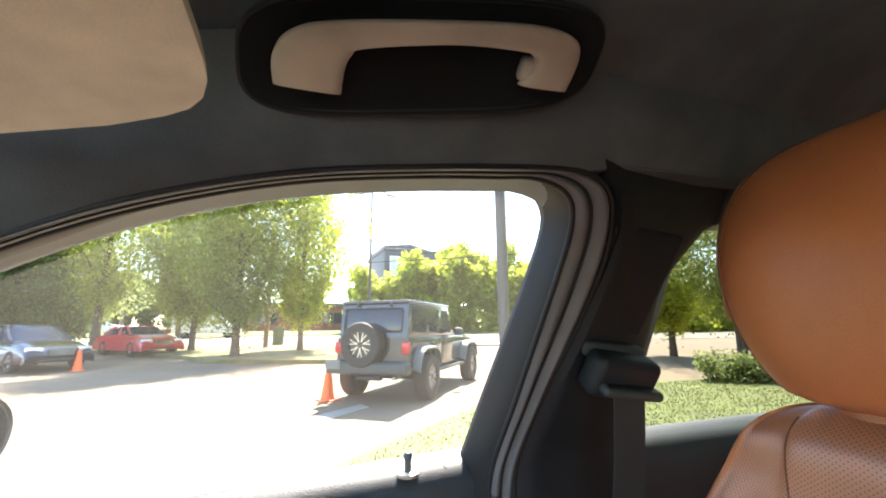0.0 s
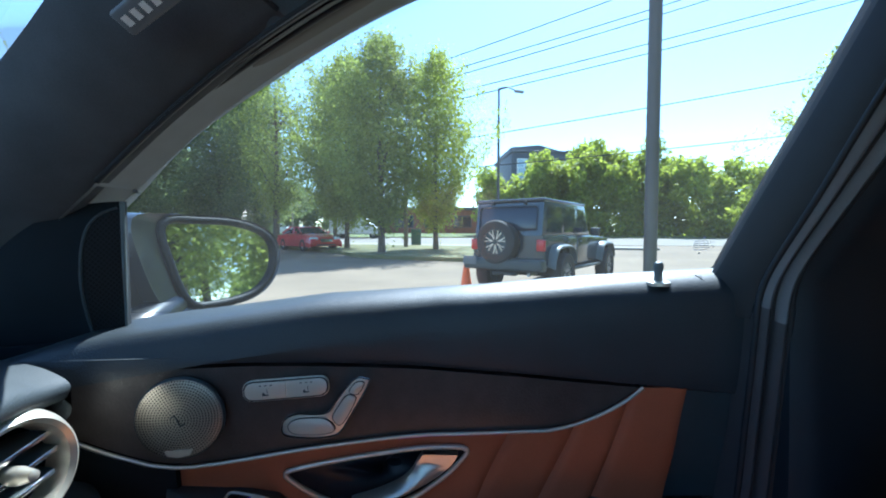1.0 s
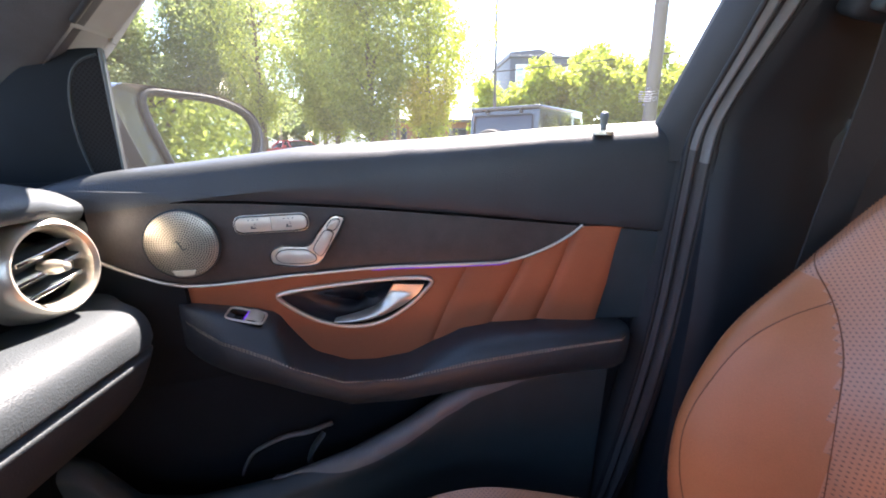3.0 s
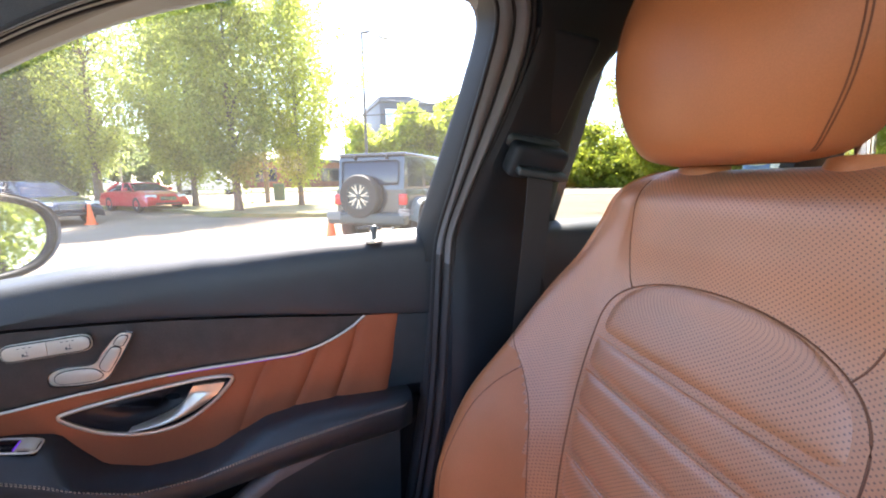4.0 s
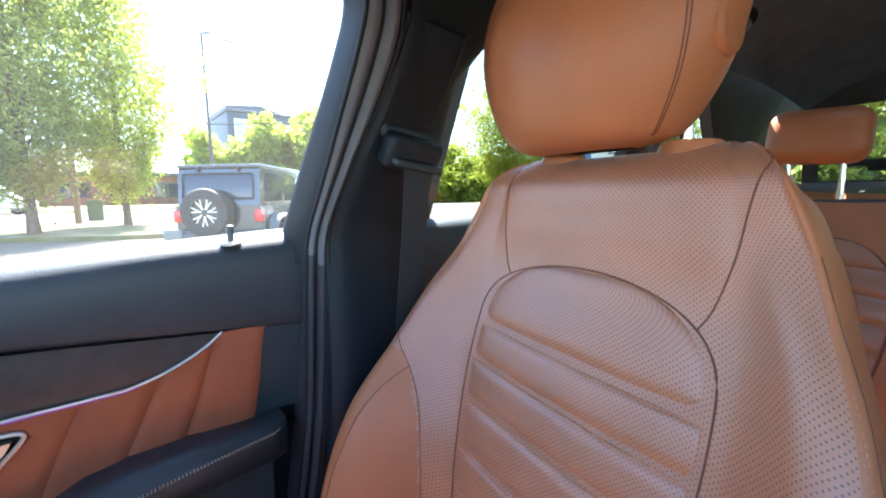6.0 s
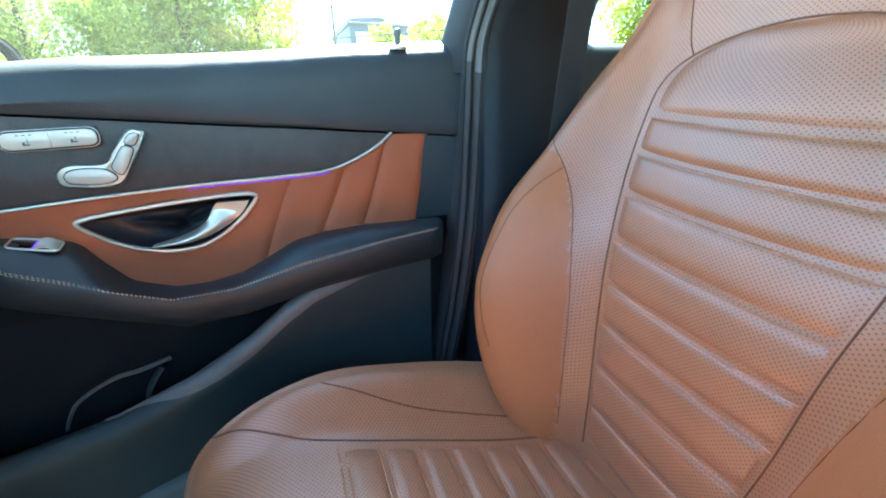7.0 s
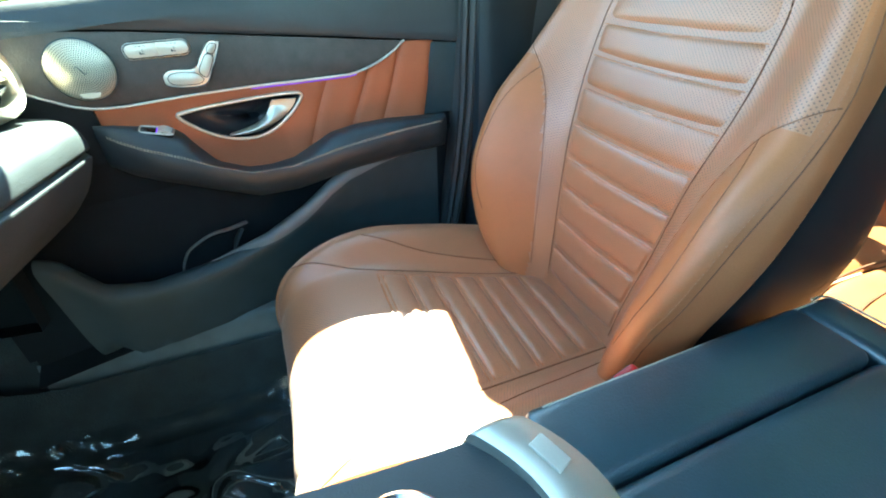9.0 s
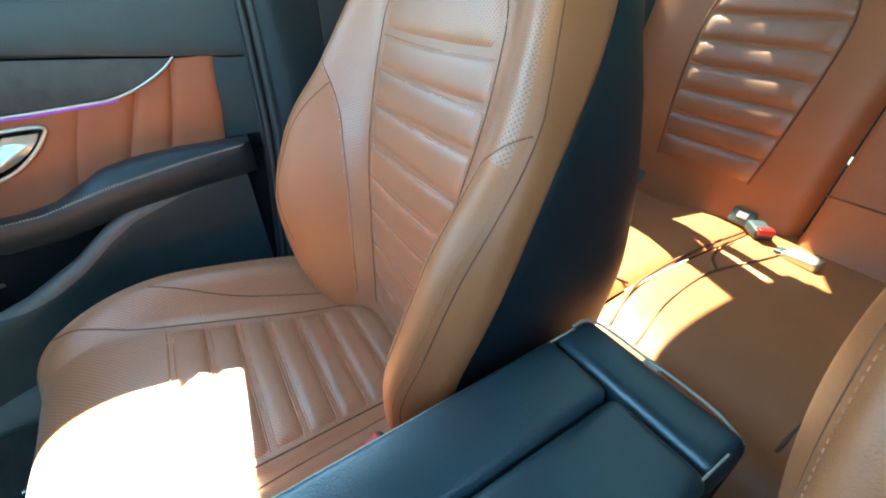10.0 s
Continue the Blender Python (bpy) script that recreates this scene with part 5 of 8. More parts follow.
def front_seat(label):
    seat = thing("car_seat", label, "car seat", "front seats")
    outer = lambda pad, edge: (lambda P, u, v: 1 if abs(2 * u - 1) > edge else 0)
    back = put("backrest", grid("backrest", BACK.at, 168, 120, [M_PERF, M_TAN], face_mat=lambda P, u, v: 1 if abs(2 * u - 1) > 0.60 or (v < 0.36 and abs(P[1]) > float(np.interp(v, *zip(*INNER))) - 0.002) else 0), seat, "tan leather backrest with perforated centre")
    cush = put("seat_cushion", grid("seat_cushion", CUSH.at, 72, 60, [M_PERF, M_TAN], face_mat=outer(CUSH, 0.62)), seat, "tan leather seat cushion with perforated centre")
    # pleats of the backrest
    zs = [0.665, 0.72, 0.775, 0.832, 0.884, 0.94, 0.995, 1.044, 1.090]
    for a, b in zip(zs[:-1], zs[1:]):
        va, vb = BACK.v_of(a, 1), BACK.v_of(b, 1)

        def fn(u, f, va=va, vb=vb):
            v = va + (vb - va) * (0.01 + 0.98 * f)
            w = 2 * u - 1
            sag = 0.004 * (1 - w * w)
            puff = 0.0065 * (1 - abs(2 * f - 1) ** 5) * (1 - abs(w) ** 40)
            return BACK.place(v - sag, w * BACK.wc(v) * 0.99, -0.002 + puff)

        put("pleat", grid("pleat", fn, 28, 12, M_PERF, skirt=None), back, "perforated tan leather pleat")
    # raised pale welts draw the highlight beside each pleat seam
    for z in zs[1:]:
        v = BACK.v_of(z, 1)
        put("welt", tube("welt", [BACK.place(v - 0.004 * (1 - w * w) - 0.0045, w * BACK.wc(v) * 0.96, 0.0012) for w in np.linspace(-1, 1, 16)], 0.0013, M_WELT, sides=6), back)
    va, vb = BACK.v_of(1.090, 1), BACK.v_of(1.178, 1)

    def crown(u, f):
        v = va + (vb - va) * f
        w = 2 * u - 1
        half = BACK.wc(va) * 0.99 * max(0.02, (1 - f**2.6)) ** 0.5
        return BACK.place(v, w * half, -0.002 + 0.0055 * (1 - abs(w) ** 20) * (1 - (2 * f - 1) ** 10))

    put("crown_panel", grid("crown_panel", crown, 24, 18, M_PERF), back, "perforated arched panel")
    edge = [(BACK.v_of(z, 1), BACK.wc(BACK.v_of(z, 1))) for z in np.linspace(0.66, 1.090, 30)]
    arch = [(va + (vb - va) * f, BACK.wc(va) * max(0.0, (1 - f**2.6)) ** 0.5) for f in np.sin(np.linspace(0, math.pi / 2, 22))]
    put("seam", seam_tube(BACK, edge + arch[1:] + [(v, -d) for v, d in (edge + arch[1:])[::-1]][1:], 0.0011), back, "dark seam round the centre panel")
    SHOULDER = {1: ((0.527, 0.108), (0.55, 0.117), (0.60, 0.124), (0.67, 0.127), (0.735, 0.126), (0.78, 0.124)), -1: ((0.518, 0.118), (0.545, 0.128), (0.605, 0.139), (0.665, 0.144), (0.715, 0.150), (0.77, 0.160))}
    LOBE = ((0.345, 0.204), (0.315, 0.217), (0.28, 0.224), (0.23, 0.224), (0.195, 0.218), (0.155, 0.205), (0.12, 0.189))
    for s in (-1, 1):
        for path, r in ((SHOULDER[s], 0.0009), (INNER, 0.0008), (LOBE, 0.0007), (CREST, 0.0008)):
            put("seam", seam_tube(BACK, [(v, s * min(d, cr(BACK.rows, v)[2] - 0.003)) for v, d in curve(path, 40)], r), back)
        pts = [BACK.on(v, s * (min(d, cr(BACK.rows, v)[2] - 0.003) - 0.004), 0.0006) for v, d in curve(CREST, 240)]
        verts, faces = [], []
        for a, b in zip(pts[::2], pts[1::2]):
            o, w = len(verts), Vector((0, 0.0003, 0))
            a, b = Vector(a), Vector(b)
            n = Vector((-0.0004, s * 0.0002, 0.0002))
            verts += [a - w, a + w, b + w, b - w, a - w + n, a + w + n, b + w + n, b - w + n]
            faces += [(o + 4, o + 5, o + 6, o + 7), (o, o + 4, o + 7, o + 3), (o + 1, o + 2, o + 6, o + 5), (o, o + 1, o + 5, o + 4), (o + 2, o + 3, o + 7, o + 6)]
        put("stitching", finish("stitching", verts, faces, None, [M_STITCH], smooth=False), back, "pale thread along the bolster's crest")
    # hard shell behind
    def shell(u, v):
        f = v
        c, n = BACK.frame_at(f)
        wc, p, wo, xe = cr(BACK.rows, f)
        thick = tab([0, 0.1, 0.33, 0.5, 0.75, 0.9, 1.0], [0.20, 0.22, 0.185, 0.15, 0.115, 0.06, 0.012])(f)
        w = 2 * u - 1
        wo2 = wo - 0.006
        prof = [(0, thick), (wo2 * 0.6, thick), (wo2 * 0.9, thick - 0.022), (wo2, thick * 0.6), (wo - 0.006, xe * 0.6 + 0.02), (wo - 0.012, xe * 0.9)]
        dy, off = cr(prof, abs(w))
        q = c - n * off
        return (q[0], math.copysign(dy, w), q[1] + BACK.slope(q[1]) * (math.copysign(dy, w) - BACK.pivot))

    put("back_shell", grid("back_shell", shell, 48, 40, mat("dark_shell_leather", (0.014, 0.019, 0.022), 0.45, grain=0.3, grain_size=0.0015, bump=0.3, spec=0.4)), seat, "black leather-covered back shell")
    # pleats of the cushion
    xs = [-0.017, 0.032, 0.076, 0.12, 0.165, 0.21, 0.255, 0.30]
    for a, b in zip(xs[:-1], xs[1:]):
        va, vb = CUSH.v_of(a, 0), CUSH.v_of(b, 0)

        def fn(u, f, va=va, vb=vb):
            v = va + (vb - va) * (0.01 + 0.98 * f)
            w = 2 * u - 1
            puff = 0.0065 * (1 - abs(2 * f - 1) ** 4) * (1 - abs(w) ** 40)
            return CUSH.place(v, w * CUSH.wc(v) * 0.985, -0.002 + puff)

        put("pleat", grid("pleat", fn, 20, 10, M_PERF), cush, "perforated tan leather pleat")
    for s in (-1, 1):
        e = [(v, s * d) for v, d in curve([(0.34, 0.214), (0.40, 0.208), (0.45, 0.198), (0.50, 0.182), (0.56, 0.163), (0.62, 0.150), (0.70, 0.138), (0.80, 0.122), (0.88, 0.113), (0.95, 0.107)], 40)]
        put("seam", seam_tube(CUSH, e, 0.0014), cush)
        e2 = [(v, s * d) for v, d in curve([(0.585, 0.221), (0.63, 0.203), (0.68, 0.184), (0.73, 0.170), (0.80, 0.156), (0.88, 0.142), (0.95, 0.134)], 30)]
        put("seam", seam_tube(CUSH, e2, 0.0012), cush)
    # the same pale highlight lines on both sides of the cushion's pleat seams
    for x in xs[:-1]:
        v = CUSH.v_of(x, 0)
        for dv in (-0.0045, 0.0045):
            put("welt", tube("welt", [CUSH.place(v + dv, d, 0.0012) for d in np.linspace(-0.95, 0.95, 14) * CUSH.wc(v)], 0.0013, M_WELT, sides=6), cush)
    put("base", rbox("base", (0.46, 0.43, 0.14), 0.03, M_PLASTIC), seat, "black plastic seat base", m=pose(0.06, 0, 0.54))
    put("side_valance", rbox("side_valance", (0.50, 0.03, 0.11), 0.012, M_PLASTIC), seat, m=pose(0.10, 0.238, 0.56))
    put("side_valance", rbox("side_valance", (0.50, 0.03, 0.11), 0.012, M_PLASTIC), seat, m=pose(0.10, -0.238, 0.56))
    for s in (-1, 1):
        put("rail", rbox("rail", (0.56, 0.045, 0.10), 0.006, M_PLASTIC), seat, m=pose(0.06, s * 0.17, 0.42))
    # headrest on two posts
    hr = put("headrest", headrest_mesh(), seat, "smooth tan leather headrest", m=pose(0, 0.025, 0))
    for dx in (-0.003, 0.003):
        for s in (-1, 1):
            put("stitching", tube("stitching", [head_at(0.5 + s * (0.178 - 0.074 * (v - 0.06) / 0.41) + dx, v) for v in np.linspace(0.06, 0.47, 40)], 0.0008, M_SEAM, sides=6), hr)
    for s in (-1, 1):
        btn = axes((0.470, s * 0.129, 1.398), (s * -1, 0, s * -0.1), (0, 0, 1))
        put("side_button", lathe("side_button", [(0.026, -0.022), (0.026, 0.010), (0.023, 0.0135), (0.015, 0.014), (0.013, 0.0115), (0.002, 0.0115)], M_TAN, 32), hr, "round tan height button", m=btn)
        put("slot", rbox("slot", (0.003, 0.012, 0.002), 0.0005, M_SEAM), hr, m=btn @ pose(0.004, 0, 0.0118))
        put("post", tube("post", [(0.498, s * 0.076 - 0.022, 1.27), (0.492, s * 0.076 - 0.022, 1.34), (0.487, s * 0.076 - 0.022, 1.40)], 0.0065, M_CHROME, sides=14), hr, "chrome headrest post")
        bz = put("post_bezel", lathe("post_bezel", [(0.026, -0.014), (0.027, 0.0), (0.025, 0.006), (0.012, 0.008), (0.008, 0.006)], M_TAN, 32), seat, m=pose(0.497, s * 0.076, 1.298, 0, 8, 0) @ Matrix.Diagonal((0.8, 1.15, 1, 1)))
    return seat


# headrest: closed sections, wide at two thirds of its height
HZ = [1.303, 1.310, 1.326, 1.365, 1.412, 1.458, 1.502, 1.529, 1.543, 1.546]
HW = [0.058, 0.091, 0.111, 0.134, 0.148, 0.150, 0.137, 0.112, 0.076, 0.02]
HF = [0.455, 0.428, 0.412, 0.402, 0.398, 0.402, 0.415, 0.432, 0.452, 0.475]
HB = [0.485, 0.505, 0.514, 0.520, 0.524, 0.526, 0.522, 0.514, 0.502, 0.486]


def head_section(i, a):
    w, f, b = HW[i], HF[i], HB[i]
    cx = f + 0.66 * (b - f)
    c, s = math.cos(a), math.sin(a)
    k = 2 / 2.5
    rx = cx - f if c > 0 else b - cx
    return (cx - rx * math.copysign(abs(c) ** k, c), w * math.copysign(abs(s) ** k, s), HZ[i])

def head_at(u, v):
    """u runs round from the back, the front lying at one half; v from the foot to the top and is doubled at the seam's use."""
    a = 2 * math.pi * (u - 0.5)
    pts = [head_section(i, a) for i in range(len(HZ))]
    return tuple(cr(pts, min(1.0, v * 2)))


def headrest_mesh():
    def fn(u, v):
        a = 2 * math.pi * (u - 0.5)
        pts = [head_section(i, a) for i in range(len(HZ))]
        return tuple(cr(pts, v))

    return grid("headrest", fn, 56, 36, M_TAN, caps=False)


SEAT_Y = 0.145
seat_right = front_seat("tan leather passenger seat with pleated perforated centre and fixed headrest")
LEAN = 5.2  # the car stands on a slope across it, its driver's side lower


def leaning(x, y, z):
    """A shift by x and y, and the car's lean about a line along it at height z."""
    return pose(x, y, z, LEAN, 0, 0) @ Matrix.Translation((0, 0, -z))


seat_right.matrix_basis = pose(0, SEAT_Y, 0)
seat_left = copy_thing(seat_right, pose(0.10, 2 * MID - SEAT_Y - 0.02, -0.02))
tagged(seat_left, "tan leather driver's seat beside the centre console")

# ---- centre console ----
con = thing("centre_console", "black centre console with a two-part leather lid and satin chrome trim", "console")


# black leather lightened to teal: the sky's reflection is put into its colour
M_LID = mat("skylit_black_leather", (0.036, 0.058, 0.068), 0.30, spec=1.0, grain=0.3, grain_size=0.0018, vary=0.15, bump=0.4)


def lid(y0, y1, x0, x1, z, label):
    me = rbox("lid", (x1 - x0, y1 - y0, 0.05), 0.012, M_LID, 4)
    return put("lid", me, con, label, pose((x0 + x1) / 2, (y0 + y1) / 2, z - 0.025, 0, -0.8, 0))


for y0, y1 in ((-0.3035, -0.2115), (-0.2085, -0.129)):
    l = lid(y0, y1, 0.02, 0.37, 0.803, "black leather half of the console lid")
lid(-0.3035, -0.129, 0.3735, 0.428, 0.803, "black leather rear end of the console lid")
for y in (-0.298, -0.134):
    put("stitching", tube("stitching", [(x, y, 0.797 + 0.010 * (x / 0.4) * 0.3 + 0.001) for x in np.linspace(0.04, 0.40, 30)], 0.0012, M_GREYSTITCH, sides=5), con)
put("body", rbox("body", (0.50, 0.172, 0.40), 0.015, M_PLASTIC), con, "black console body", m=pose(0.175, -0.2165, 0.57))
put("front_deck", grid("front_deck", lambda u, v: (-0.42 + 0.43 * u, -0.315 + 0.184 * v, 0.79 + 0.10 * (1 - u) ** 2 - 0.006 * (2 * v - 1) ** 2), 20, 10, M_BLACK, skirt=(0, 0, -0.3)), con, "black front deck")
FRONT = lambda y: 0.012 + 0.038 * max(0.0, 1 - ((y + 0.217) / 0.088) ** 2)
put("silver_trim", grid("silver_trim", lambda u, v: (FRONT(-0.128 - 0.178 * u) - 0.046 * (1 - v), -0.128 - 0.178 * u, 0.797 + 0.010 * math.sin(math.pi * (0.15 + 0.7 * v)) - 0.02 * max(0, abs(2 * u - 1) - 0.94) / 0.06), 40, 8, M_SATIN, skirt=(0, 0, -0.03)), con, "satin silver trim before the lid")
put("trim_button", rbox("trim_button", (0.016, 0.03, 0.003), 0.001, M_SILVER), con, m=pose(FRONT(-0.175) - 0.022, -0.175, 0.8075, 0, 0, 20))
put("cup_rim", lathe("cup_rim", [(0.042, -0.01), (0.044, 0.002), (0.041, 0.005), (0.037, 0.003), (0.037, -0.03)], M_CHROME, 40), con, "chrome rim of the cup holder", m=pose(-0.108, -0.2, 0.802))
put("rear_face", rbox("rear_face", (0.03, 0.17, 0.36), 0.01, M_PLASTIC), con, m=pose(0.437, -0.2165, 0.575))
put("rear_vent", rbox("rear_vent", (0.012, 0.13, 0.05), 0.005, M_SATIN), con, "silver rear air vent", m=pose(0.456, -0.2165, 0.715))
put("piping", tube("piping", curve([(0.405, -0.128, 0.797), (0.43, -0.135, 0.797), (0.432, -0.2, 0.799), (0.432, -0.27, 0.798), (0.425, -0.300, 0.794)], 20), 0.0014, M_GREYSTITCH), con, "pale thread edge")
put("hinge_cap", rbox("hinge_cap", (0.012, 0.018, 0.012), 0.003, M_WHITE), con, m=pose(0.437, -0.205, 0.785))

con.matrix_basis = leaning(0, -0.19, 0.80) @ Matrix.Translation((0, 0.19, 0))

# buckles by the front seats
bk = thing("seat_belt_buckle", "black seat belt buckle with a red button", "belt buckle", "belt buckles")
put("stalk", tube("stalk", [(0.0, 0, -0.20), (0.0, 0, -0.03)], 0.011, M_PLASTIC), bk)
put("housing", rbox("housing", (0.032, 0.022, 0.065), 0.006, M_PLASTIC), bk)
put("button", rbox("button", (0.026, 0.012, 0.008), 0.002, M_RED), bk, "red release button", m=pose(0, 0, 0.033))
bk.matrix_basis = pose(0.178, -0.108, 0.735, 0, -24, 0)

# ---- belt on the centre pillar ----
belt = thing("front_seat_belt", "black seat belt hanging from its guide on the pillar", "seat belt")
put("guide", rbox("guide", (0.092, 0.034, 0.050), 0.010, M_PILLARPL), belt, "black height-adjustable belt guide", m=pose(0.374, 0.395, 1.318, 28, 8, 4))
put("guide_hood", rbox("guide_hood", (0.094, 0.02, 0.02), 0.008, M_PLASTIC), belt, m=pose(0.374, 0.405, 1.346, 28, 8, 4))
put("slot", rbox("slot", (0.084, 0.018, 0.012), 0.005, M_PLASTIC), belt, m=pose(0.376, 0.380, 1.300, 28, 8, 4))


def web(u, v):
    z = 1.30 - 0.86 * u
    c = cr([(0.376, 0.385), (0.376, 0.420), (0.374, 0.440), (0.372, 0.442), (0.370, 0.45)], u)
    return (c[0] - 0.021 + 0.042 * v, c[1] - 0.002 - 0.003 * math.sin(8 * u), z)


put("webbing", grid("webbing", web, 40, 6, M_BELT, skirt=(0, 0.0018, 0)), belt, "black webbing")
put("rail_cover", rbox("rail_cover", (0.10, 0.012, 0.14), 0.006, M_PILLARPL), belt, m=pose(0.385, 0.383, 1.425, 33, 6, 0))

# ---- roof fittings ----
visor = thing("sun_visor", "pale grey cloth sun visor folded up to the roof", "sun visor")


VO = [(-0.19, -0.16), (-0.05, -0.165), (-0.036, -0.15), (-0.033, 0.02), (-0.033, 0.145), (-0.034, 0.190), (-0.036, 0.212), (-0.042, 0.230), (-0.052, 0.243), (-0.067, 0.252), (-0.10, 0.264), (-0.17, 0.276), (-0.20, 0.268), (-0.21, 0.1)]
put("visor_blade", plate("visor_blade", [(x, y) for x, y in VO], 0.016, M_VISOR, 0.005), visor, "pale grey visor blade", m=pose(0, 0, 1.508, 0, 0, 0) @ pose(-0.03, 0, 0, 0, -9, 0) @ pose(0.03, 0, 0))
put("pivot", tube("pivot", [(-0.215, 0.255, 1.50), (-0.22, 0.285, 1.505)], 0.008, M_PLASTIC), visor)


def grab_handle(x0, x1, yb, zb, lit, plastic):
    """A flat grip on two broad feet before a dark oval recess; u runs out of the roof's slant, v along it upwards."""
    h = thing("grab_handle", "dark grey plastic grab handle with a lit reading lamp" if lit else "beige plastic grab handle above the door in a dark recess", "grab handle", "grab handles")
    L = x1 - x0
    r2 = math.sqrt(0.5)
    at = lambda x, a, d: (x, yb - a * r2 - d * r2, zb + a * r2 - d * r2)
    q = L / 0.233
    outer = [(x * q, a) for x, a in ((0, 0), (0, 0.02), (0.012, 0.038), (0.044, 0.05), (0.127, 0.066), (0.19, 0.075), (0.222, 0.072), (0.233, 0.058), (0.233, 0.032))]
    inner = [(x * q, a) for x, a in ((0.049, 0), (0.05, 0.018), (0.054, 0.029), (0.064, 0.036), (0.127, 0.050), (0.178, 0.055), (0.194, 0.053), (0.197, 0.045), (0.190, 0.030))]

    def bar(u, v):
        a, b = cr(outer, v), cr(inner, v)
        c, hw = (a + b) / 2, (b - a) / 2
        ang = 2 * math.pi * u
        k = 0.55
        p = c + hw * math.copysign(abs(math.cos(ang)) ** k, math.cos(ang))
        lift = 0.036 + 0.008 * math.sin(math.pi * v)
        return at(x0 + p[0], p[1], lift + 0.008 * math.copysign(abs(math.sin(ang)) ** k, math.sin(ang)))

    put("grip", grid("grip", bar, 24, 60, plastic, caps=True), h, "plastic grip")
    for c, a in ((0.025, 0.012), (L - 0.025, 0.042)):
        put("foot", rbox("foot", (0.038, 0.016, 0.020), 0.005, plastic), h, m=Matrix.Translation(at(x0 + c, a, 0.030)) @ Matrix.Rotation(radians(45), 4, "X"))
    rim_at = lambda a: (lambda c: (x0 + L / 2 + (L / 2 + 0.022) * c, 0.036 + 0.024 * c + 0.042 * math.copysign(abs(math.sin(a)) ** 0.6, math.sin(a))))(math.copysign(abs(math.cos(a)) ** 0.5, math.cos(a)))

    def dish(u, v):
        x, a = rim_at(2 * math.pi * u)
        cx = x0 + L / 2
        return at(cx + (x - cx) * (1 - v), 0.036 + (a - 0.036) * (1 - v), 0.006 * max(0.0, 1 - 6 * v) + 0.028)

    put("recess", grid("recess", dish, 64, 10, M_LOWDOOR), h, "dark oval recess")
    put("recess_edge", tube("recess_edge", [at(*rim_at(a), 0.030) for a in np.linspace(0, 2 * math.pi, 64, endpoint=False)], 0.0035, M_PILLARPL, closed=True), h)
    if lit:
        put("reading_lamp", rbox("reading_lamp", (0.034, 0.012, 0.014), 0.004, M_WARM), h, "lit warm reading lamp", m=pose(x0 + 0.12, yb - 0.045, zb + 0.008, 45, 0, 0))
    return h


M_GREYLT = mat("grey_plastic", (0.44, 0.43, 0.375), 0.5, grain_size=0.001, bump=0.15)
grab_handle(-0.011, 0.222, 0.303, 1.577, False, M_GREYLT)
grab_handle(0.84, 1.06, 0.285, 1.565, True, M_GREYPL)

# ---- rear bench ----
bench = thing("rear_bench", "tan leather rear bench with pleated outer seats", "rear seat")
RP = [(1.08, 0.60), (1.125, 0.68), (1.152, 0.78), (1.182, 0.90), (1.219, 1.02), (1.261, 1.14), (1.286, 1.20), (1.308, 1.235), (1.346, 1.248), (1.40, 1.235)]
CUS = [(0.545, 0.45), (0.520, 0.52), (0.512, 0.60), (0.530, 0.655), (0.575, 0.685), (0.66, 0.695), (0.80, 0.690), (0.95, 0.674), (1.10, 0.655), (1.17, 0.65)]


def slab(name, path, y0, y1, puff, material, parent, label, dish=0.0, edge=0.02, face_mat=None):
    """A padded slab: a profile swept from y0 to y1, its ends rounded off, dished in the middle."""

    def fn(u, v):
        a, b = cr(path, max(v - 0.004, 0)), cr(path, min(v + 0.004, 1))
        t = (b - a) / np.linalg.norm(b - a)
        n = np.array((-t[1], t[0]))
        w = 2 * u - 1
        off = puff * (1 - abs(w) ** 14) - dish * (1 - smooth01(abs(w) * 1.35)) - edge * max(0, abs(w) - 0.94) / 0.06
        q = cr(path, v) + n * off
        return (q[0], y0 + (y1 - y0) * u, q[1])

    return put(name, grid(name, fn, 40, 40, material), parent, label)


rb = slab("backrest", RP, -0.110, 0.435, 0.012, M_TAN, bench, "tan leather outer backrest", dish=0.010)
slab("backrest", RP, -0.338, -0.114, 0.028, M_TAN, bench, "tan leather centre backrest")
lb = slab("backrest", RP, -0.87, -0.342, 0.012, M_TAN, bench, "tan leather outer backrest", dish=0.010)
rc = slab("seat_cushion", CUS, -0.036, 0.44, 0.0, M_TAN, bench, "tan leather outer cushion", dish=0.02, edge=0.009)
slab("seat_cushion", CUS, -0.39, -0.040, 0.012, M_TAN, bench, "tan leather centre cushion", edge=0.012)
lc = slab("seat_cushion", CUS, -0.87, -0.394, 0.0, M_TAN, bench, "tan leather outer cushion", dish=0.02, edge=0.009)
def dished(y, right):
    """How far an outer backrest stands proud of its profile at y."""
    y0, y1 = (-0.110, 0.435) if right else (-0.87, -0.342)
    w = abs(2 * (y - y0) / (y1 - y0) - 1)
    return 0.012 * (1 - w**14) - 0.010 * (1 - smooth01(w * 1.35))


def rear_half(k):
    """Half the width of the rear pleated panel, k pleats up."""
    low = float(cr([(w, 0) for w in (0.114, 0.121, 0.128, 0.133, 0.137, 0.139, 0.139, 0.139, 0.139)], k / 8)[0])
    return low * max(0.03, 1 - max(0.0, (k - 5.2) / 2.85) ** 2.6) ** 0.5


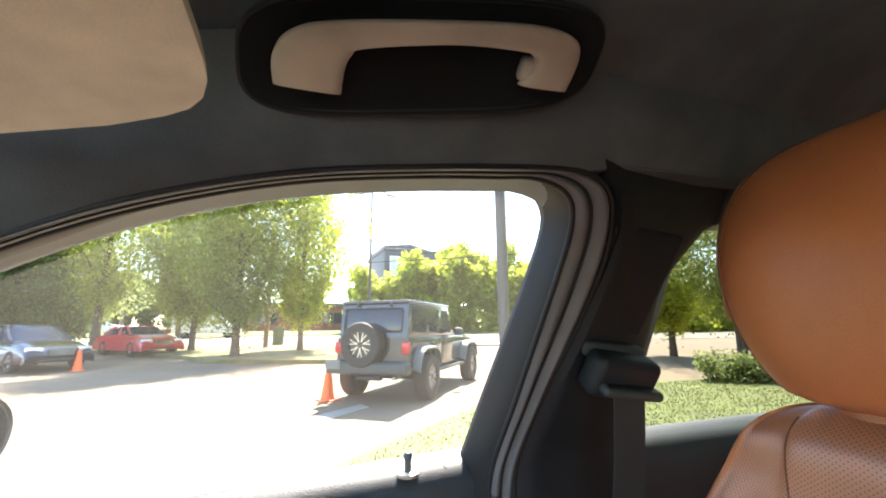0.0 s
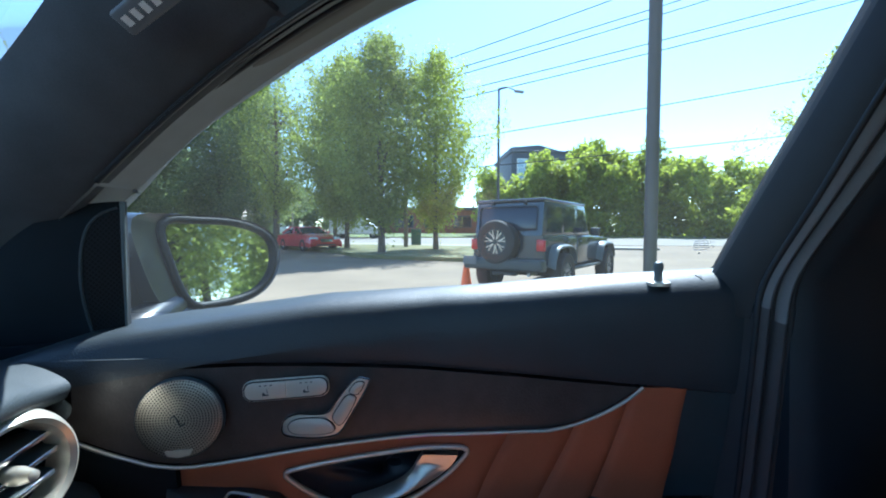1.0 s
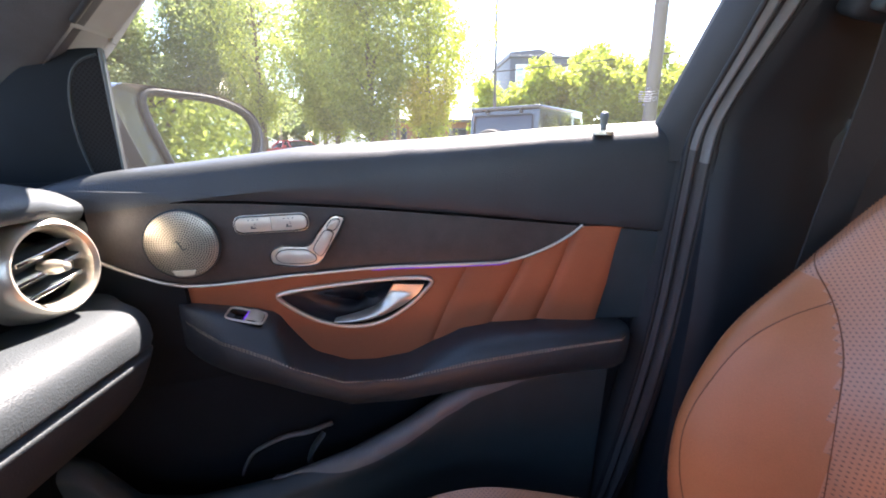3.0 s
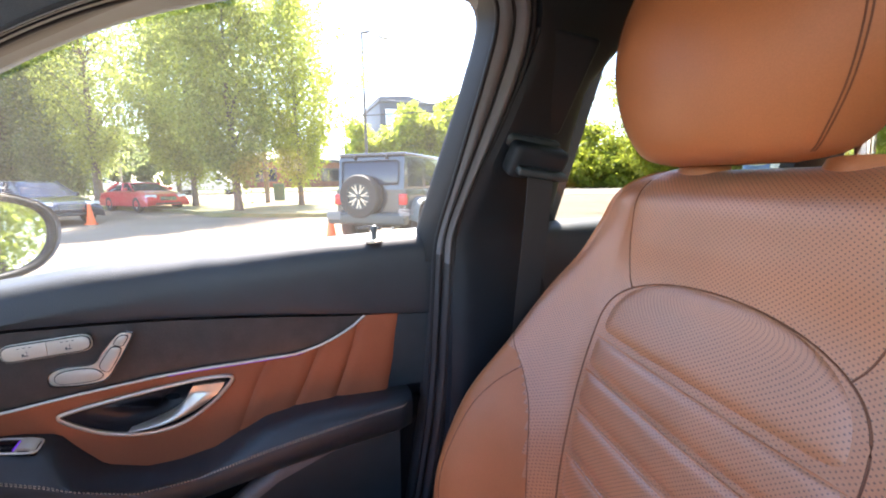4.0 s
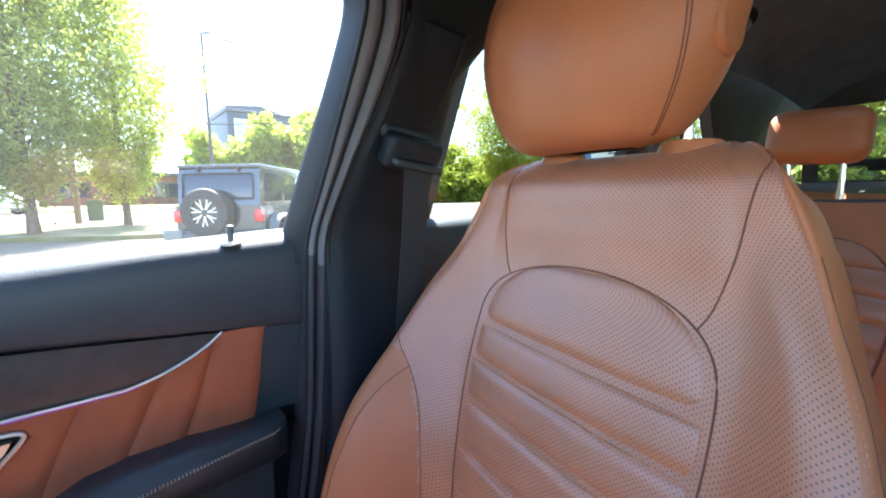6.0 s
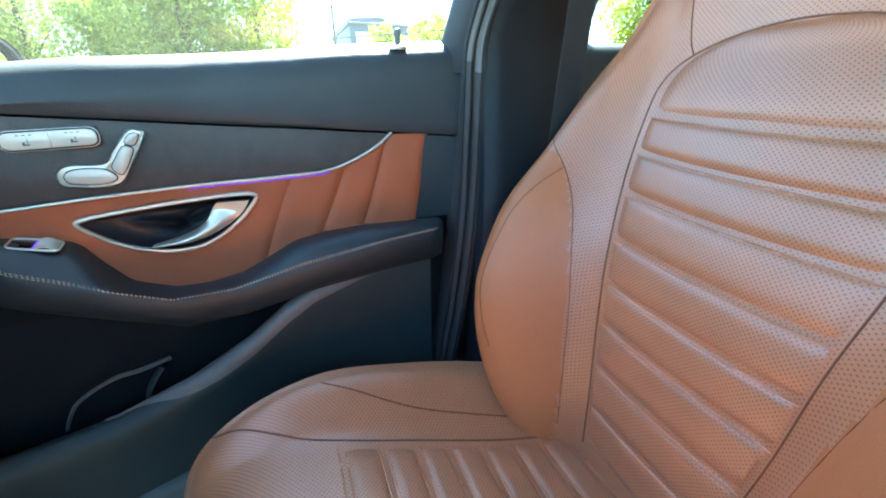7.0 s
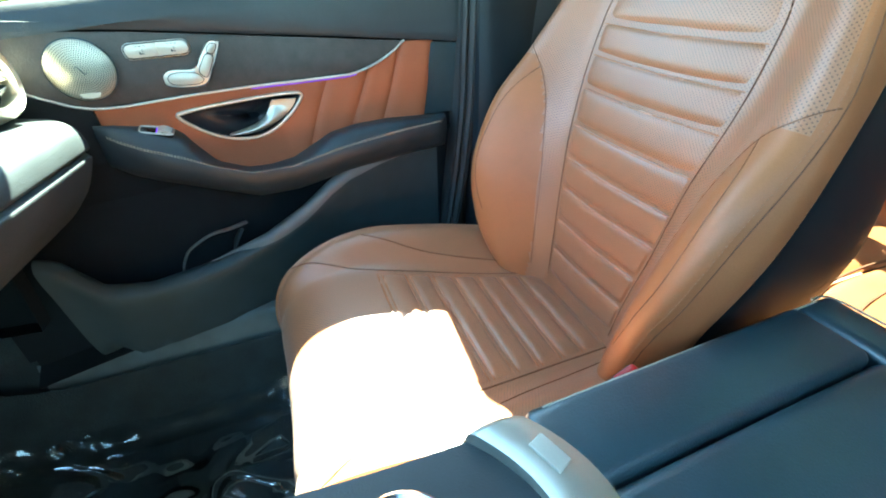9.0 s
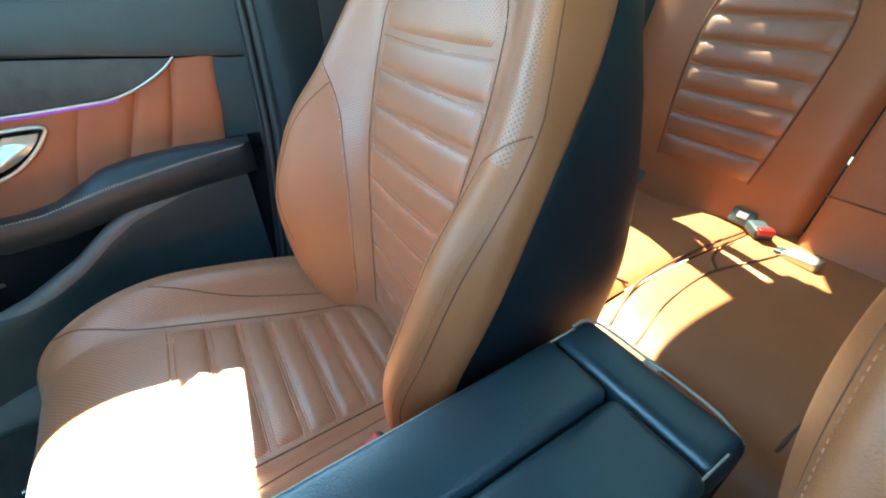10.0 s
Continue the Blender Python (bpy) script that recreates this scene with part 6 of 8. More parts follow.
for parent, cy in ((rb, 0.132), (lb, -0.59)):
    zs = [0.735 + 0.0525 * k for k in range(9)]
    rp = Pad(RP, [0.1] * 10, [0.0] * 10, [0.2] * 10, [0.0] * 10)
    for k, (a, b) in enumerate(zip(zs[:-1], zs[1:])):
        va, vb = rp.v_of(a, 1), rp.v_of(b, 1)

        def fn(u, f, va=va, vb=vb, k=k):
            v = va + (vb - va) * (0.01 + 0.98 * f)
            w = 2 * u - 1
            half = rear_half(k + f)
            y = cy + half * w
            p = rp.place(v, 0, dished(y, parent is rb) - 0.002 + 0.010 * (1 - abs(2 * f - 1) ** 3.5) * (1 - abs(w) ** 10))
            return (p[0], y, p[2])

        put("pleat", grid("pleat", fn, 18, 14, M_PERF), parent, "perforated tan leather pleat")
    rim_pts = []
    for s in (-1, 1):
        for k in (8 * np.sin(np.linspace(0, 1.5, 40)) if s < 0 else 8 * np.sin(np.linspace(1.5, 0, 40))):
            half = rear_half(k)
            p = rp.place(rp.v_of(0.735 + 0.0525 * k, 1), 0, dished(cy + s * half, parent is rb))
            rim_pts.append((p[0], cy + s * half, p[2]))
    put("seam", tube("seam", rim_pts, 0.0025, M_SEAM, sides=6), parent)
    for s in (-1, 1):
        put("seam", tube("seam", curve([(1.257, cy + s * 0.095, 1.135), (1.272, cy + s * 0.125, 1.185), (1.290, cy + s * 0.135, 1.238)], 10), 0.0018, M_SEAM, sides=6), parent)
for parent, cy in ((rc, 0.16), (lc, -0.60)):
    cp = Pad(CUS, [0.1] * 10, [0.0] * 10, [0.2] * 10, [0.0] * 10)
    for s, d in ((-1, 0.125), (1, 0.125)):
        put("seam", tube("seam", [(cp.place(v, 0, -0.004)[0], cy + s * (d + 0.02 * math.sin(3 * v)), cp.place(v, 0, -0.004)[2]) for v in np.linspace(0.42, 0.9, 24)], 0.002, M_SEAM, sides=6), parent)
    put("seam", tube("seam", [(cp.place(0.56, 0, -0.012)[0], cy + d, cp.place(0.56, 0, -0.012)[2] + 0.3 * d * d) for d in np.linspace(-0.15, 0.15, 16)], 0.002, M_SEAM, sides=6), parent)
put("seam", tube("seam", [(1.206, -0.33 + 0.21 * k / 10, 1.085) for k in range(11)], 0.002, M_SEAM, sides=6), bench)
put("seam", tube("seam", [(1.114, -0.33 + 0.21 * k / 10, 0.775) for k in range(11)], 0.002, M_SEAM, sides=6), bench)


def on_cushion(x, y):
    """The top of the rear cushions at a point of the plan."""
    z = float(tab([p[0] for p in CUS[3:]], [p[1] for p in CUS[3:]])(x))
    if -0.39 < y < -0.038:
        return (x, y, z + 0.012)
    a, b = (-0.036, 0.44) if y > -0.038 else (-0.87, -0.394)
    return (x, y, z - 0.02 * (1 - smooth01(abs(2 * (y - a) / (b - a) - 1) * 1.35)))


for path in ([(0.657, 0.075), (0.667, 0.0), (0.676, -0.034)], [(0.565, -0.085), (0.62, -0.066), (0.676, -0.050), (0.74, -0.044), (0.81, -0.042), (0.92, -0.041), (1.04, -0.043)], [(0.545, -0.135), (0.607, -0.122), (0.662, -0.107), (0.755, -0.097), (0.823, -0.098), (0.897, -0.111), (0.98, -0.124), (1.06, -0.13)], [(0.828, -0.101), (0.87, -0.070), (0.932, -0.056), (0.98, -0.054)], [(0.545, -0.319), (0.626, -0.319), (0.748, -0.325), (0.88, -0.32), (1.05, -0.31)]):
    put("seam", tube("seam", [Vector(on_cushion(x, y)) + Vector((0, 0, 0.001)) for x, y in curve(path, 30)], 0.0028, M_SEAM, sides=6), bench)


bench.matrix_basis = leaning(0, 0.142, 0.90) @ Matrix.Translation((0, -0.142, 0))


def rear_headrest(cy):
    h = thing("rear_headrest", "brown leather rear headrest on two chrome posts", "headrest", "rear headrests")
    put("pad", rbox("pad", (0.092, 0.184, 0.122), 0.036, M_TAN, 5, taper=(0.9, 1.0)), h, "tan leather pad", m=pose(1.30, cy, 1.376, 3, 6, 0))
    for s in (-1, 1):
        put("post", tube("post", [(1.30, cy + s * 0.048, 1.235), (1.30, cy + s * 0.048, 1.34)], 0.0065, M_CHROME, sides=12), h, "chrome post")
    return h


for cy in (0.140, -0.215, -0.55):
    rear_headrest(cy)

for k, (x, y, rz, red) in enumerate(((1.060, -0.062, 42, True), (1.014, -0.160, 82, False))):
    b = thing("rear_belt_buckle", "black rear belt buckle with a red button lying on the bench" if red else "grey rear belt tongue lying on the bench", "belt buckle", "rear belt buckles")
    put("housing", rbox("housing", (0.06, 0.036, 0.022), 0.006, M_PLASTIC if red else M_SATIN), b)
    if red:
        put("button", rbox("button", (0.020, 0.030, 0.014), 0.003, M_RED), b, "red release button", m=pose(-0.026, 0, 0.008))
    else:
        put("end", rbox("end", (0.02, 0.024, 0.012), 0.003, M_PLASTIC), b, m=pose(0.036, 0, 0))
    b.matrix_basis = bench.matrix_basis @ pose(x, y, 0.684, 0, 6, rz)
for y in (0.277, -0.009):
    b = thing("anchor_flap", "grey child-seat anchor flap in the rear bench", "anchor flap", "anchor flaps")
    put("cap", rbox("cap", (0.022, 0.05, 0.034), 0.005, M_GREYPL), b)
    put("emblem", rbox("emblem", (0.003, 0.022, 0.014), 0.001, M_WHITE), b, m=pose(-0.011, 0, 0.004))
    b.matrix_basis = bench.matrix_basis @ pose(1.108, y, 0.672, 0, 30, 0)


# ---- rear door ----
rdoor = thing("rear_door", "closed rear door with a black leather top", "car door")


def rear_pad(u, v):
    x = 0.44 + 0.92 * u
    s = 1.212 + 0.012 * u
    prof = [(0.565, s - 0.014), (0.556, s), (0.535, s - 0.002), (0.511, s - 0.016), (0.503, s - 0.05), (0.505, s - 0.12), (0.51, s - 0.3), (0.50, s - 0.5), (0.50, 0.45)]
    y, z = cr(prof, v)
    return (x, y, z)


put("padded_top", grid("padded_top", rear_pad, 30, 30, M_BLACK, skirt=(0, 0.02, 0)), rdoor, "black grained leather pad")
put("tan_insert", grid("tan_insert", lambda u, v: (0.62 + 0.55 * u, 0.497, 0.93 + 0.13 * v), 10, 6, M_TAN, skirt=(0, 0.012, 0)), rdoor, "tan leather insert")
ldoor = thing("driver_doors", "closed doors of the driver's side with black leather tops", "car door")
put("padded_top", grid("padded_top", lambda u, v: mir((-0.62 + 1.98 * u, *cr([(0.565, 1.19), (0.556, 1.205), (0.511, 1.185), (0.503, 1.10), (0.51, 0.8), (0.50, 0.45)], v))), 30, 24, M_BLACK, skirt=(0, -0.02, 0)), ldoor, "black leather inner side")

WELL = [(0.434, 0.535), (0.424, 0.47), (0.402, 0.415), (0.37, 0.378), (0.28, 0.368), (0.10, 0.366), (-0.10, 0.366)]


def well(u, v):
    """The footwell's carpet, from the sill over the floor and up to the bulkhead."""
    x = -1.10 + 1.04 * u
    y, z = cr(WELL, v)
    up = smooth01((-0.58 - x) / 0.50)
    return (x, y, z + 0.30 * up * up + 0.10 * up * smooth01((y - 0.30) / 0.15))


tagged(put("kick_panel", grid("kick_panel", lambda u, v: (-1.12 + 0.53 * u, 0.452 + 0.05 * (1 - u), 0.42 + 0.66 * v), 16, 16, M_CARPET, skirt=(0, 0.02, 0))), "black carpeted side of the footwell", "kick panel", kind="structure")
tagged(put("footwell_carpet", grid("footwell_carpet", well, 50, 40, M_CARPET)), "black carpet lining the passenger footwell", "carpet", kind="structure")

# ---- clear film over the floor mat ----
def mat_at(u, v):
    x, y, z = well(0.24 + 0.70 * u, 0.50 + 0.48 * v)
    return (x, y, z + 0.008)


tagged(put("floor_mat", grid("floor_mat", mat_at, 20, 16, M_CARPET, skirt=(0, 0, -0.008))), "black floor mat in the passenger footwell", "floor mat")


def film(u, v):
    x, y, z = well(0.20 + 0.80 * u, 0.34 + 0.66 * v)
    r = noise.fractal((x * 5, y * 5, 2.0), 1.25, 2.0, 3)
    ridge = abs(noise.noise((x * 6 + y * 4, y * 2 - x * 2, 5.0)))
    fold = abs(noise.noise((x * 2.5 - y * 1.5, y * 11 + x * 3, 9.0)))
    return (x, y - 0.004, z + 0.020 + 0.010 * r + 0.13 * max(0, 0.12 - ridge) + 0.10 * max(0, 0.11 - fold))


g = tagged(put("plastic_film", grid("plastic_film", film, 90, 80, glass_mat("clear_plastic_film", (0.90, 0.94, 0.96), 1.6, haze=0.02), sharp=0)), "crumpled clear plastic film over the floor mat", "plastic film")
g.visible_shadow = False

# ---- outside ----
def rise(y):
    """The lot climbs gently towards the street."""
    return 0.02 * min(max(y - 12.0, 0.0), 60.0)


M_LOT = mat("pale_worn_asphalt", (0.215, 0.168, 0.118), 0.9, grain=0.7, grain_size=0.02, vary=0.16, vary_size=2.2, bump=0.6, spec=0.2)
M_STREET = mat("pale_concrete_road", (0.22, 0.20, 0.168), 0.9, grain=0.4, grain_size=0.03, vary=0.1, vary_size=3.0, bump=0.4, spec=0.2)
M_KERB = mat("concrete_kerb", (0.30, 0.285, 0.25), 0.9, grain=0.4, grain_size=0.02, vary=0.12, vary_size=0.5, bump=0.4)
M_GRASS = mat("dry_grass", (0.13, 0.15, 0.045), 0.95, grain=0.9, grain_size=0.03, vary=0.3, vary_size=0.8, bump=1.0, tint=(0.24, 0.20, 0.09))
M_LAWN = mat("lawn", (0.105, 0.13, 0.04), 0.95, grain=0.9, grain_size=0.03, vary=0.25, vary_size=0.7, bump=1.0, tint=(0.16, 0.20, 0.06))
M_BARK = mat("bark", (0.11, 0.085, 0.065), 0.95, grain=0.8, grain_size=0.03, vary=0.3, vary_size=0.12, bump=1.0)
M_STEEL = mat("brown_painted_steel", (0.075, 0.07, 0.068), 0.55, vary=0.15, vary_size=0.4, grain_size=0.01)
M_GALV = mat("galvanised_steel", (0.30, 0.31, 0.32), 0.5, 0.7, vary=0.1)
M_TYRE = mat("tyre_rubber", (0.022, 0.022, 0.023), 0.8, grain_size=0.01, bump=0.3)
M_ORANGE = mat("orange_cone_plastic", (0.85, 0.14, 0.03), 0.5, vary=0.08)
M_ALLOY = mat("machined_alloy", (0.36, 0.36, 0.37), 0.4, 0.5, vary=0.15)
M_CARGLASS = mat("dark_car_glass", (0.010, 0.022, 0.045), 0.04, spec=0.5, vary=0.05)
M_LAMPRED = mat("red_lamp_lens", (0.45, 0.015, 0.02), 0.15)
M_LAMPCLEAR = mat("clear_lamp_lens", (0.7, 0.72, 0.74), 0.1, 0.3)
M_BRICK = mat("red_brick", (0.27, 0.11, 0.075), 0.9, grain=0.5, grain_size=0.05, vary=0.2, vary_size=0.6)
M_SLATE = mat("dark_cladding", (0.075, 0.08, 0.095), 0.6, vary=0.1, vary_size=2.0)
M_TRUNKWOOD = mat("weathered_wood", (0.17, 0.13, 0.10), 0.9, grain=0.6, grain_size=0.03, bump=0.5)


def leaf_mat(name, a, b, through):
    """Leaves that vary from one to the next and let light through."""
    m = bpy.data.materials.new(name)
    m.use_nodes = True
    N, L = m.node_tree.nodes, m.node_tree.links
    bs = N["Principled BSDF"]
    bs.inputs["Roughness"].default_value = 0.55
    geo, ramp, tr, mixs = (N.new(k) for k in ("ShaderNodeNewGeometry", "ShaderNodeValToRGB", "ShaderNodeBsdfTranslucent", "ShaderNodeMixShader"))
    ramp.color_ramp.elements[0].color, ramp.color_ramp.elements[1].color = (*a, 1), (*b, 1)
    L.new(geo.outputs["Random Per Island"], ramp.inputs[0])
    L.new(ramp.outputs[0], bs.inputs["Base Color"])
    hs = N.new("ShaderNodeHueSaturation")
    hs.inputs["Value"].default_value = 1.6
    L.new(ramp.outputs[0], hs.inputs["Color"])
    L.new(hs.outputs[0], tr.inputs[0])
    mixs.inputs[0].default_value = through
    L.new(bs.outputs[0], mixs.inputs[1])
    L.new(tr.outputs[0], mixs.inputs[2])
    L.new(mixs.outputs[0], N["Material Output"].inputs[0])
    return m


M_LEAF_Y = leaf_mat("yellow_green_leaves", (0.165, 0.20, 0.022), (0.32, 0.36, 0.045), 0.64)
M_LEAF_G = leaf_mat("green_leaves", (0.125, 0.16, 0.032), (0.26, 0.295, 0.065), 0.62)
M_LEAF_D = leaf_mat("dark_green_leaves", (0.10, 0.135, 0.05), (0.20, 0.24, 0.085), 0.6)


def area(name, outline, z, material, thick, label, category, on_rise=True, cell=1.5):
    """A raised sheet with an upright edge, following the ground."""
    bm = bmesh.new()
    f = bm.faces.new([bm.verts.new((x, y, 0)) for x, y in outline])
    out = bmesh.ops.extrude_face_region(bm, geom=[f])
    for v in [q for q in out["geom"] if isinstance(q, bmesh.types.BMVert)]:
        v.co.z = thick
    bmesh.ops.recalc_face_normals(bm, faces=bm.faces[:])
    bmesh.ops.triangulate(bm, faces=bm.faces[:])
    for _ in range(3):
        long = [e for e in bm.edges if e.calc_length() > cell]
        if long:
            bmesh.ops.subdivide_edges(bm, edges=long, cuts=1)
            bmesh.ops.triangulate(bm, faces=bm.faces[:])
    for v in bm.verts:
        v.co.z += z + (rise(v.co.y) if on_rise else 0) - (0.03 if v.co.z < 1e-6 else 0)
    me = bpy.data.meshes.new(name)
    bm.to_mesh(me)
    bm.free()
    me.materials.append(material)
    return tagged(put(name, me), label, category, kind="structure")


def ground_fn(u, v):
    s = lambda w: math.copysign(abs(2 * w - 1) ** 4 * 900, w - 0.5)
    x, y = s(u), s(v) + 14
    return (x, y, rise(y) - 0.0)


tagged(put("ground", grid("ground", ground_fn, 90, 120, M_LOT)), "sun-bleached asphalt lot reaching the street", "ground", kind="structure")
area("street", [(-160, 29), (-20, 29), (12, 27.5), (60, 24), (160, 20), (160, 33), (60, 38), (12, 41), (-20, 42), (-160, 42)], 0.012, M_STREET, 0.01, "pale concrete street beyond the lot", "road", cell=8)
area("island", [(-16, 27.0), (-9, 23.5), (-5.2, 20.2), (-3.6, 17.6), (-1.0, 16.4), (2.0, 15.6), (5.0, 16.6), (6.5, 20), (5.5, 24), (0, 25.0), (-8, 27)], 0.0, M_GRASS, 0.15, "dry grass island with a kerb between lot and street", "grass island")
area("pavement", [(-40, 27.4), (-8, 27.05), (0, 25.1), (6, 24.1), (12, 22.5), (12, 23.8), (6, 25.6), (0, 26.6), (-8, 28.4), (-40, 28.8)], 0.0, M_KERB, 0.13, "pale concrete footpath along the street", "pavement", cell=4)
area("verge", [(-160, 42.5), (-20, 42.5), (12, 41.5), (60, 38.5), (160, 34), (160, 75), (-160, 75)], 0.0, M_LAWN, 0.10, "grass verge beyond the street", "verge", cell=10)
area("lawn", [(-0.1, 3.8), (0.29, 4.33), (0.64, 4.77), (1.09, 5.20), (1.82, 5.95), (2.8, 6.85), (3.8, 7.75), (4.9, 8.35), (7.0, 8.3), (9.8, 8.1), (13.0, 7.6), (14.2, 6.4), (14.0, 4.6), (9.0, 3.4), (5.0, 2.9), (2.0, 2.9), (0.3, 3.1)], 0.0, M_LAWN, 0.05, "green lawn with a kerb round the lamp post", "lawn", cell=1.0)
area("far_lawn", [(16, 9), (22, 13.5), (40, 19), (90, 17), (160, 12), (160, -40), (9, -40), (5.0, -8), (4.2, -1.5), (4.6, 1.6), (9, 2.6), (15, 4.2)], 0.0, M_LAWN, 0.08, "grass behind the cars", "lawn", cell=6)
area("gutter", [(-9, 1.0), (-2.96, 4.1), (-0.6, 5.75), (1.1, 7.55), (1.0, 7.9), (-0.8, 6.15), (-3.1, 4.45), (-9.2, 1.4)], 0.004, M_KERB, 0.004, "pale concrete gutter across the lot", "gutter", cell=1.0)


# grass blades on the near lawn and the island
def blades(name, spots, n, h, material, label):
    rng = random.Random(7)
    verts, faces = [], []
    for x0, x1, y0, y1, z, inside in spots:
        k = 0
        while k < n:
            x, y = rng.uniform(x0, x1), rng.uniform(y0, y1)
            if not inside(x, y):
                continue
            k += 1
            a = rng.uniform(0, 6.28)
            hh = h * rng.uniform(0.5, 1.2)
            w = 0.012
            b = len(verts)
            zz = z + rise(y)
            lean = (rng.uniform(-0.03, 0.03), rng.uniform(-0.03, 0.03))
            verts += [(x - w * math.cos(a), y - w * math.sin(a), zz), (x + w * math.cos(a), y + w * math.sin(a), zz), (x + lean[0], y + lean[1], zz + hh)]
            faces.append((b, b + 1, b + 2))
    return tagged(put(name, finish(name, verts, faces, None, [material], smooth=False)), label, "grass", kind="stuff")


blades("grass", [(0.2, 9.5, 3.2, 9.3, 0.045, lambda x, y: y < 4.25 + 0.98 * (x - 0.29) - 0.06 * max(0, x - 2.8) ** 2 and y < 8.0)], 14000, 0.035, leaf_mat("grass_blades", (0.08, 0.10, 0.022), (0.19, 0.18, 0.055), 0.25), "short grass of the near lawn")


def open_lathe(name, profile, material, n):
    """Turned work with no end discs."""
    me = lathe(name, profile, material, n)
    bm = bmesh.new()
    bm.from_mesh(me)
    bmesh.ops.delete(bm, geom=[q for q in bm.faces if len(q.verts) > 6], context="FACES")
    bm.to_mesh(me)
    bm.free()
    return me


def wheel(parent, m, r, w, spokes, rim_mat, name="wheel"):
    """A tyre with tread shoulders, a rim and its spokes; its axle is the local x."""
    t = put(name, open_lathe(name, [(r * 0.60, -w * 0.46), (r * 0.80, -w * 0.5), (r * 0.95, -w * 0.46), (r, -w * 0.34), (r, w * 0.34), (r * 0.95, w * 0.46), (r * 0.80, w * 0.5), (r * 0.60, w * 0.46)], M_TYRE, 28), parent, "black tyre", m=m @ pose(0, 0, 0, 0, 90, 0))
    rim = put("rim", open_lathe("rim", [(r * 0.60, -w * 0.40), (r * 0.61, w * 0.44), (r * 0.56, w * 0.46), (r * 0.55, w * 0.28), (r * 0.02, w * 0.22)], M_PLASTIC, 28), t, "alloy rim")
    for k in range(spokes):
        a = 2 * math.pi * k / spokes
        put("spoke", plate("spoke", [(r * 0.12, -r * 0.022), (r * 0.30, -r * 0.045), (r * 0.56, -r * 0.125), (r * 0.56, -r * 0.085), (r * 0.27, 0.0), (r * 0.56, r * 0.085), (r * 0.56, r * 0.125), (r * 0.30, r * 0.045), (r * 0.12, r * 0.022)], w * 0.10, rim_mat), rim, m=Matrix.Translation((0, 0, w * 0.30)) @ Matrix.Rotation(a, 4, "Z"))
    put("hub", lathe("hub", [(r * 0.13, w * 0.2), (r * 0.13, w * 0.40), (r * 0.10, w * 0.44), (r * 0.01, w * 0.44)], M_PLASTIC, 16), rim)
    return t


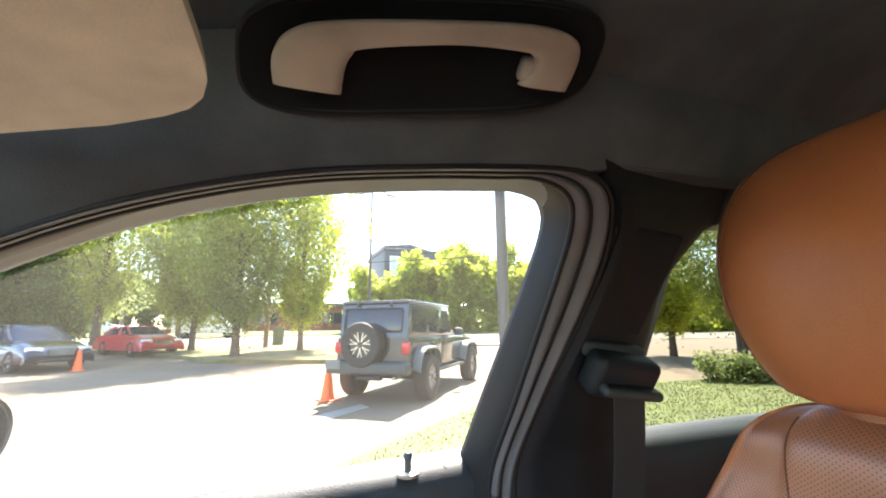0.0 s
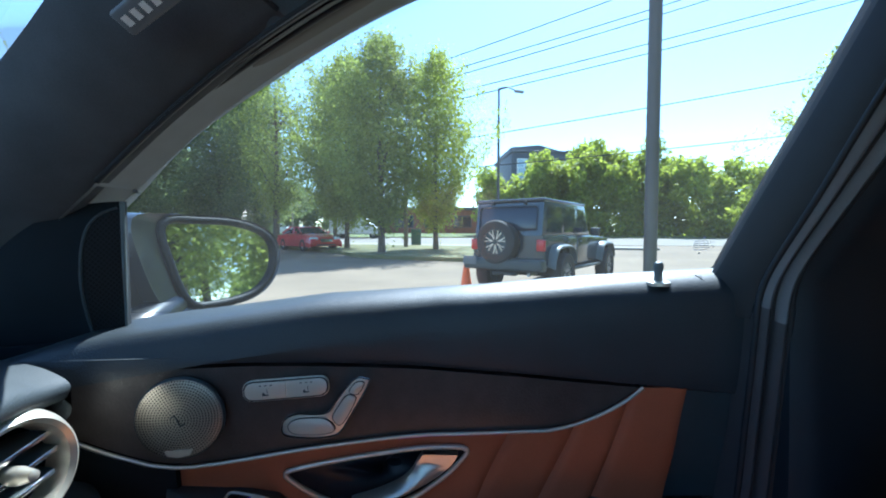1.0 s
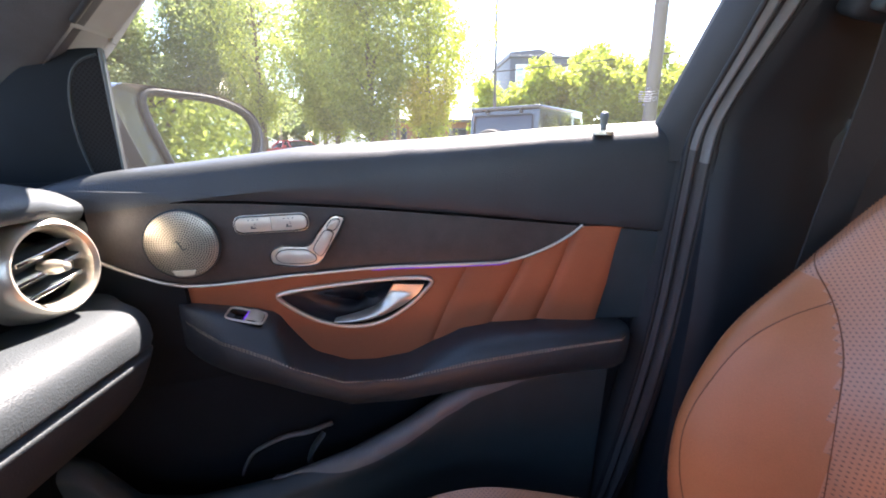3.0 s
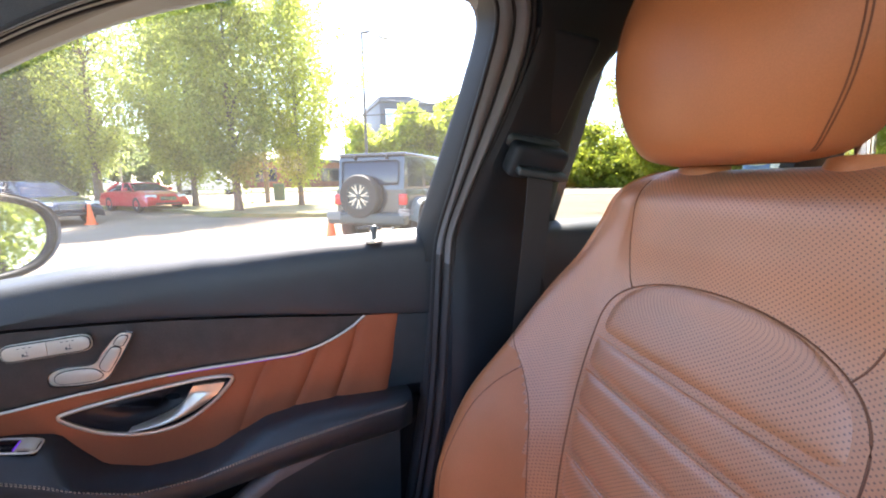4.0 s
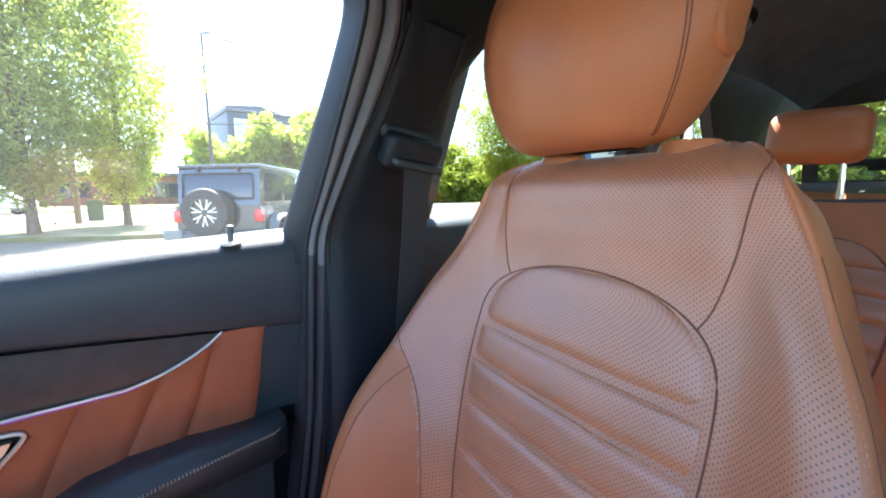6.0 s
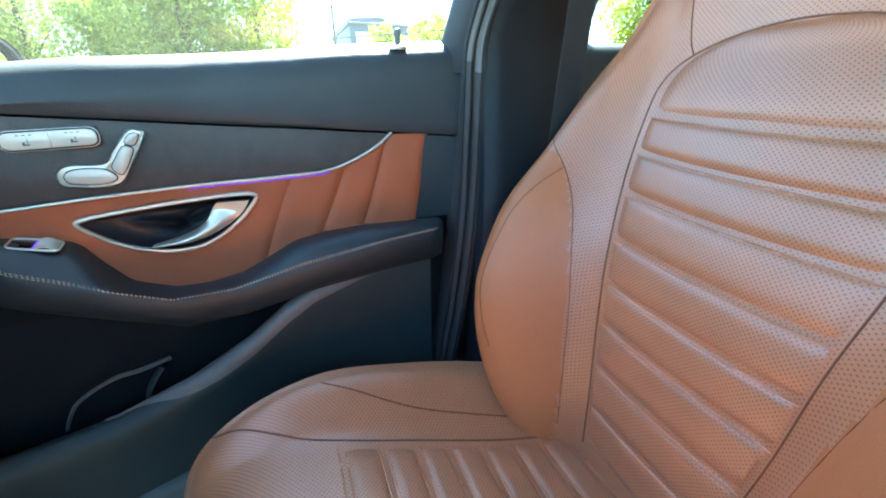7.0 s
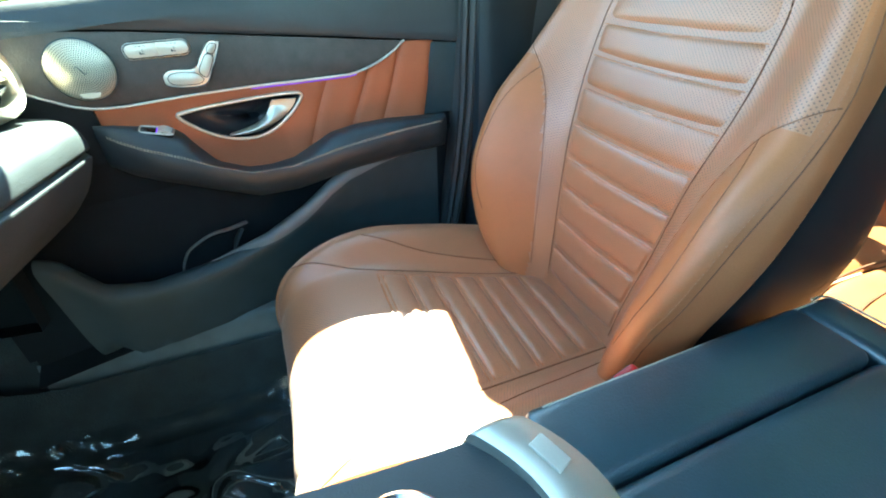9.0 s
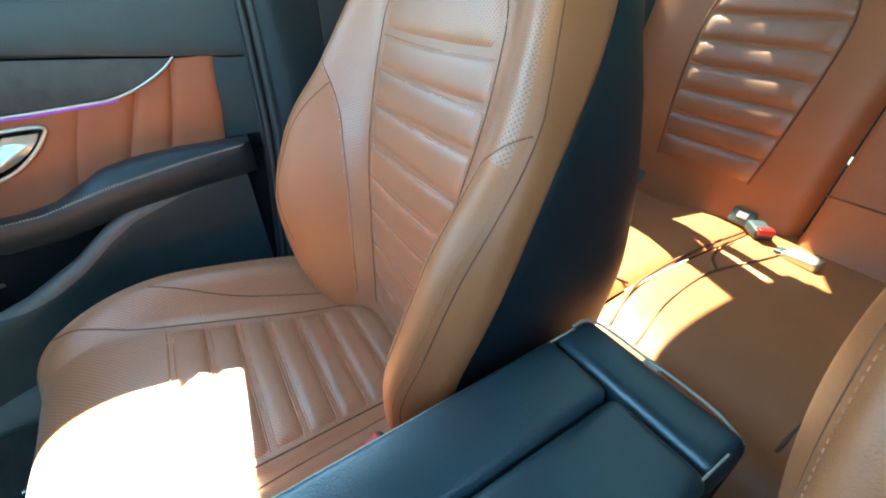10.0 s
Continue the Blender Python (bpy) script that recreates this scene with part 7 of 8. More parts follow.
# ---- off-road car: local x to its right, y ahead ----
def off_roader(m):
    car = thing("off_road_car", "dark grey four-door off-road car with a spare wheel on its tail", "car")
    paint = mat("graphite_paint", (0.026, 0.038, 0.052), 0.25, 0.4, coat=0.7, vary=0.05)
    roofp = mat("black_roof_paint", (0.028, 0.036, 0.048), 0.3, coat=0.5)

    # tub: side outline extruded, with wheel arches cut by dark wells
    tub = [(-0.75, 0.62), (-0.75, 1.18), (2.05, 1.18), (2.15, 1.16), (3.42, 1.10), (3.50, 1.02), (3.52, 0.66), (3.42, 0.60), (3.38, 0.75), (3.20, 0.92), (2.86, 0.92), (2.62, 0.72), (2.55, 0.56), (0.50, 0.56), (0.44, 0.75), (0.22, 0.92), (-0.16, 0.92), (-0.38, 0.75), (-0.44, 0.60)]
    body = put("body", plate("body", tub, 1.50, paint, 0.03), car, "graphite painted body", m=axes((-0.75, 0, 0), (0, 1, 0), (0, 0, 1)))
    put("grille", rbox("grille", (1.2, 0.06, 0.40), 0.02, paint), body, m=pose(3.52, 0.86, 0.75, 0, 90, 0))
    # cabin: tapered box of pillars with panes
    cab = [(-0.74, 1.18), (-0.66, 1.80), (-0.60, 1.85), (1.55, 1.85), (1.66, 1.82), (2.06, 1.18)]
    cabin = put("cabin", plate("cabin", cab, 1.42, paint, 0.03), car, "graphite cabin", m=axes((-0.71, 0, 0), (0, 1, 0), (0, 0, 1)))
    put("roof", rbox("roof", (1.44, 2.35, 0.06), 0.025, roofp), car, "dark hard top", m=pose(0, 0.48, 1.85))
    put("rain_rail", rbox("rain_rail", (1.36, 0.04, 0.03), 0.01, M_SEAL), car, m=pose(0, -0.66, 1.845))
    for s in (-1, 1):
        for ya, yb, yc, yd in ((-0.55, -0.50, 0.20, 0.22), (0.36, 0.36, 0.98, 0.98), (1.12, 1.12, 1.52, 1.86)):
            pts = [(s * ya, 1.24), (s * yd, 1.24), (s * yc, 1.74), (s * yb, 1.74)]
            put("side_window", plate("side_window", pts, 0.008, M_CARGLASS, 0.0), cabin, "dark side window", m=cab_local(s))
        for ya, yb in ((0.30, 1.00), (1.06, 1.98)):
            put("door_panel", rbox("door_panel", (0.02, yb - ya, 0.50), 0.01, paint), car, m=pose(s * 0.752, (ya + yb) / 2, 0.90))
            put("door_handle", rbox("door_handle", (0.03, 0.14, 0.035), 0.01, M_PLASTIC), car, m=pose(s * 0.768, ya + 0.16, 1.05))
        put("tail_lamp", rbox("tail_lamp", (0.15, 0.10, 0.21), 0.02, M_LAMPRED), car, "red tail lamp", m=pose(s * 0.70, -0.76, 1.00))
        put("wing_mirror", rbox("wing_mirror", (0.20, 0.10, 0.18), 0.03, M_PLASTIC), car, m=pose(s * 0.92, 1.78, 1.26))
        put("step", rbox("step", (0.14, 1.9, 0.06), 0.02, M_PLASTIC), car, m=pose(s * 0.80, 1.5, 0.50))
        for y in (0.03, 3.03):
            arch = curve([(y - 0.60, 0.62), (y - 0.52, 0.86), (y - 0.36, 1.0), (y, 1.03), (y + 0.36, 1.0), (y + 0.52, 0.86), (y + 0.58, 0.66)], 20)
            put("wheel_arch", grid("wheel_arch", lambda u, v: (s * (0.72 + 0.21 * v - 0.02 * v * v), float(cr([p for p in arch], u)[0]), float(cr([p for p in arch], u)[1]) - 0.05 * v * v), 20, 5, M_GREYPL, skirt=(0, 0, -0.03)), car, "dark plastic wheel arch")
            wheel(car, pose(s * 0.80, y, 0.42) @ (Matrix.Identity(4) if s > 0 else pose(0, 0, 0, 0, 0, 180)), 0.42, 0.28, 8, M_ALLOY)
        put("bonnet_side", rbox("bonnet_side", (0.04, 1.2, 0.06), 0.02, paint), car, m=pose(s * 0.66, 2.75, 1.12))
    # tail: window, spare wheel, bumper, plate
    put("rear_window", rbox("rear_window", (1.22, 0.02, 0.46), 0.05, M_CARGLASS, 4), car, "dark rear window", m=pose(0, -0.715, 1.50, -7, 0, 0))
    put("window_hinge", rbox("window_hinge", (0.05, 0.04, 0.08), 0.01, M_RUBBER), car, m=pose(-0.35, -0.70, 1.80))
    put("window_hinge", rbox("window_hinge", (0.05, 0.04, 0.08), 0.01, M_RUBBER), car, m=pose(0.35, -0.70, 1.80))
    wheel(car, pose(-0.10, -0.93, 1.06, 0, 0, -90), 0.41, 0.27, 7, M_SILVER, "spare_wheel")
    put("wheel_carrier", rbox("wheel_carrier", (0.3, 0.16, 0.3), 0.04, M_PLASTIC), car, m=pose(-0.10, -0.80, 1.05))
    put("bumper", rbox("bumper", (1.66, 0.24, 0.22), 0.05, M_PLASTIC), car, "dark grey rear bumper", m=pose(0, -0.90, 0.64))
    put("plate_board", rbox("plate_board", (0.31, 0.02, 0.16), 0.01, M_SEAL), car, "pale plate board", m=pose(-0.66, -1.03, 0.70))
    for k in range(5):
        put("plate_bar", rbox("plate_bar", (0.035, 0.004, 0.07), 0, M_GREYPL), car, m=pose(-0.76 + 0.05 * k, -1.042, 0.70))
    put("tow_bar", rbox("tow_bar", (0.5, 0.12, 0.07), 0.02, M_RUBBER), car, m=pose(0.05, -0.92, 0.47))
    put("axle", tube("axle", [(-0.7, 0.03, 0.42), (0.7, 0.03, 0.42)], 0.07, M_RUBBER), car)
    put("exhaust", tube("exhaust", [(0.45, -0.4, 0.46), (0.50, -0.86, 0.46)], 0.035, M_GALV), car)
    put("underbody", rbox("underbody", (1.3, 3.8, 0.16), 0.03, M_RUBBER), car, m=pose(0, 1.4, 0.54))
    put("front_bumper", rbox("front_bumper", (1.66, 0.24, 0.2), 0.05, M_GREYPL), car, m=pose(0, 3.62, 0.64))
    car.matrix_basis = m
    return car


def cab_local(s):
    """Onto one flank of the cabin plate, whose own z runs across the car."""
    return Matrix.Translation((0, 0, 1.418)) if s > 0 else Matrix.Translation((0, 0, -0.006)) @ Matrix.Scale(-1, 4, (1, 0, 0))


# ---- saloon cars ----
def saloon(name, m, paint, label, length=4.6, height=1.44, coupe=0.0):
    car = thing(name, label, "car", "parked cars")
    L = length
    low = [(-L / 2 + 0.02, 0.35), (-L / 2, 0.62), (-L / 2 + 0.1, 0.86), (-L / 2 + 0.75, 0.95), (L / 2 - 1.2, 0.93), (L / 2 - 0.45, 0.82), (L / 2 - 0.08, 0.68), (L / 2, 0.50), (L / 2 - 0.05, 0.28)]

    def body(u, v):
        y, zt = cr(low, u)
        a = math.pi * v
        w = 0.90 - 0.10 * abs(2 * u - 1) ** 4
        c, s = math.cos(a), math.sin(a)
        z = 0.24 + (zt - 0.24) * (abs(s) ** 0.45)
        return (w * math.copysign(abs(c) ** 0.35, c), y, z)

    put("body", grid("body", body, 44, 28, paint), car, "painted body")
    top = [(-L / 2 + 0.55, 0.90), (-L / 2 + 1.15, height - 0.12), (-L / 2 + 1.7, height), (0.05, height), (0.45, height - 0.08), (L / 2 - 1.25, 0.90)]

    def cabin(u, v):
        y, zt = cr(top, u)
        a = math.pi * v
        c, s = math.cos(a), math.sin(a)
        k = (zt - 0.88) / (height - 0.88)
        w = 0.80 - 0.18 * k
        return (w * math.copysign(abs(c) ** 0.4, c) * (1 if k > 0.02 else 1), y, 0.86 + (zt - 0.86) * abs(s) ** 0.45)

    put("glasshouse", grid("glasshouse", cabin, 36, 24, M_CARGLASS), car, "dark glass")
    put("roof", grid("roof", lambda u, v: (-0.58 + 1.16 * v, -L / 2 + 1.35 + (1.25) * u, height + 0.012 - 0.03 * (2 * v - 1) ** 2 - 0.03 * (2 * u - 1) ** 2), 10, 10, paint, skirt=(0, 0, -0.03)), car, "painted roof")
    for s in (-1, 1):
        put("roof_pillar", tube("roof_pillar", [(s * 0.62, -0.25, height - 0.05), (s * 0.72, -0.25, 0.92)], 0.035, paint), car)
        put("front_pillar", tube("front_pillar", [(s * 0.60, 0.15, height - 0.04), (s * 0.76, L / 2 - 1.3, 0.92)], 0.03, paint), car)
        put("rear_pillar", tube("rear_pillar", [(s * 0.60, -L / 2 + 1.35, height - 0.04), (s * 0.74, -L / 2 + 0.62, 0.94)], 0.06, paint), car)
        put("headlamp", rbox("headlamp", (0.42, 0.28, 0.15), 0.05, M_LAMPCLEAR), car, m=pose(s * 0.62, L / 2 - 0.20, 0.66, 0, 0, s * -18))
        put("tail_lamp", rbox("tail_lamp", (0.36, 0.12, 0.14), 0.03, M_LAMPRED), car, m=pose(s * 0.62, -L / 2 + 0.06, 0.74))
        put("wing_mirror", rbox("wing_mirror", (0.18, 0.09, 0.12), 0.03, paint), car, m=pose(s * 0.95, 0.55, 0.98))
        for y in (-L / 2 + 0.95, L / 2 - 0.9):
            wheel(car, pose(s * 0.80, y, 0.32) @ (Matrix.Identity(4) if s > 0 else pose(0, 0, 0, 0, 0, 180)), 0.32, 0.22, 5, M_SILVER)
    put("grille", rbox("grille", (0.70, 0.06, 0.20), 0.03, M_PLASTIC), car, "dark grille", m=pose(0, L / 2 - 0.03, 0.56))
    for k in range(3):
        put("grille_bar", rbox("grille_bar", (0.64, 0.02, 0.015), 0.004, M_CHROME), car, m=pose(0, L / 2 + 0.01, 0.50 + 0.06 * k))
    put("lower_intake", rbox("lower_intake", (1.1, 0.06, 0.10), 0.03, M_PLASTIC), car, m=pose(0, L / 2 - 0.05, 0.36))
    car.matrix_basis = m
    return car


def van(m, label, box=False):
    car = thing("white_van" if not box else "box_truck", label, "van")
    paint = M_WHITE
    prof = [(-2.4, 0.45), (-2.42, 1.9), (-2.3, 2.02), (0.7, 2.02), (1.1, 1.9), (1.75, 1.15), (2.5, 0.98), (2.6, 0.75), (2.55, 0.42)]
    if box:
        put("cargo_box", rbox("cargo_box", (2.1, 4.2, 2.2), 0.04, paint), car, "white cargo box", m=pose(0, -1.6, 1.75))
        prof = [(0.6, 0.5), (0.6, 1.95), (1.2, 1.98), (1.5, 1.88), (2.05, 1.25), (2.75, 1.05), (2.85, 0.8), (2.8, 0.45)]
    put("body", plate("body", prof, 1.8, paint, 0.05), car, "white painted body", m=axes((-0.9, 0, 0), (0, 1, 0), (0, 0, 1)))
    for s in (-1, 1):
        put("side_window", plate("side_window", [(0.95, 1.2), (1.62, 1.2), (1.05, 1.80), (0.95, 1.80)] if not box else [(0.9, 1.25), (1.9, 1.25), (1.45, 1.8), (0.9, 1.8)], 0.012, M_CARGLASS), car, m=axes((s * 0.905 - 0.006, 0, 0), (0, 1, 0), (0, 0, 1)))
        for y in ((-1.5, 1.75) if not box else (-2.2, 2.0)):
            wheel(car, pose(s * 0.78, y, 0.36) @ (Matrix.Identity(4) if s > 0 else pose(0, 0, 0, 0, 0, 180)), 0.36, 0.24, 5, M_SILVER)
    put("underbody", rbox("underbody", (1.5, 4.2, 0.2), 0.03, M_RUBBER), car, m=pose(0, 0, 0.5))
    car.matrix_basis = m
    return car


HEADING = -37.0
off_roader(pose(1.63, 8.5, 0.0, 0, 0, HEADING))
saloon("blue_saloon", pose(-8.9, 17.6, rise(17.6), 0, 0, -132), mat("navy_paint", (0.012, 0.02, 0.045), 0.25, 0.4, coat=0.9), "dark navy saloon parked beside a traffic cone")
saloon("white_saloon", pose(-12.3, 18.6, rise(18.6), 0, 0, -150), mat("white_paint", (0.75, 0.76, 0.76), 0.3, coat=0.7), "white saloon parked with its grille to the lot")
saloon("red_coupe", pose(-7.35, 22.6, rise(22.6), 0, 0, -137), mat("red_paint", (0.5, 0.02, 0.03), 0.28, coat=0.9), "bright red coupe parked under the trees", 4.3, 1.3)
saloon("red_saloon", pose(-14.8, 23.5, rise(23.5), 0, 0, -140), bpy.data.materials["red_paint"], "red saloon parked behind the others")
van(pose(-8.2, 40, rise(40), 0, 0, -90), "white van on the street behind the trees")


def cone(x, y):
    c = thing("traffic_cone", "orange plastic traffic cone on a square foot", "traffic cone", "traffic cones")
    put("base", rbox("base", (0.36, 0.36, 0.03), 0.01, M_ORANGE), c, m=pose(0, 0, 0.015))
    put("cone_body", lathe("cone_body", [(0.135, 0.03), (0.125, 0.06), (0.045, 0.62), (0.035, 0.68), (0.02, 0.685)], M_ORANGE, 28), c)
    c.matrix_basis = pose(x, y, rise(y), 0, 0, 20)
    return c


cone(0.44, 8.5)
cone(-6.85, 16.3)
cone(-11.4, 16.9)

# lamp post on the lawn
post = thing("lamp_post", "tall brown painted steel post on the lawn", "lamp post")
put("shaft", tube("shaft", [(0, 0, 0.04), (0, 0, 4.5), (0, 0, 9.5)], 0.105, M_STEEL, sides=20), post)
put("foot_collar", lathe("foot_collar", [(0.17, 0.0), (0.17, 0.10), (0.12, 0.16), (0.106, 0.16)], M_STEEL, 24), post, m=pose(0, 0, 0.04))
post.matrix_basis = pose(3.48, 7.0, 0.0)

lampp = thing("street_lamp", "tall dark street lamp with one arm over the street", "street lamp")
put("pole", tube("pole", [(0, 0, 0), (0, 0, 6), (0, 0, 10.55)], lambda s: 0.11 - 0.04 * s, M_STEEL, sides=12), lampp)
put("arm", tube("arm", curve([(0, 0, 10.5), (0.5, 0, 10.62), (1.1, 0, 10.42)], 8), 0.045, M_STEEL), lampp)
put("head", rbox("head", (0.65, 0.3, 0.14), 0.05, M_GALV), lampp, m=pose(1.35, 0, 10.33, 0, 8, 0))
lampp.matrix_basis = pose(3.85, 28.0, rise(28))

for x, y, h in ((-2.05, 23.6, 6.5),):
    p = thing("wooden_post", "weathered wooden utility post among the trees", "utility post")
    put("shaft", tube("shaft", [(0, 0, 0), (0, 0, h)], lambda s: 0.13 - 0.02 * s, M_TRUNKWOOD, sides=10), p)
    p.matrix_basis = pose(x, y, rise(y))
up = thing("utility_pole", "wooden utility pole with crossarms far beyond the trees", "utility pole")
put("shaft", tube("shaft", [(0, 0, 0), (0, 0, 13.6)], lambda s: 0.16 - 0.05 * s, M_TRUNKWOOD, sides=10), up)
put("crossarm", rbox("crossarm", (2.4, 0.12, 0.14), 0.02, M_TRUNKWOOD), up, m=pose(0, 0, 13.2))
put("crossarm", rbox("crossarm", (2.0, 0.12, 0.14), 0.02, M_TRUNKWOOD), up, m=pose(0, 0, 12.2))
up.matrix_basis = pose(-18, 50, rise(50), 0, 0, 20)
bin_ = thing("utility_box", "green metal utility box on the island", "utility box")
put("case", rbox("case", (0.6, 0.5, 0.95), 0.04, mat("green_paint", (0.03, 0.09, 0.055), 0.5)), bin_, m=pose(0, 0, 0.475))
put("lid", rbox("lid", (0.66, 0.56, 0.06), 0.02, mat("green_lid", (0.04, 0.11, 0.07), 0.5)), bin_, m=pose(0, 0, 0.97))
bin_.matrix_basis = pose(-1.6, 26.0, rise(26) + 0.12)

# overhead lines
WIRES = [((-0.06, 13.67), (11.4, 17.8)), ((0.15, 12.9), (14.9, 17.4)), ((0.55, 12.5), (18.3, 17.85)), ((0.76, 11.4), (25.9, 17.9)), ((0.96, 10.9), (27.9, 17.6)), ((5.47, 8.8), (27.7, 12.8)), ((9.4, 6.8), (25.4, 8.55))]
for k, ((xa, za), (xb, zb)) in enumerate(WIRES):
    xl = xa - 12
    zl = za - (zb - za) / (xb - xa) * 12
    xr = xb + 14
    zr = zb + (zb - za) / (xb - xa) * 14
    w = thing("overhead_line", "thin dark overhead line across the sky", "cable", "overhead lines")
    put("wire", tube("wire", [(xl + (xr - xl) * s, 30.0, zl + (zr - zl) * s - 1.2 * s * (1 - s)) for s in np.linspace(0, 1, 24)], 0.036, M_RUBBER, sides=5), w)


# ---- trees ----
def leaf_quads(rng, verts, faces, p, out, leaf):
    """One leaf: a small bent diamond at p, turned at random about the way out."""
    n = (out * 0.5 + Vector((rng.gauss(0, 0.6), rng.gauss(0, 0.6), rng.gauss(0.4, 0.5)))).normalized()
    a = Matrix.Rotation(rng.uniform(0, 6.28), 3, n) @ n.orthogonal().normalized()
    b = n.cross(a)
    s = leaf * rng.uniform(0.6, 1.3)
    k = len(verts)
    verts += [p - a * s, p + b * s * 0.55 + n * s * 0.12, p + a * s, p - b * s * 0.55 + n * s * 0.12]
    faces.append((k, k + 1, k + 2, k + 3))


def spray_crown(seed, h0, h1, r, sprays, per, leaf, material, lift=1.0, gaps=0.0, peak=0.42):
    """A crown of leafy sprays that leave the trunk and rise outwards; peak: how far up it is widest."""
    rng = random.Random(seed)
    verts, faces = [], []
    for k in range(sprays):
        f = (k + rng.random()) / sprays
        wide = (f / peak) ** 0.55 if f < peak else (1 - ((f - peak) / (1 - peak)) ** 2.1) ** 0.7
        a = rng.uniform(0, 6.2832)
        lobes = 1 + 0.24 * math.sin(2 * a + 6.5 * f + seed) + 0.18 * math.sin(3 * a - 9 * f + 2 * seed)
        reach = r * max(0.14, wide) * rng.uniform(0.42, 1.22) * lobes
        if rng.random() < gaps:
            continue
        z = h0 + (h1 - h0) * f
        tip = Vector((reach * math.cos(a), reach * math.sin(a), z))
        root = Vector((0.06 * tip.x, 0.06 * tip.y, max(h0 * 0.8, z - lift * (0.35 * reach + 0.5))))
        way = tip - root
        side = Vector((-math.sin(a), math.cos(a), 0))
        out = Vector((math.cos(a), math.sin(a), 0.3))
        for _ in range(per):
            t = rng.uniform(0.18, 1.0) ** 0.75
            wob = (0.12 + 0.36 * math.sin(math.pi * min(1.0, 0.15 + t * 0.8))) * (0.55 + 0.16 * r)
            p = root + way * t + side * rng.gauss(0, wob) + Vector((0, 0, rng.gauss(0, wob * 0.8) + 0.1 * reach * t * t))
            leaf_quads(rng, verts, faces, p, out, leaf)
    return finish("crown", verts, faces, None, [material], smooth=False)


def crown_mesh(name, seed, clumps, per, size, leaf, material, shape):
    """Leaves in clumps; shape(rng) gives a clump's centre and radius."""
    rng = random.Random(seed)
    verts, faces = [], []
    for _ in range(clumps):
        c, r = shape(rng)
        for _ in range(per):
            d = Vector((rng.gauss(0, 1), rng.gauss(0, 1), rng.gauss(0, 1))).normalized()
            leaf_quads(rng, verts, faces, Vector(c) + d * r * rng.random() ** 0.45, d, leaf)
    return finish(name, verts, faces, None, [material], smooth=False)


def trunk_mesh(seed, h, r, fork, spread):
    rng = random.Random(seed)
    parts = [tube("trunk", curve([(0, 0, -0.1), (rng.uniform(-0.06, 0.06), rng.uniform(-0.06, 0.06), h * 0.35), (rng.uniform(-0.15, 0.15), rng.uniform(-0.15, 0.15), h * 0.7), (0, 0, h)], 16), lambda s: r * (1.25 - 0.25 * min(1, s * 8)) * (1 - 0.85 * s) + 0.01, M_BARK, sides=10)]
    for k in range(fork):
        z = h * rng.uniform(0.25, 0.85)
        a = rng.uniform(0, 6.28)
        q = spread * rng.uniform(0.5, 1.0) * (1.1 - z / h * 0.6)
        parts.append(tube("limb", curve([(0, 0, z), (q * 0.4 * math.cos(a), q * 0.4 * math.sin(a), z + q * 0.45), (q * math.cos(a), q * math.sin(a), z + q * 1.0)], 6), lambda s: r * 0.32 * (1 - 0.85 * s), M_BARK, sides=6))
    return join("trunk", parts)


TRUNKS = [trunk_mesh(3, 7.5, 0.15, 16, 2.2), trunk_mesh(5, 8.5, 0.19, 18, 2.4)]
CROWNS = {
    "y": spray_crown(11, 1.9, 9.7, 3.3, 190, 200, 0.074, M_LEAF_Y, lift=1.2),
    "g": spray_crown(12, 2.0, 10.4, 3.6, 210, 190, 0.078, M_LEAF_G, lift=1.2, peak=0.38),
    "t": spray_crown(17, 2.4, 11.0, 3.3, 230, 110, 0.066, M_LEAF_G, lift=1.6, gaps=0.2, peak=0.5),
    "d": spray_crown(13, 0.9, 9.6, 3.0, 250, 140, 0.086, M_LEAF_D, lift=0.5, peak=0.24),
}


def tree(x, y, kind, scale, turn, label, bark=0):
    t = thing("tree", label, "tree", "trees by the street")
    put("trunk", TRUNKS[bark], t, "grey-brown trunk and limbs")
    put("crown", CROWNS[kind], t, "leafy crown")
    t.matrix_basis = pose(x, y, rise(y), 0, 0, turn) @ Matrix.Diagonal((scale[0], scale[0], scale[1], 1))
    return t


YL, GL, DL_ = "young street tree with bright yellow-green leaves", "street tree with green leaves and a slim trunk", "dark green tree behind the parked cars"
tree(-0.31, 21.2, "y", (0.92, 1.02), 20, YL)
tree(-2.75, 18.7, "g", (0.88, 0.93), 75, GL, 1)
tree(-5.2, 22.6, "g", (0.92, 0.98), 140, GL)
tree(-6.9, 26.7, "t", (0.95, 0.90), 200, GL)
tree(-10.4, 26.0, "t", (1.12, 1.10), 260, GL, 1)
tree(-13.0, 29.0, "d", (1.2, 1.15), 10, DL_)
tree(-16.5, 31.0, "d", (1.4, 1.2), 100, DL_, 1)
tree(-20.5, 28.0, "d", (1.3, 1.1), 170, DL_)
tree(-24.0, 33.0, "d", (1.7, 1.3), 220, DL_, 1)
tree(-29.0, 36.0, "g", (1.8, 1.3), 290, DL_)
tree(-35.0, 34.0, "d", (1.9, 1.3), 30, DL_)
tree(15.2, 14.4, "y", (0.95, 0.85), 120, YL)

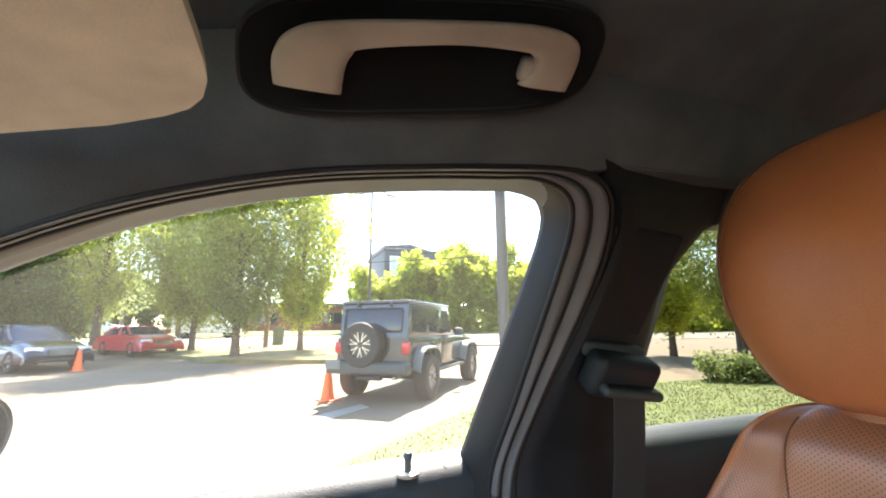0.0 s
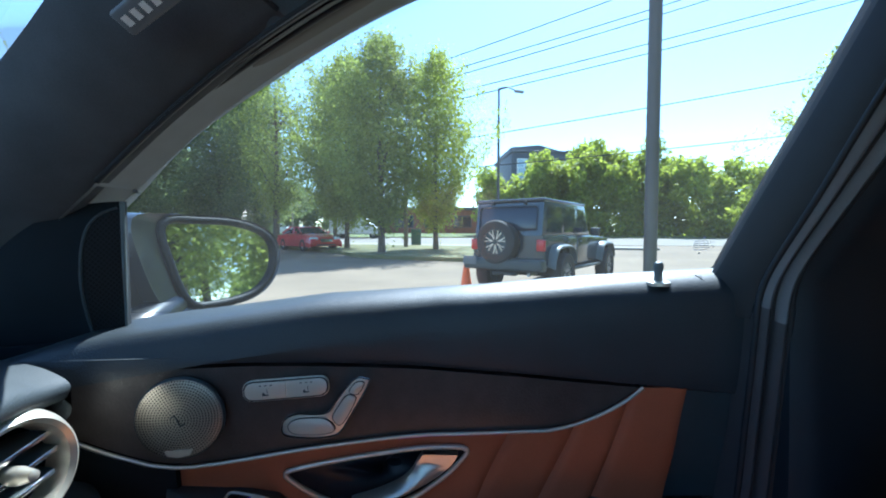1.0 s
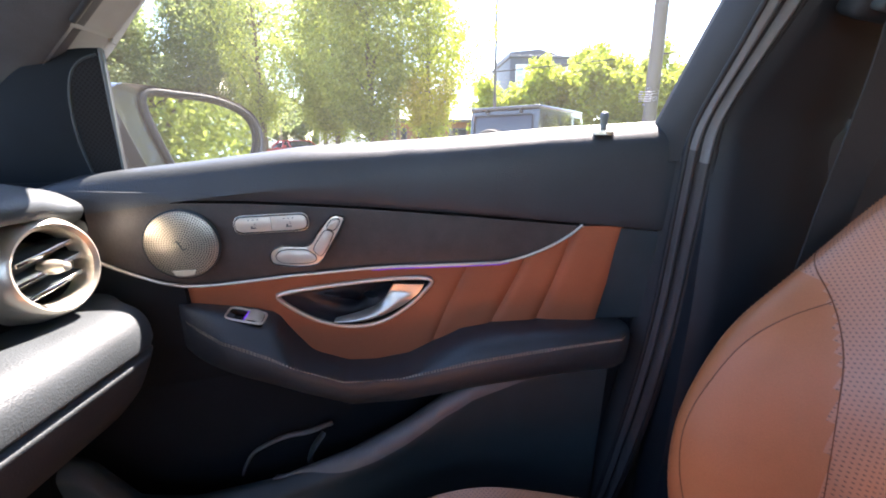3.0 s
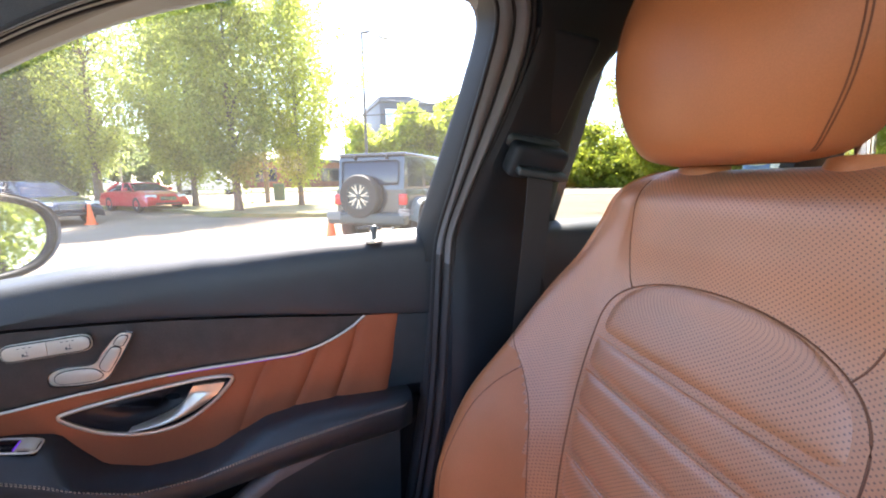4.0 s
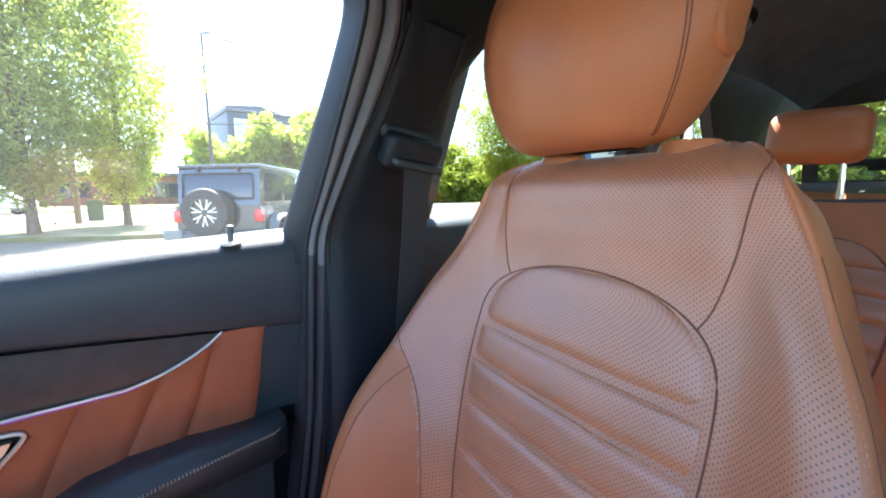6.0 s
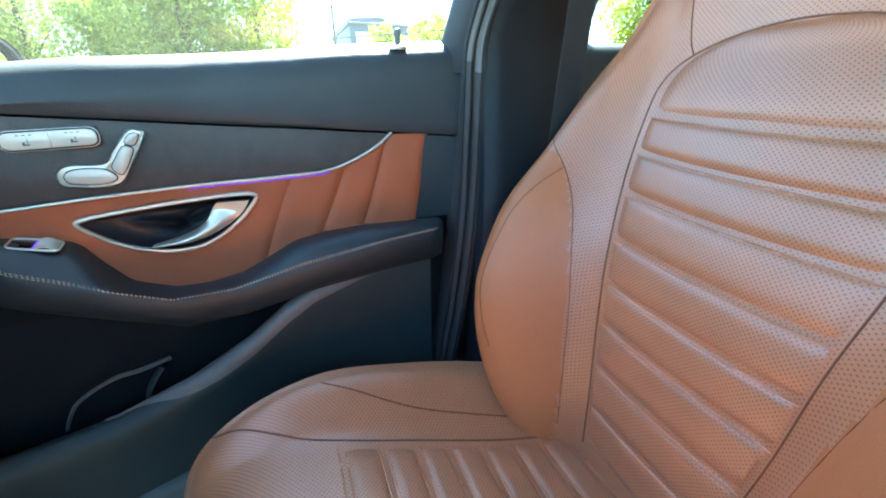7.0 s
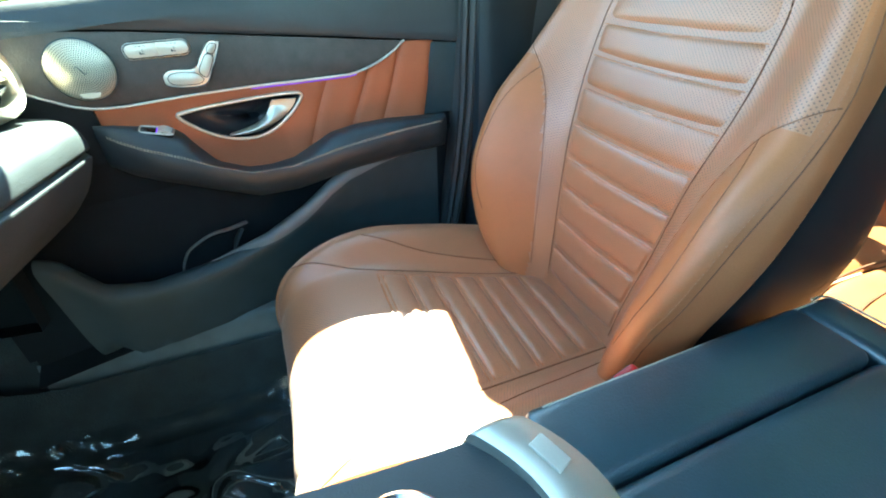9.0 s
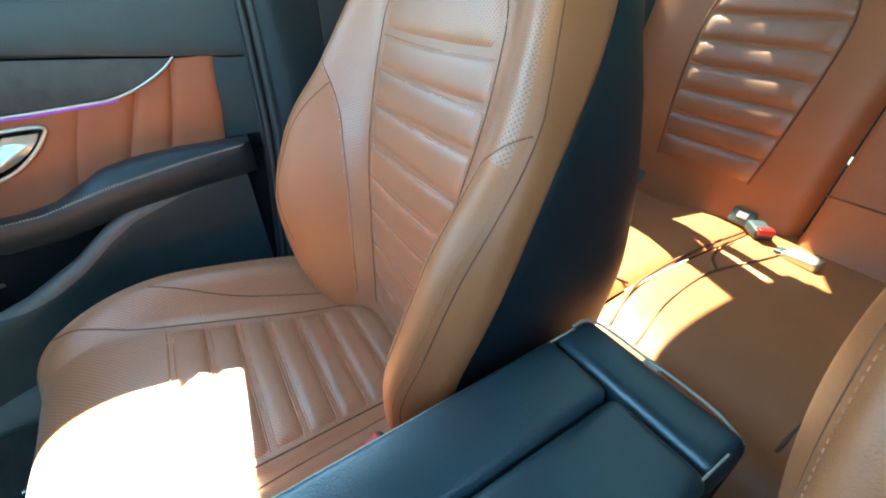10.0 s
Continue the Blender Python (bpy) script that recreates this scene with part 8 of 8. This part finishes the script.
# trees over the car's tail and towards the sign
BIG = spray_crown(21, 2.2, 9.0, 3.3, 260, 110, 0.066, M_LEAF_G, lift=1.2, gaps=0.2)
for x, y, sc, rz, lab in ((7.0, 0.42, 1.0, 0, "old tree with twin trunks behind the car"), (14.5, 10.8, 0.85, 80, "leafy tree beside the sign"), (12.5, 3.0, 1.0, 150, "leafy tree behind the car"), (20.0, 9.0, 1.1, 210, "leafy tree beyond the sign"), (15.0, -4.0, 1.2, 40, "leafy tree behind the car"), (24.0, 1.0, 1.3, 100, "leafy tree behind the car"), (8.5, -7.5, 1.1, 170, "leafy tree behind the car")):
    t = thing("tree", lab, "tree", "trees behind the car")
    put("trunk", trunk_mesh(31 + int(x), 7.0, 0.20, 14, 2.6), t, "grey-brown trunk and limbs")
    if rz == 0:
        put("second_trunk", tube("second_trunk", curve([(-0.1, -0.42, -0.1), (-0.1, -0.44, 2.5), (-0.2, -0.7, 6.0)], 10), lambda s: 0.19 * (1 - 0.6 * s), M_BARK, sides=12), t, "second trunk")
    put("crown", BIG, t, "leafy crown")
    t.matrix_basis = pose(x, y, 0.05, 0, 0, rz) @ Matrix.Diagonal((sc, sc, sc, 1))


def far_woods(name, seed, spans, leaf, material, label):
    rng = random.Random(seed)

    def shape(r):
        x0, x1, y0, h = spans[r.randrange(len(spans))]
        x = r.uniform(x0, x1)
        f = r.random()
        bump = 0.88 + 0.07 * math.sin(x * 0.9 + seed) + 0.05 * math.sin(x * 2.3)
        return (x, y0 + r.uniform(-2.5, 2.5) + 2.0 * f, rise(y0) + h * bump * f ** 0.8 - 0.8), r.uniform(0.8, 1.5)

    me = crown_mesh(name, seed, 760, 95, 0, leaf, material, shape)
    return tagged(put(name, me), label, "woods", kind="stuff")


far_woods("far_woods", 41, [(5, 13, 47, 8.4), (11, 18, 47, 10.2), (15, 26.5, 46, 12.0), (15, 26.5, 48, 12.4), (25, 36, 44, 9.4), (34, 60, 42, 7.2)], 0.30, M_LEAF_Y, "green woods beyond the street")
far_woods("far_thicket", 43, [(34, 75, 40, 5.5), (60, 120, 30, 7.0), (28, 50, 41, 5.0)], 0.30, M_LEAF_Y, "bright green thicket beyond the street")
far_woods("left_woods", 47, [(-90, -30, 55, 10.0), (-40, -15, 60, 8.0), (-140, -60, 40, 10.0)], 0.34, M_LEAF_D, "dark woods far beyond the parked cars")
far_woods("rear_woods", 53, [(30, 60, -14, 9.0), (30, 70, 6, 8.0), (40, 80, -30, 9.0)], 0.34, M_LEAF_G, "woods far behind the car")


# ---- buildings ----
def window_unit(parent, m, w, h, cols, rows_, frame_mat, glass):
    win = put("window", rbox("window", (w + 0.2, 0.12, h + 0.2), 0.02, frame_mat), parent, "window frame", m=m)
    for i in range(cols):
        for j in range(rows_):
            put("pane", rbox("pane", (w / cols - 0.12, 0.04, h / rows_ - 0.12), 0, glass), win, m=pose(-w / 2 + (i + 0.5) * w / cols, -0.06, -h / 2 + (j + 0.5) * h / rows_))
    return win


hall = thing("modern_building", "dark slate-clad building with tall pale windows beyond the woods", "building")
put("wall", rbox("wall", (10.4, 12, 12.0), 0.05, M_SLATE), hall, m=pose(5.2, 6, 6.0))
put("roof", rbox("roof", (10.7, 12.3, 0.35), 0.05, M_SLATE), hall, m=pose(5.2, 6, 12.1))
put("gable_wing", plate("gable_wing", [(0, 0), (8.5, 0), (8.5, 12.2), (4.2, 13.3), (0, 12.9)], 10, M_SLATE), hall, m=axes((0.2, 11.0, 0), (1, 0, 0), (0, 0, 1)))
sky_glass = mat("pale_window_glass", (0.45, 0.55, 0.66), 0.08, vary=0.1)
window_unit(hall, pose(1.9, -0.02, 9.2), 2.0, 3.6, 2, 3, M_WHITE, sky_glass)
window_unit(hall, pose(6.3, -0.02, 9.7), 1.1, 2.0, 1, 2, M_WHITE, sky_glass)
window_unit(hall, pose(7.9, -0.02, 9.7), 1.1, 2.0, 1, 2, M_WHITE, sky_glass)
put("chimney", rbox("chimney", (1.5, 1.6, 2.6), 0.03, M_BRICK), hall, "brick chimney", m=pose(10.0, 3, 11.6))
hall.matrix_basis = pose(10.3, 60, rise(60) - 0.2, 0, 0, 4)
shop = thing("brick_building", "low red-brick building across the street", "building")
put("wall", rbox("wall", (17, 12, 3.4), 0.05, M_BRICK), shop, m=pose(0, 6, 1.7))
put("roof", rbox("roof", (18, 13, 0.4), 0.05, M_SLATE), shop, m=pose(0, 6, 3.5))
for k in range(4):
    window_unit(shop, pose(-6.2 + 4.1 * k, -0.02, 1.7), 2.4, 1.5, 2, 1, M_SLATE, M_CARGLASS)
shop.matrix_basis = pose(-3.0, 58, rise(58), 0, 0, 0)
for k, (x, y) in enumerate(((-30.0, 47.0), (-24.0, 47.5), (-18.5, 47.0))):
    saloon("far_car", pose(x, y, rise(y) + 0.1, 0, 0, -90 + 6 * k), M_WHITE if k != 1 else M_SEAL, "pale car parked far across the street")

# ---- sign and hedge on the lawn ----
sign = thing("monument_sign", "pale grey and blue upright sign on the lawn", "sign")
put("slab", rbox("slab", (1.15, 0.45, 2.9), 0.02, M_WHITE), sign, "pale grey slab", m=pose(0.35, 0, 1.45))
put("blue_side", rbox("blue_side", (0.55, 0.42, 2.75), 0.02, mat("blue_sign_panel", (0.10, 0.2, 0.42), 0.4)), sign, "blue panel", m=pose(-0.5, 0, 1.40))
for k in range(4):
    put("letter_bar", rbox("letter_bar", (0.34, 0.03, 0.18), 0.01, M_WHITE), sign, m=pose(-0.5, -0.22, 0.6 + 0.55 * k))
for k in range(16):
    put("louvre", rbox("louvre", (0.55, 0.03, 0.05), 0.008, M_SEAL), sign, m=pose(0.55, -0.235, 0.5 + 0.14 * k))
sign.matrix_basis = pose(11.9, 7.6, 0.05, 0, 0, -50)


def clump(c, r):
    return lambda g_: ((c[0] + g_.uniform(-r[0], r[0]), c[1] + g_.uniform(-r[1], r[1]), g_.uniform(0.1, r[2])), 0.25)


for x, y in ((9.9, 7.6), (13.6, 8.1)):
    h = thing("hedge", "low dark clipped hedge on the lawn", "hedge", "hedges")
    put("foliage", crown_mesh("foliage", int(x), 60, 60, 0, 0.05, M_LEAF_D, clump((0, 0), (0.75, 0.45, 0.55))), h)
    put("stems", tube("stems", [(0, 0, -0.05), (0.05, 0, 0.3)], 0.03, M_BARK), h)
    h.matrix_basis = pose(x, y, 0.05, 0, 0, -35)
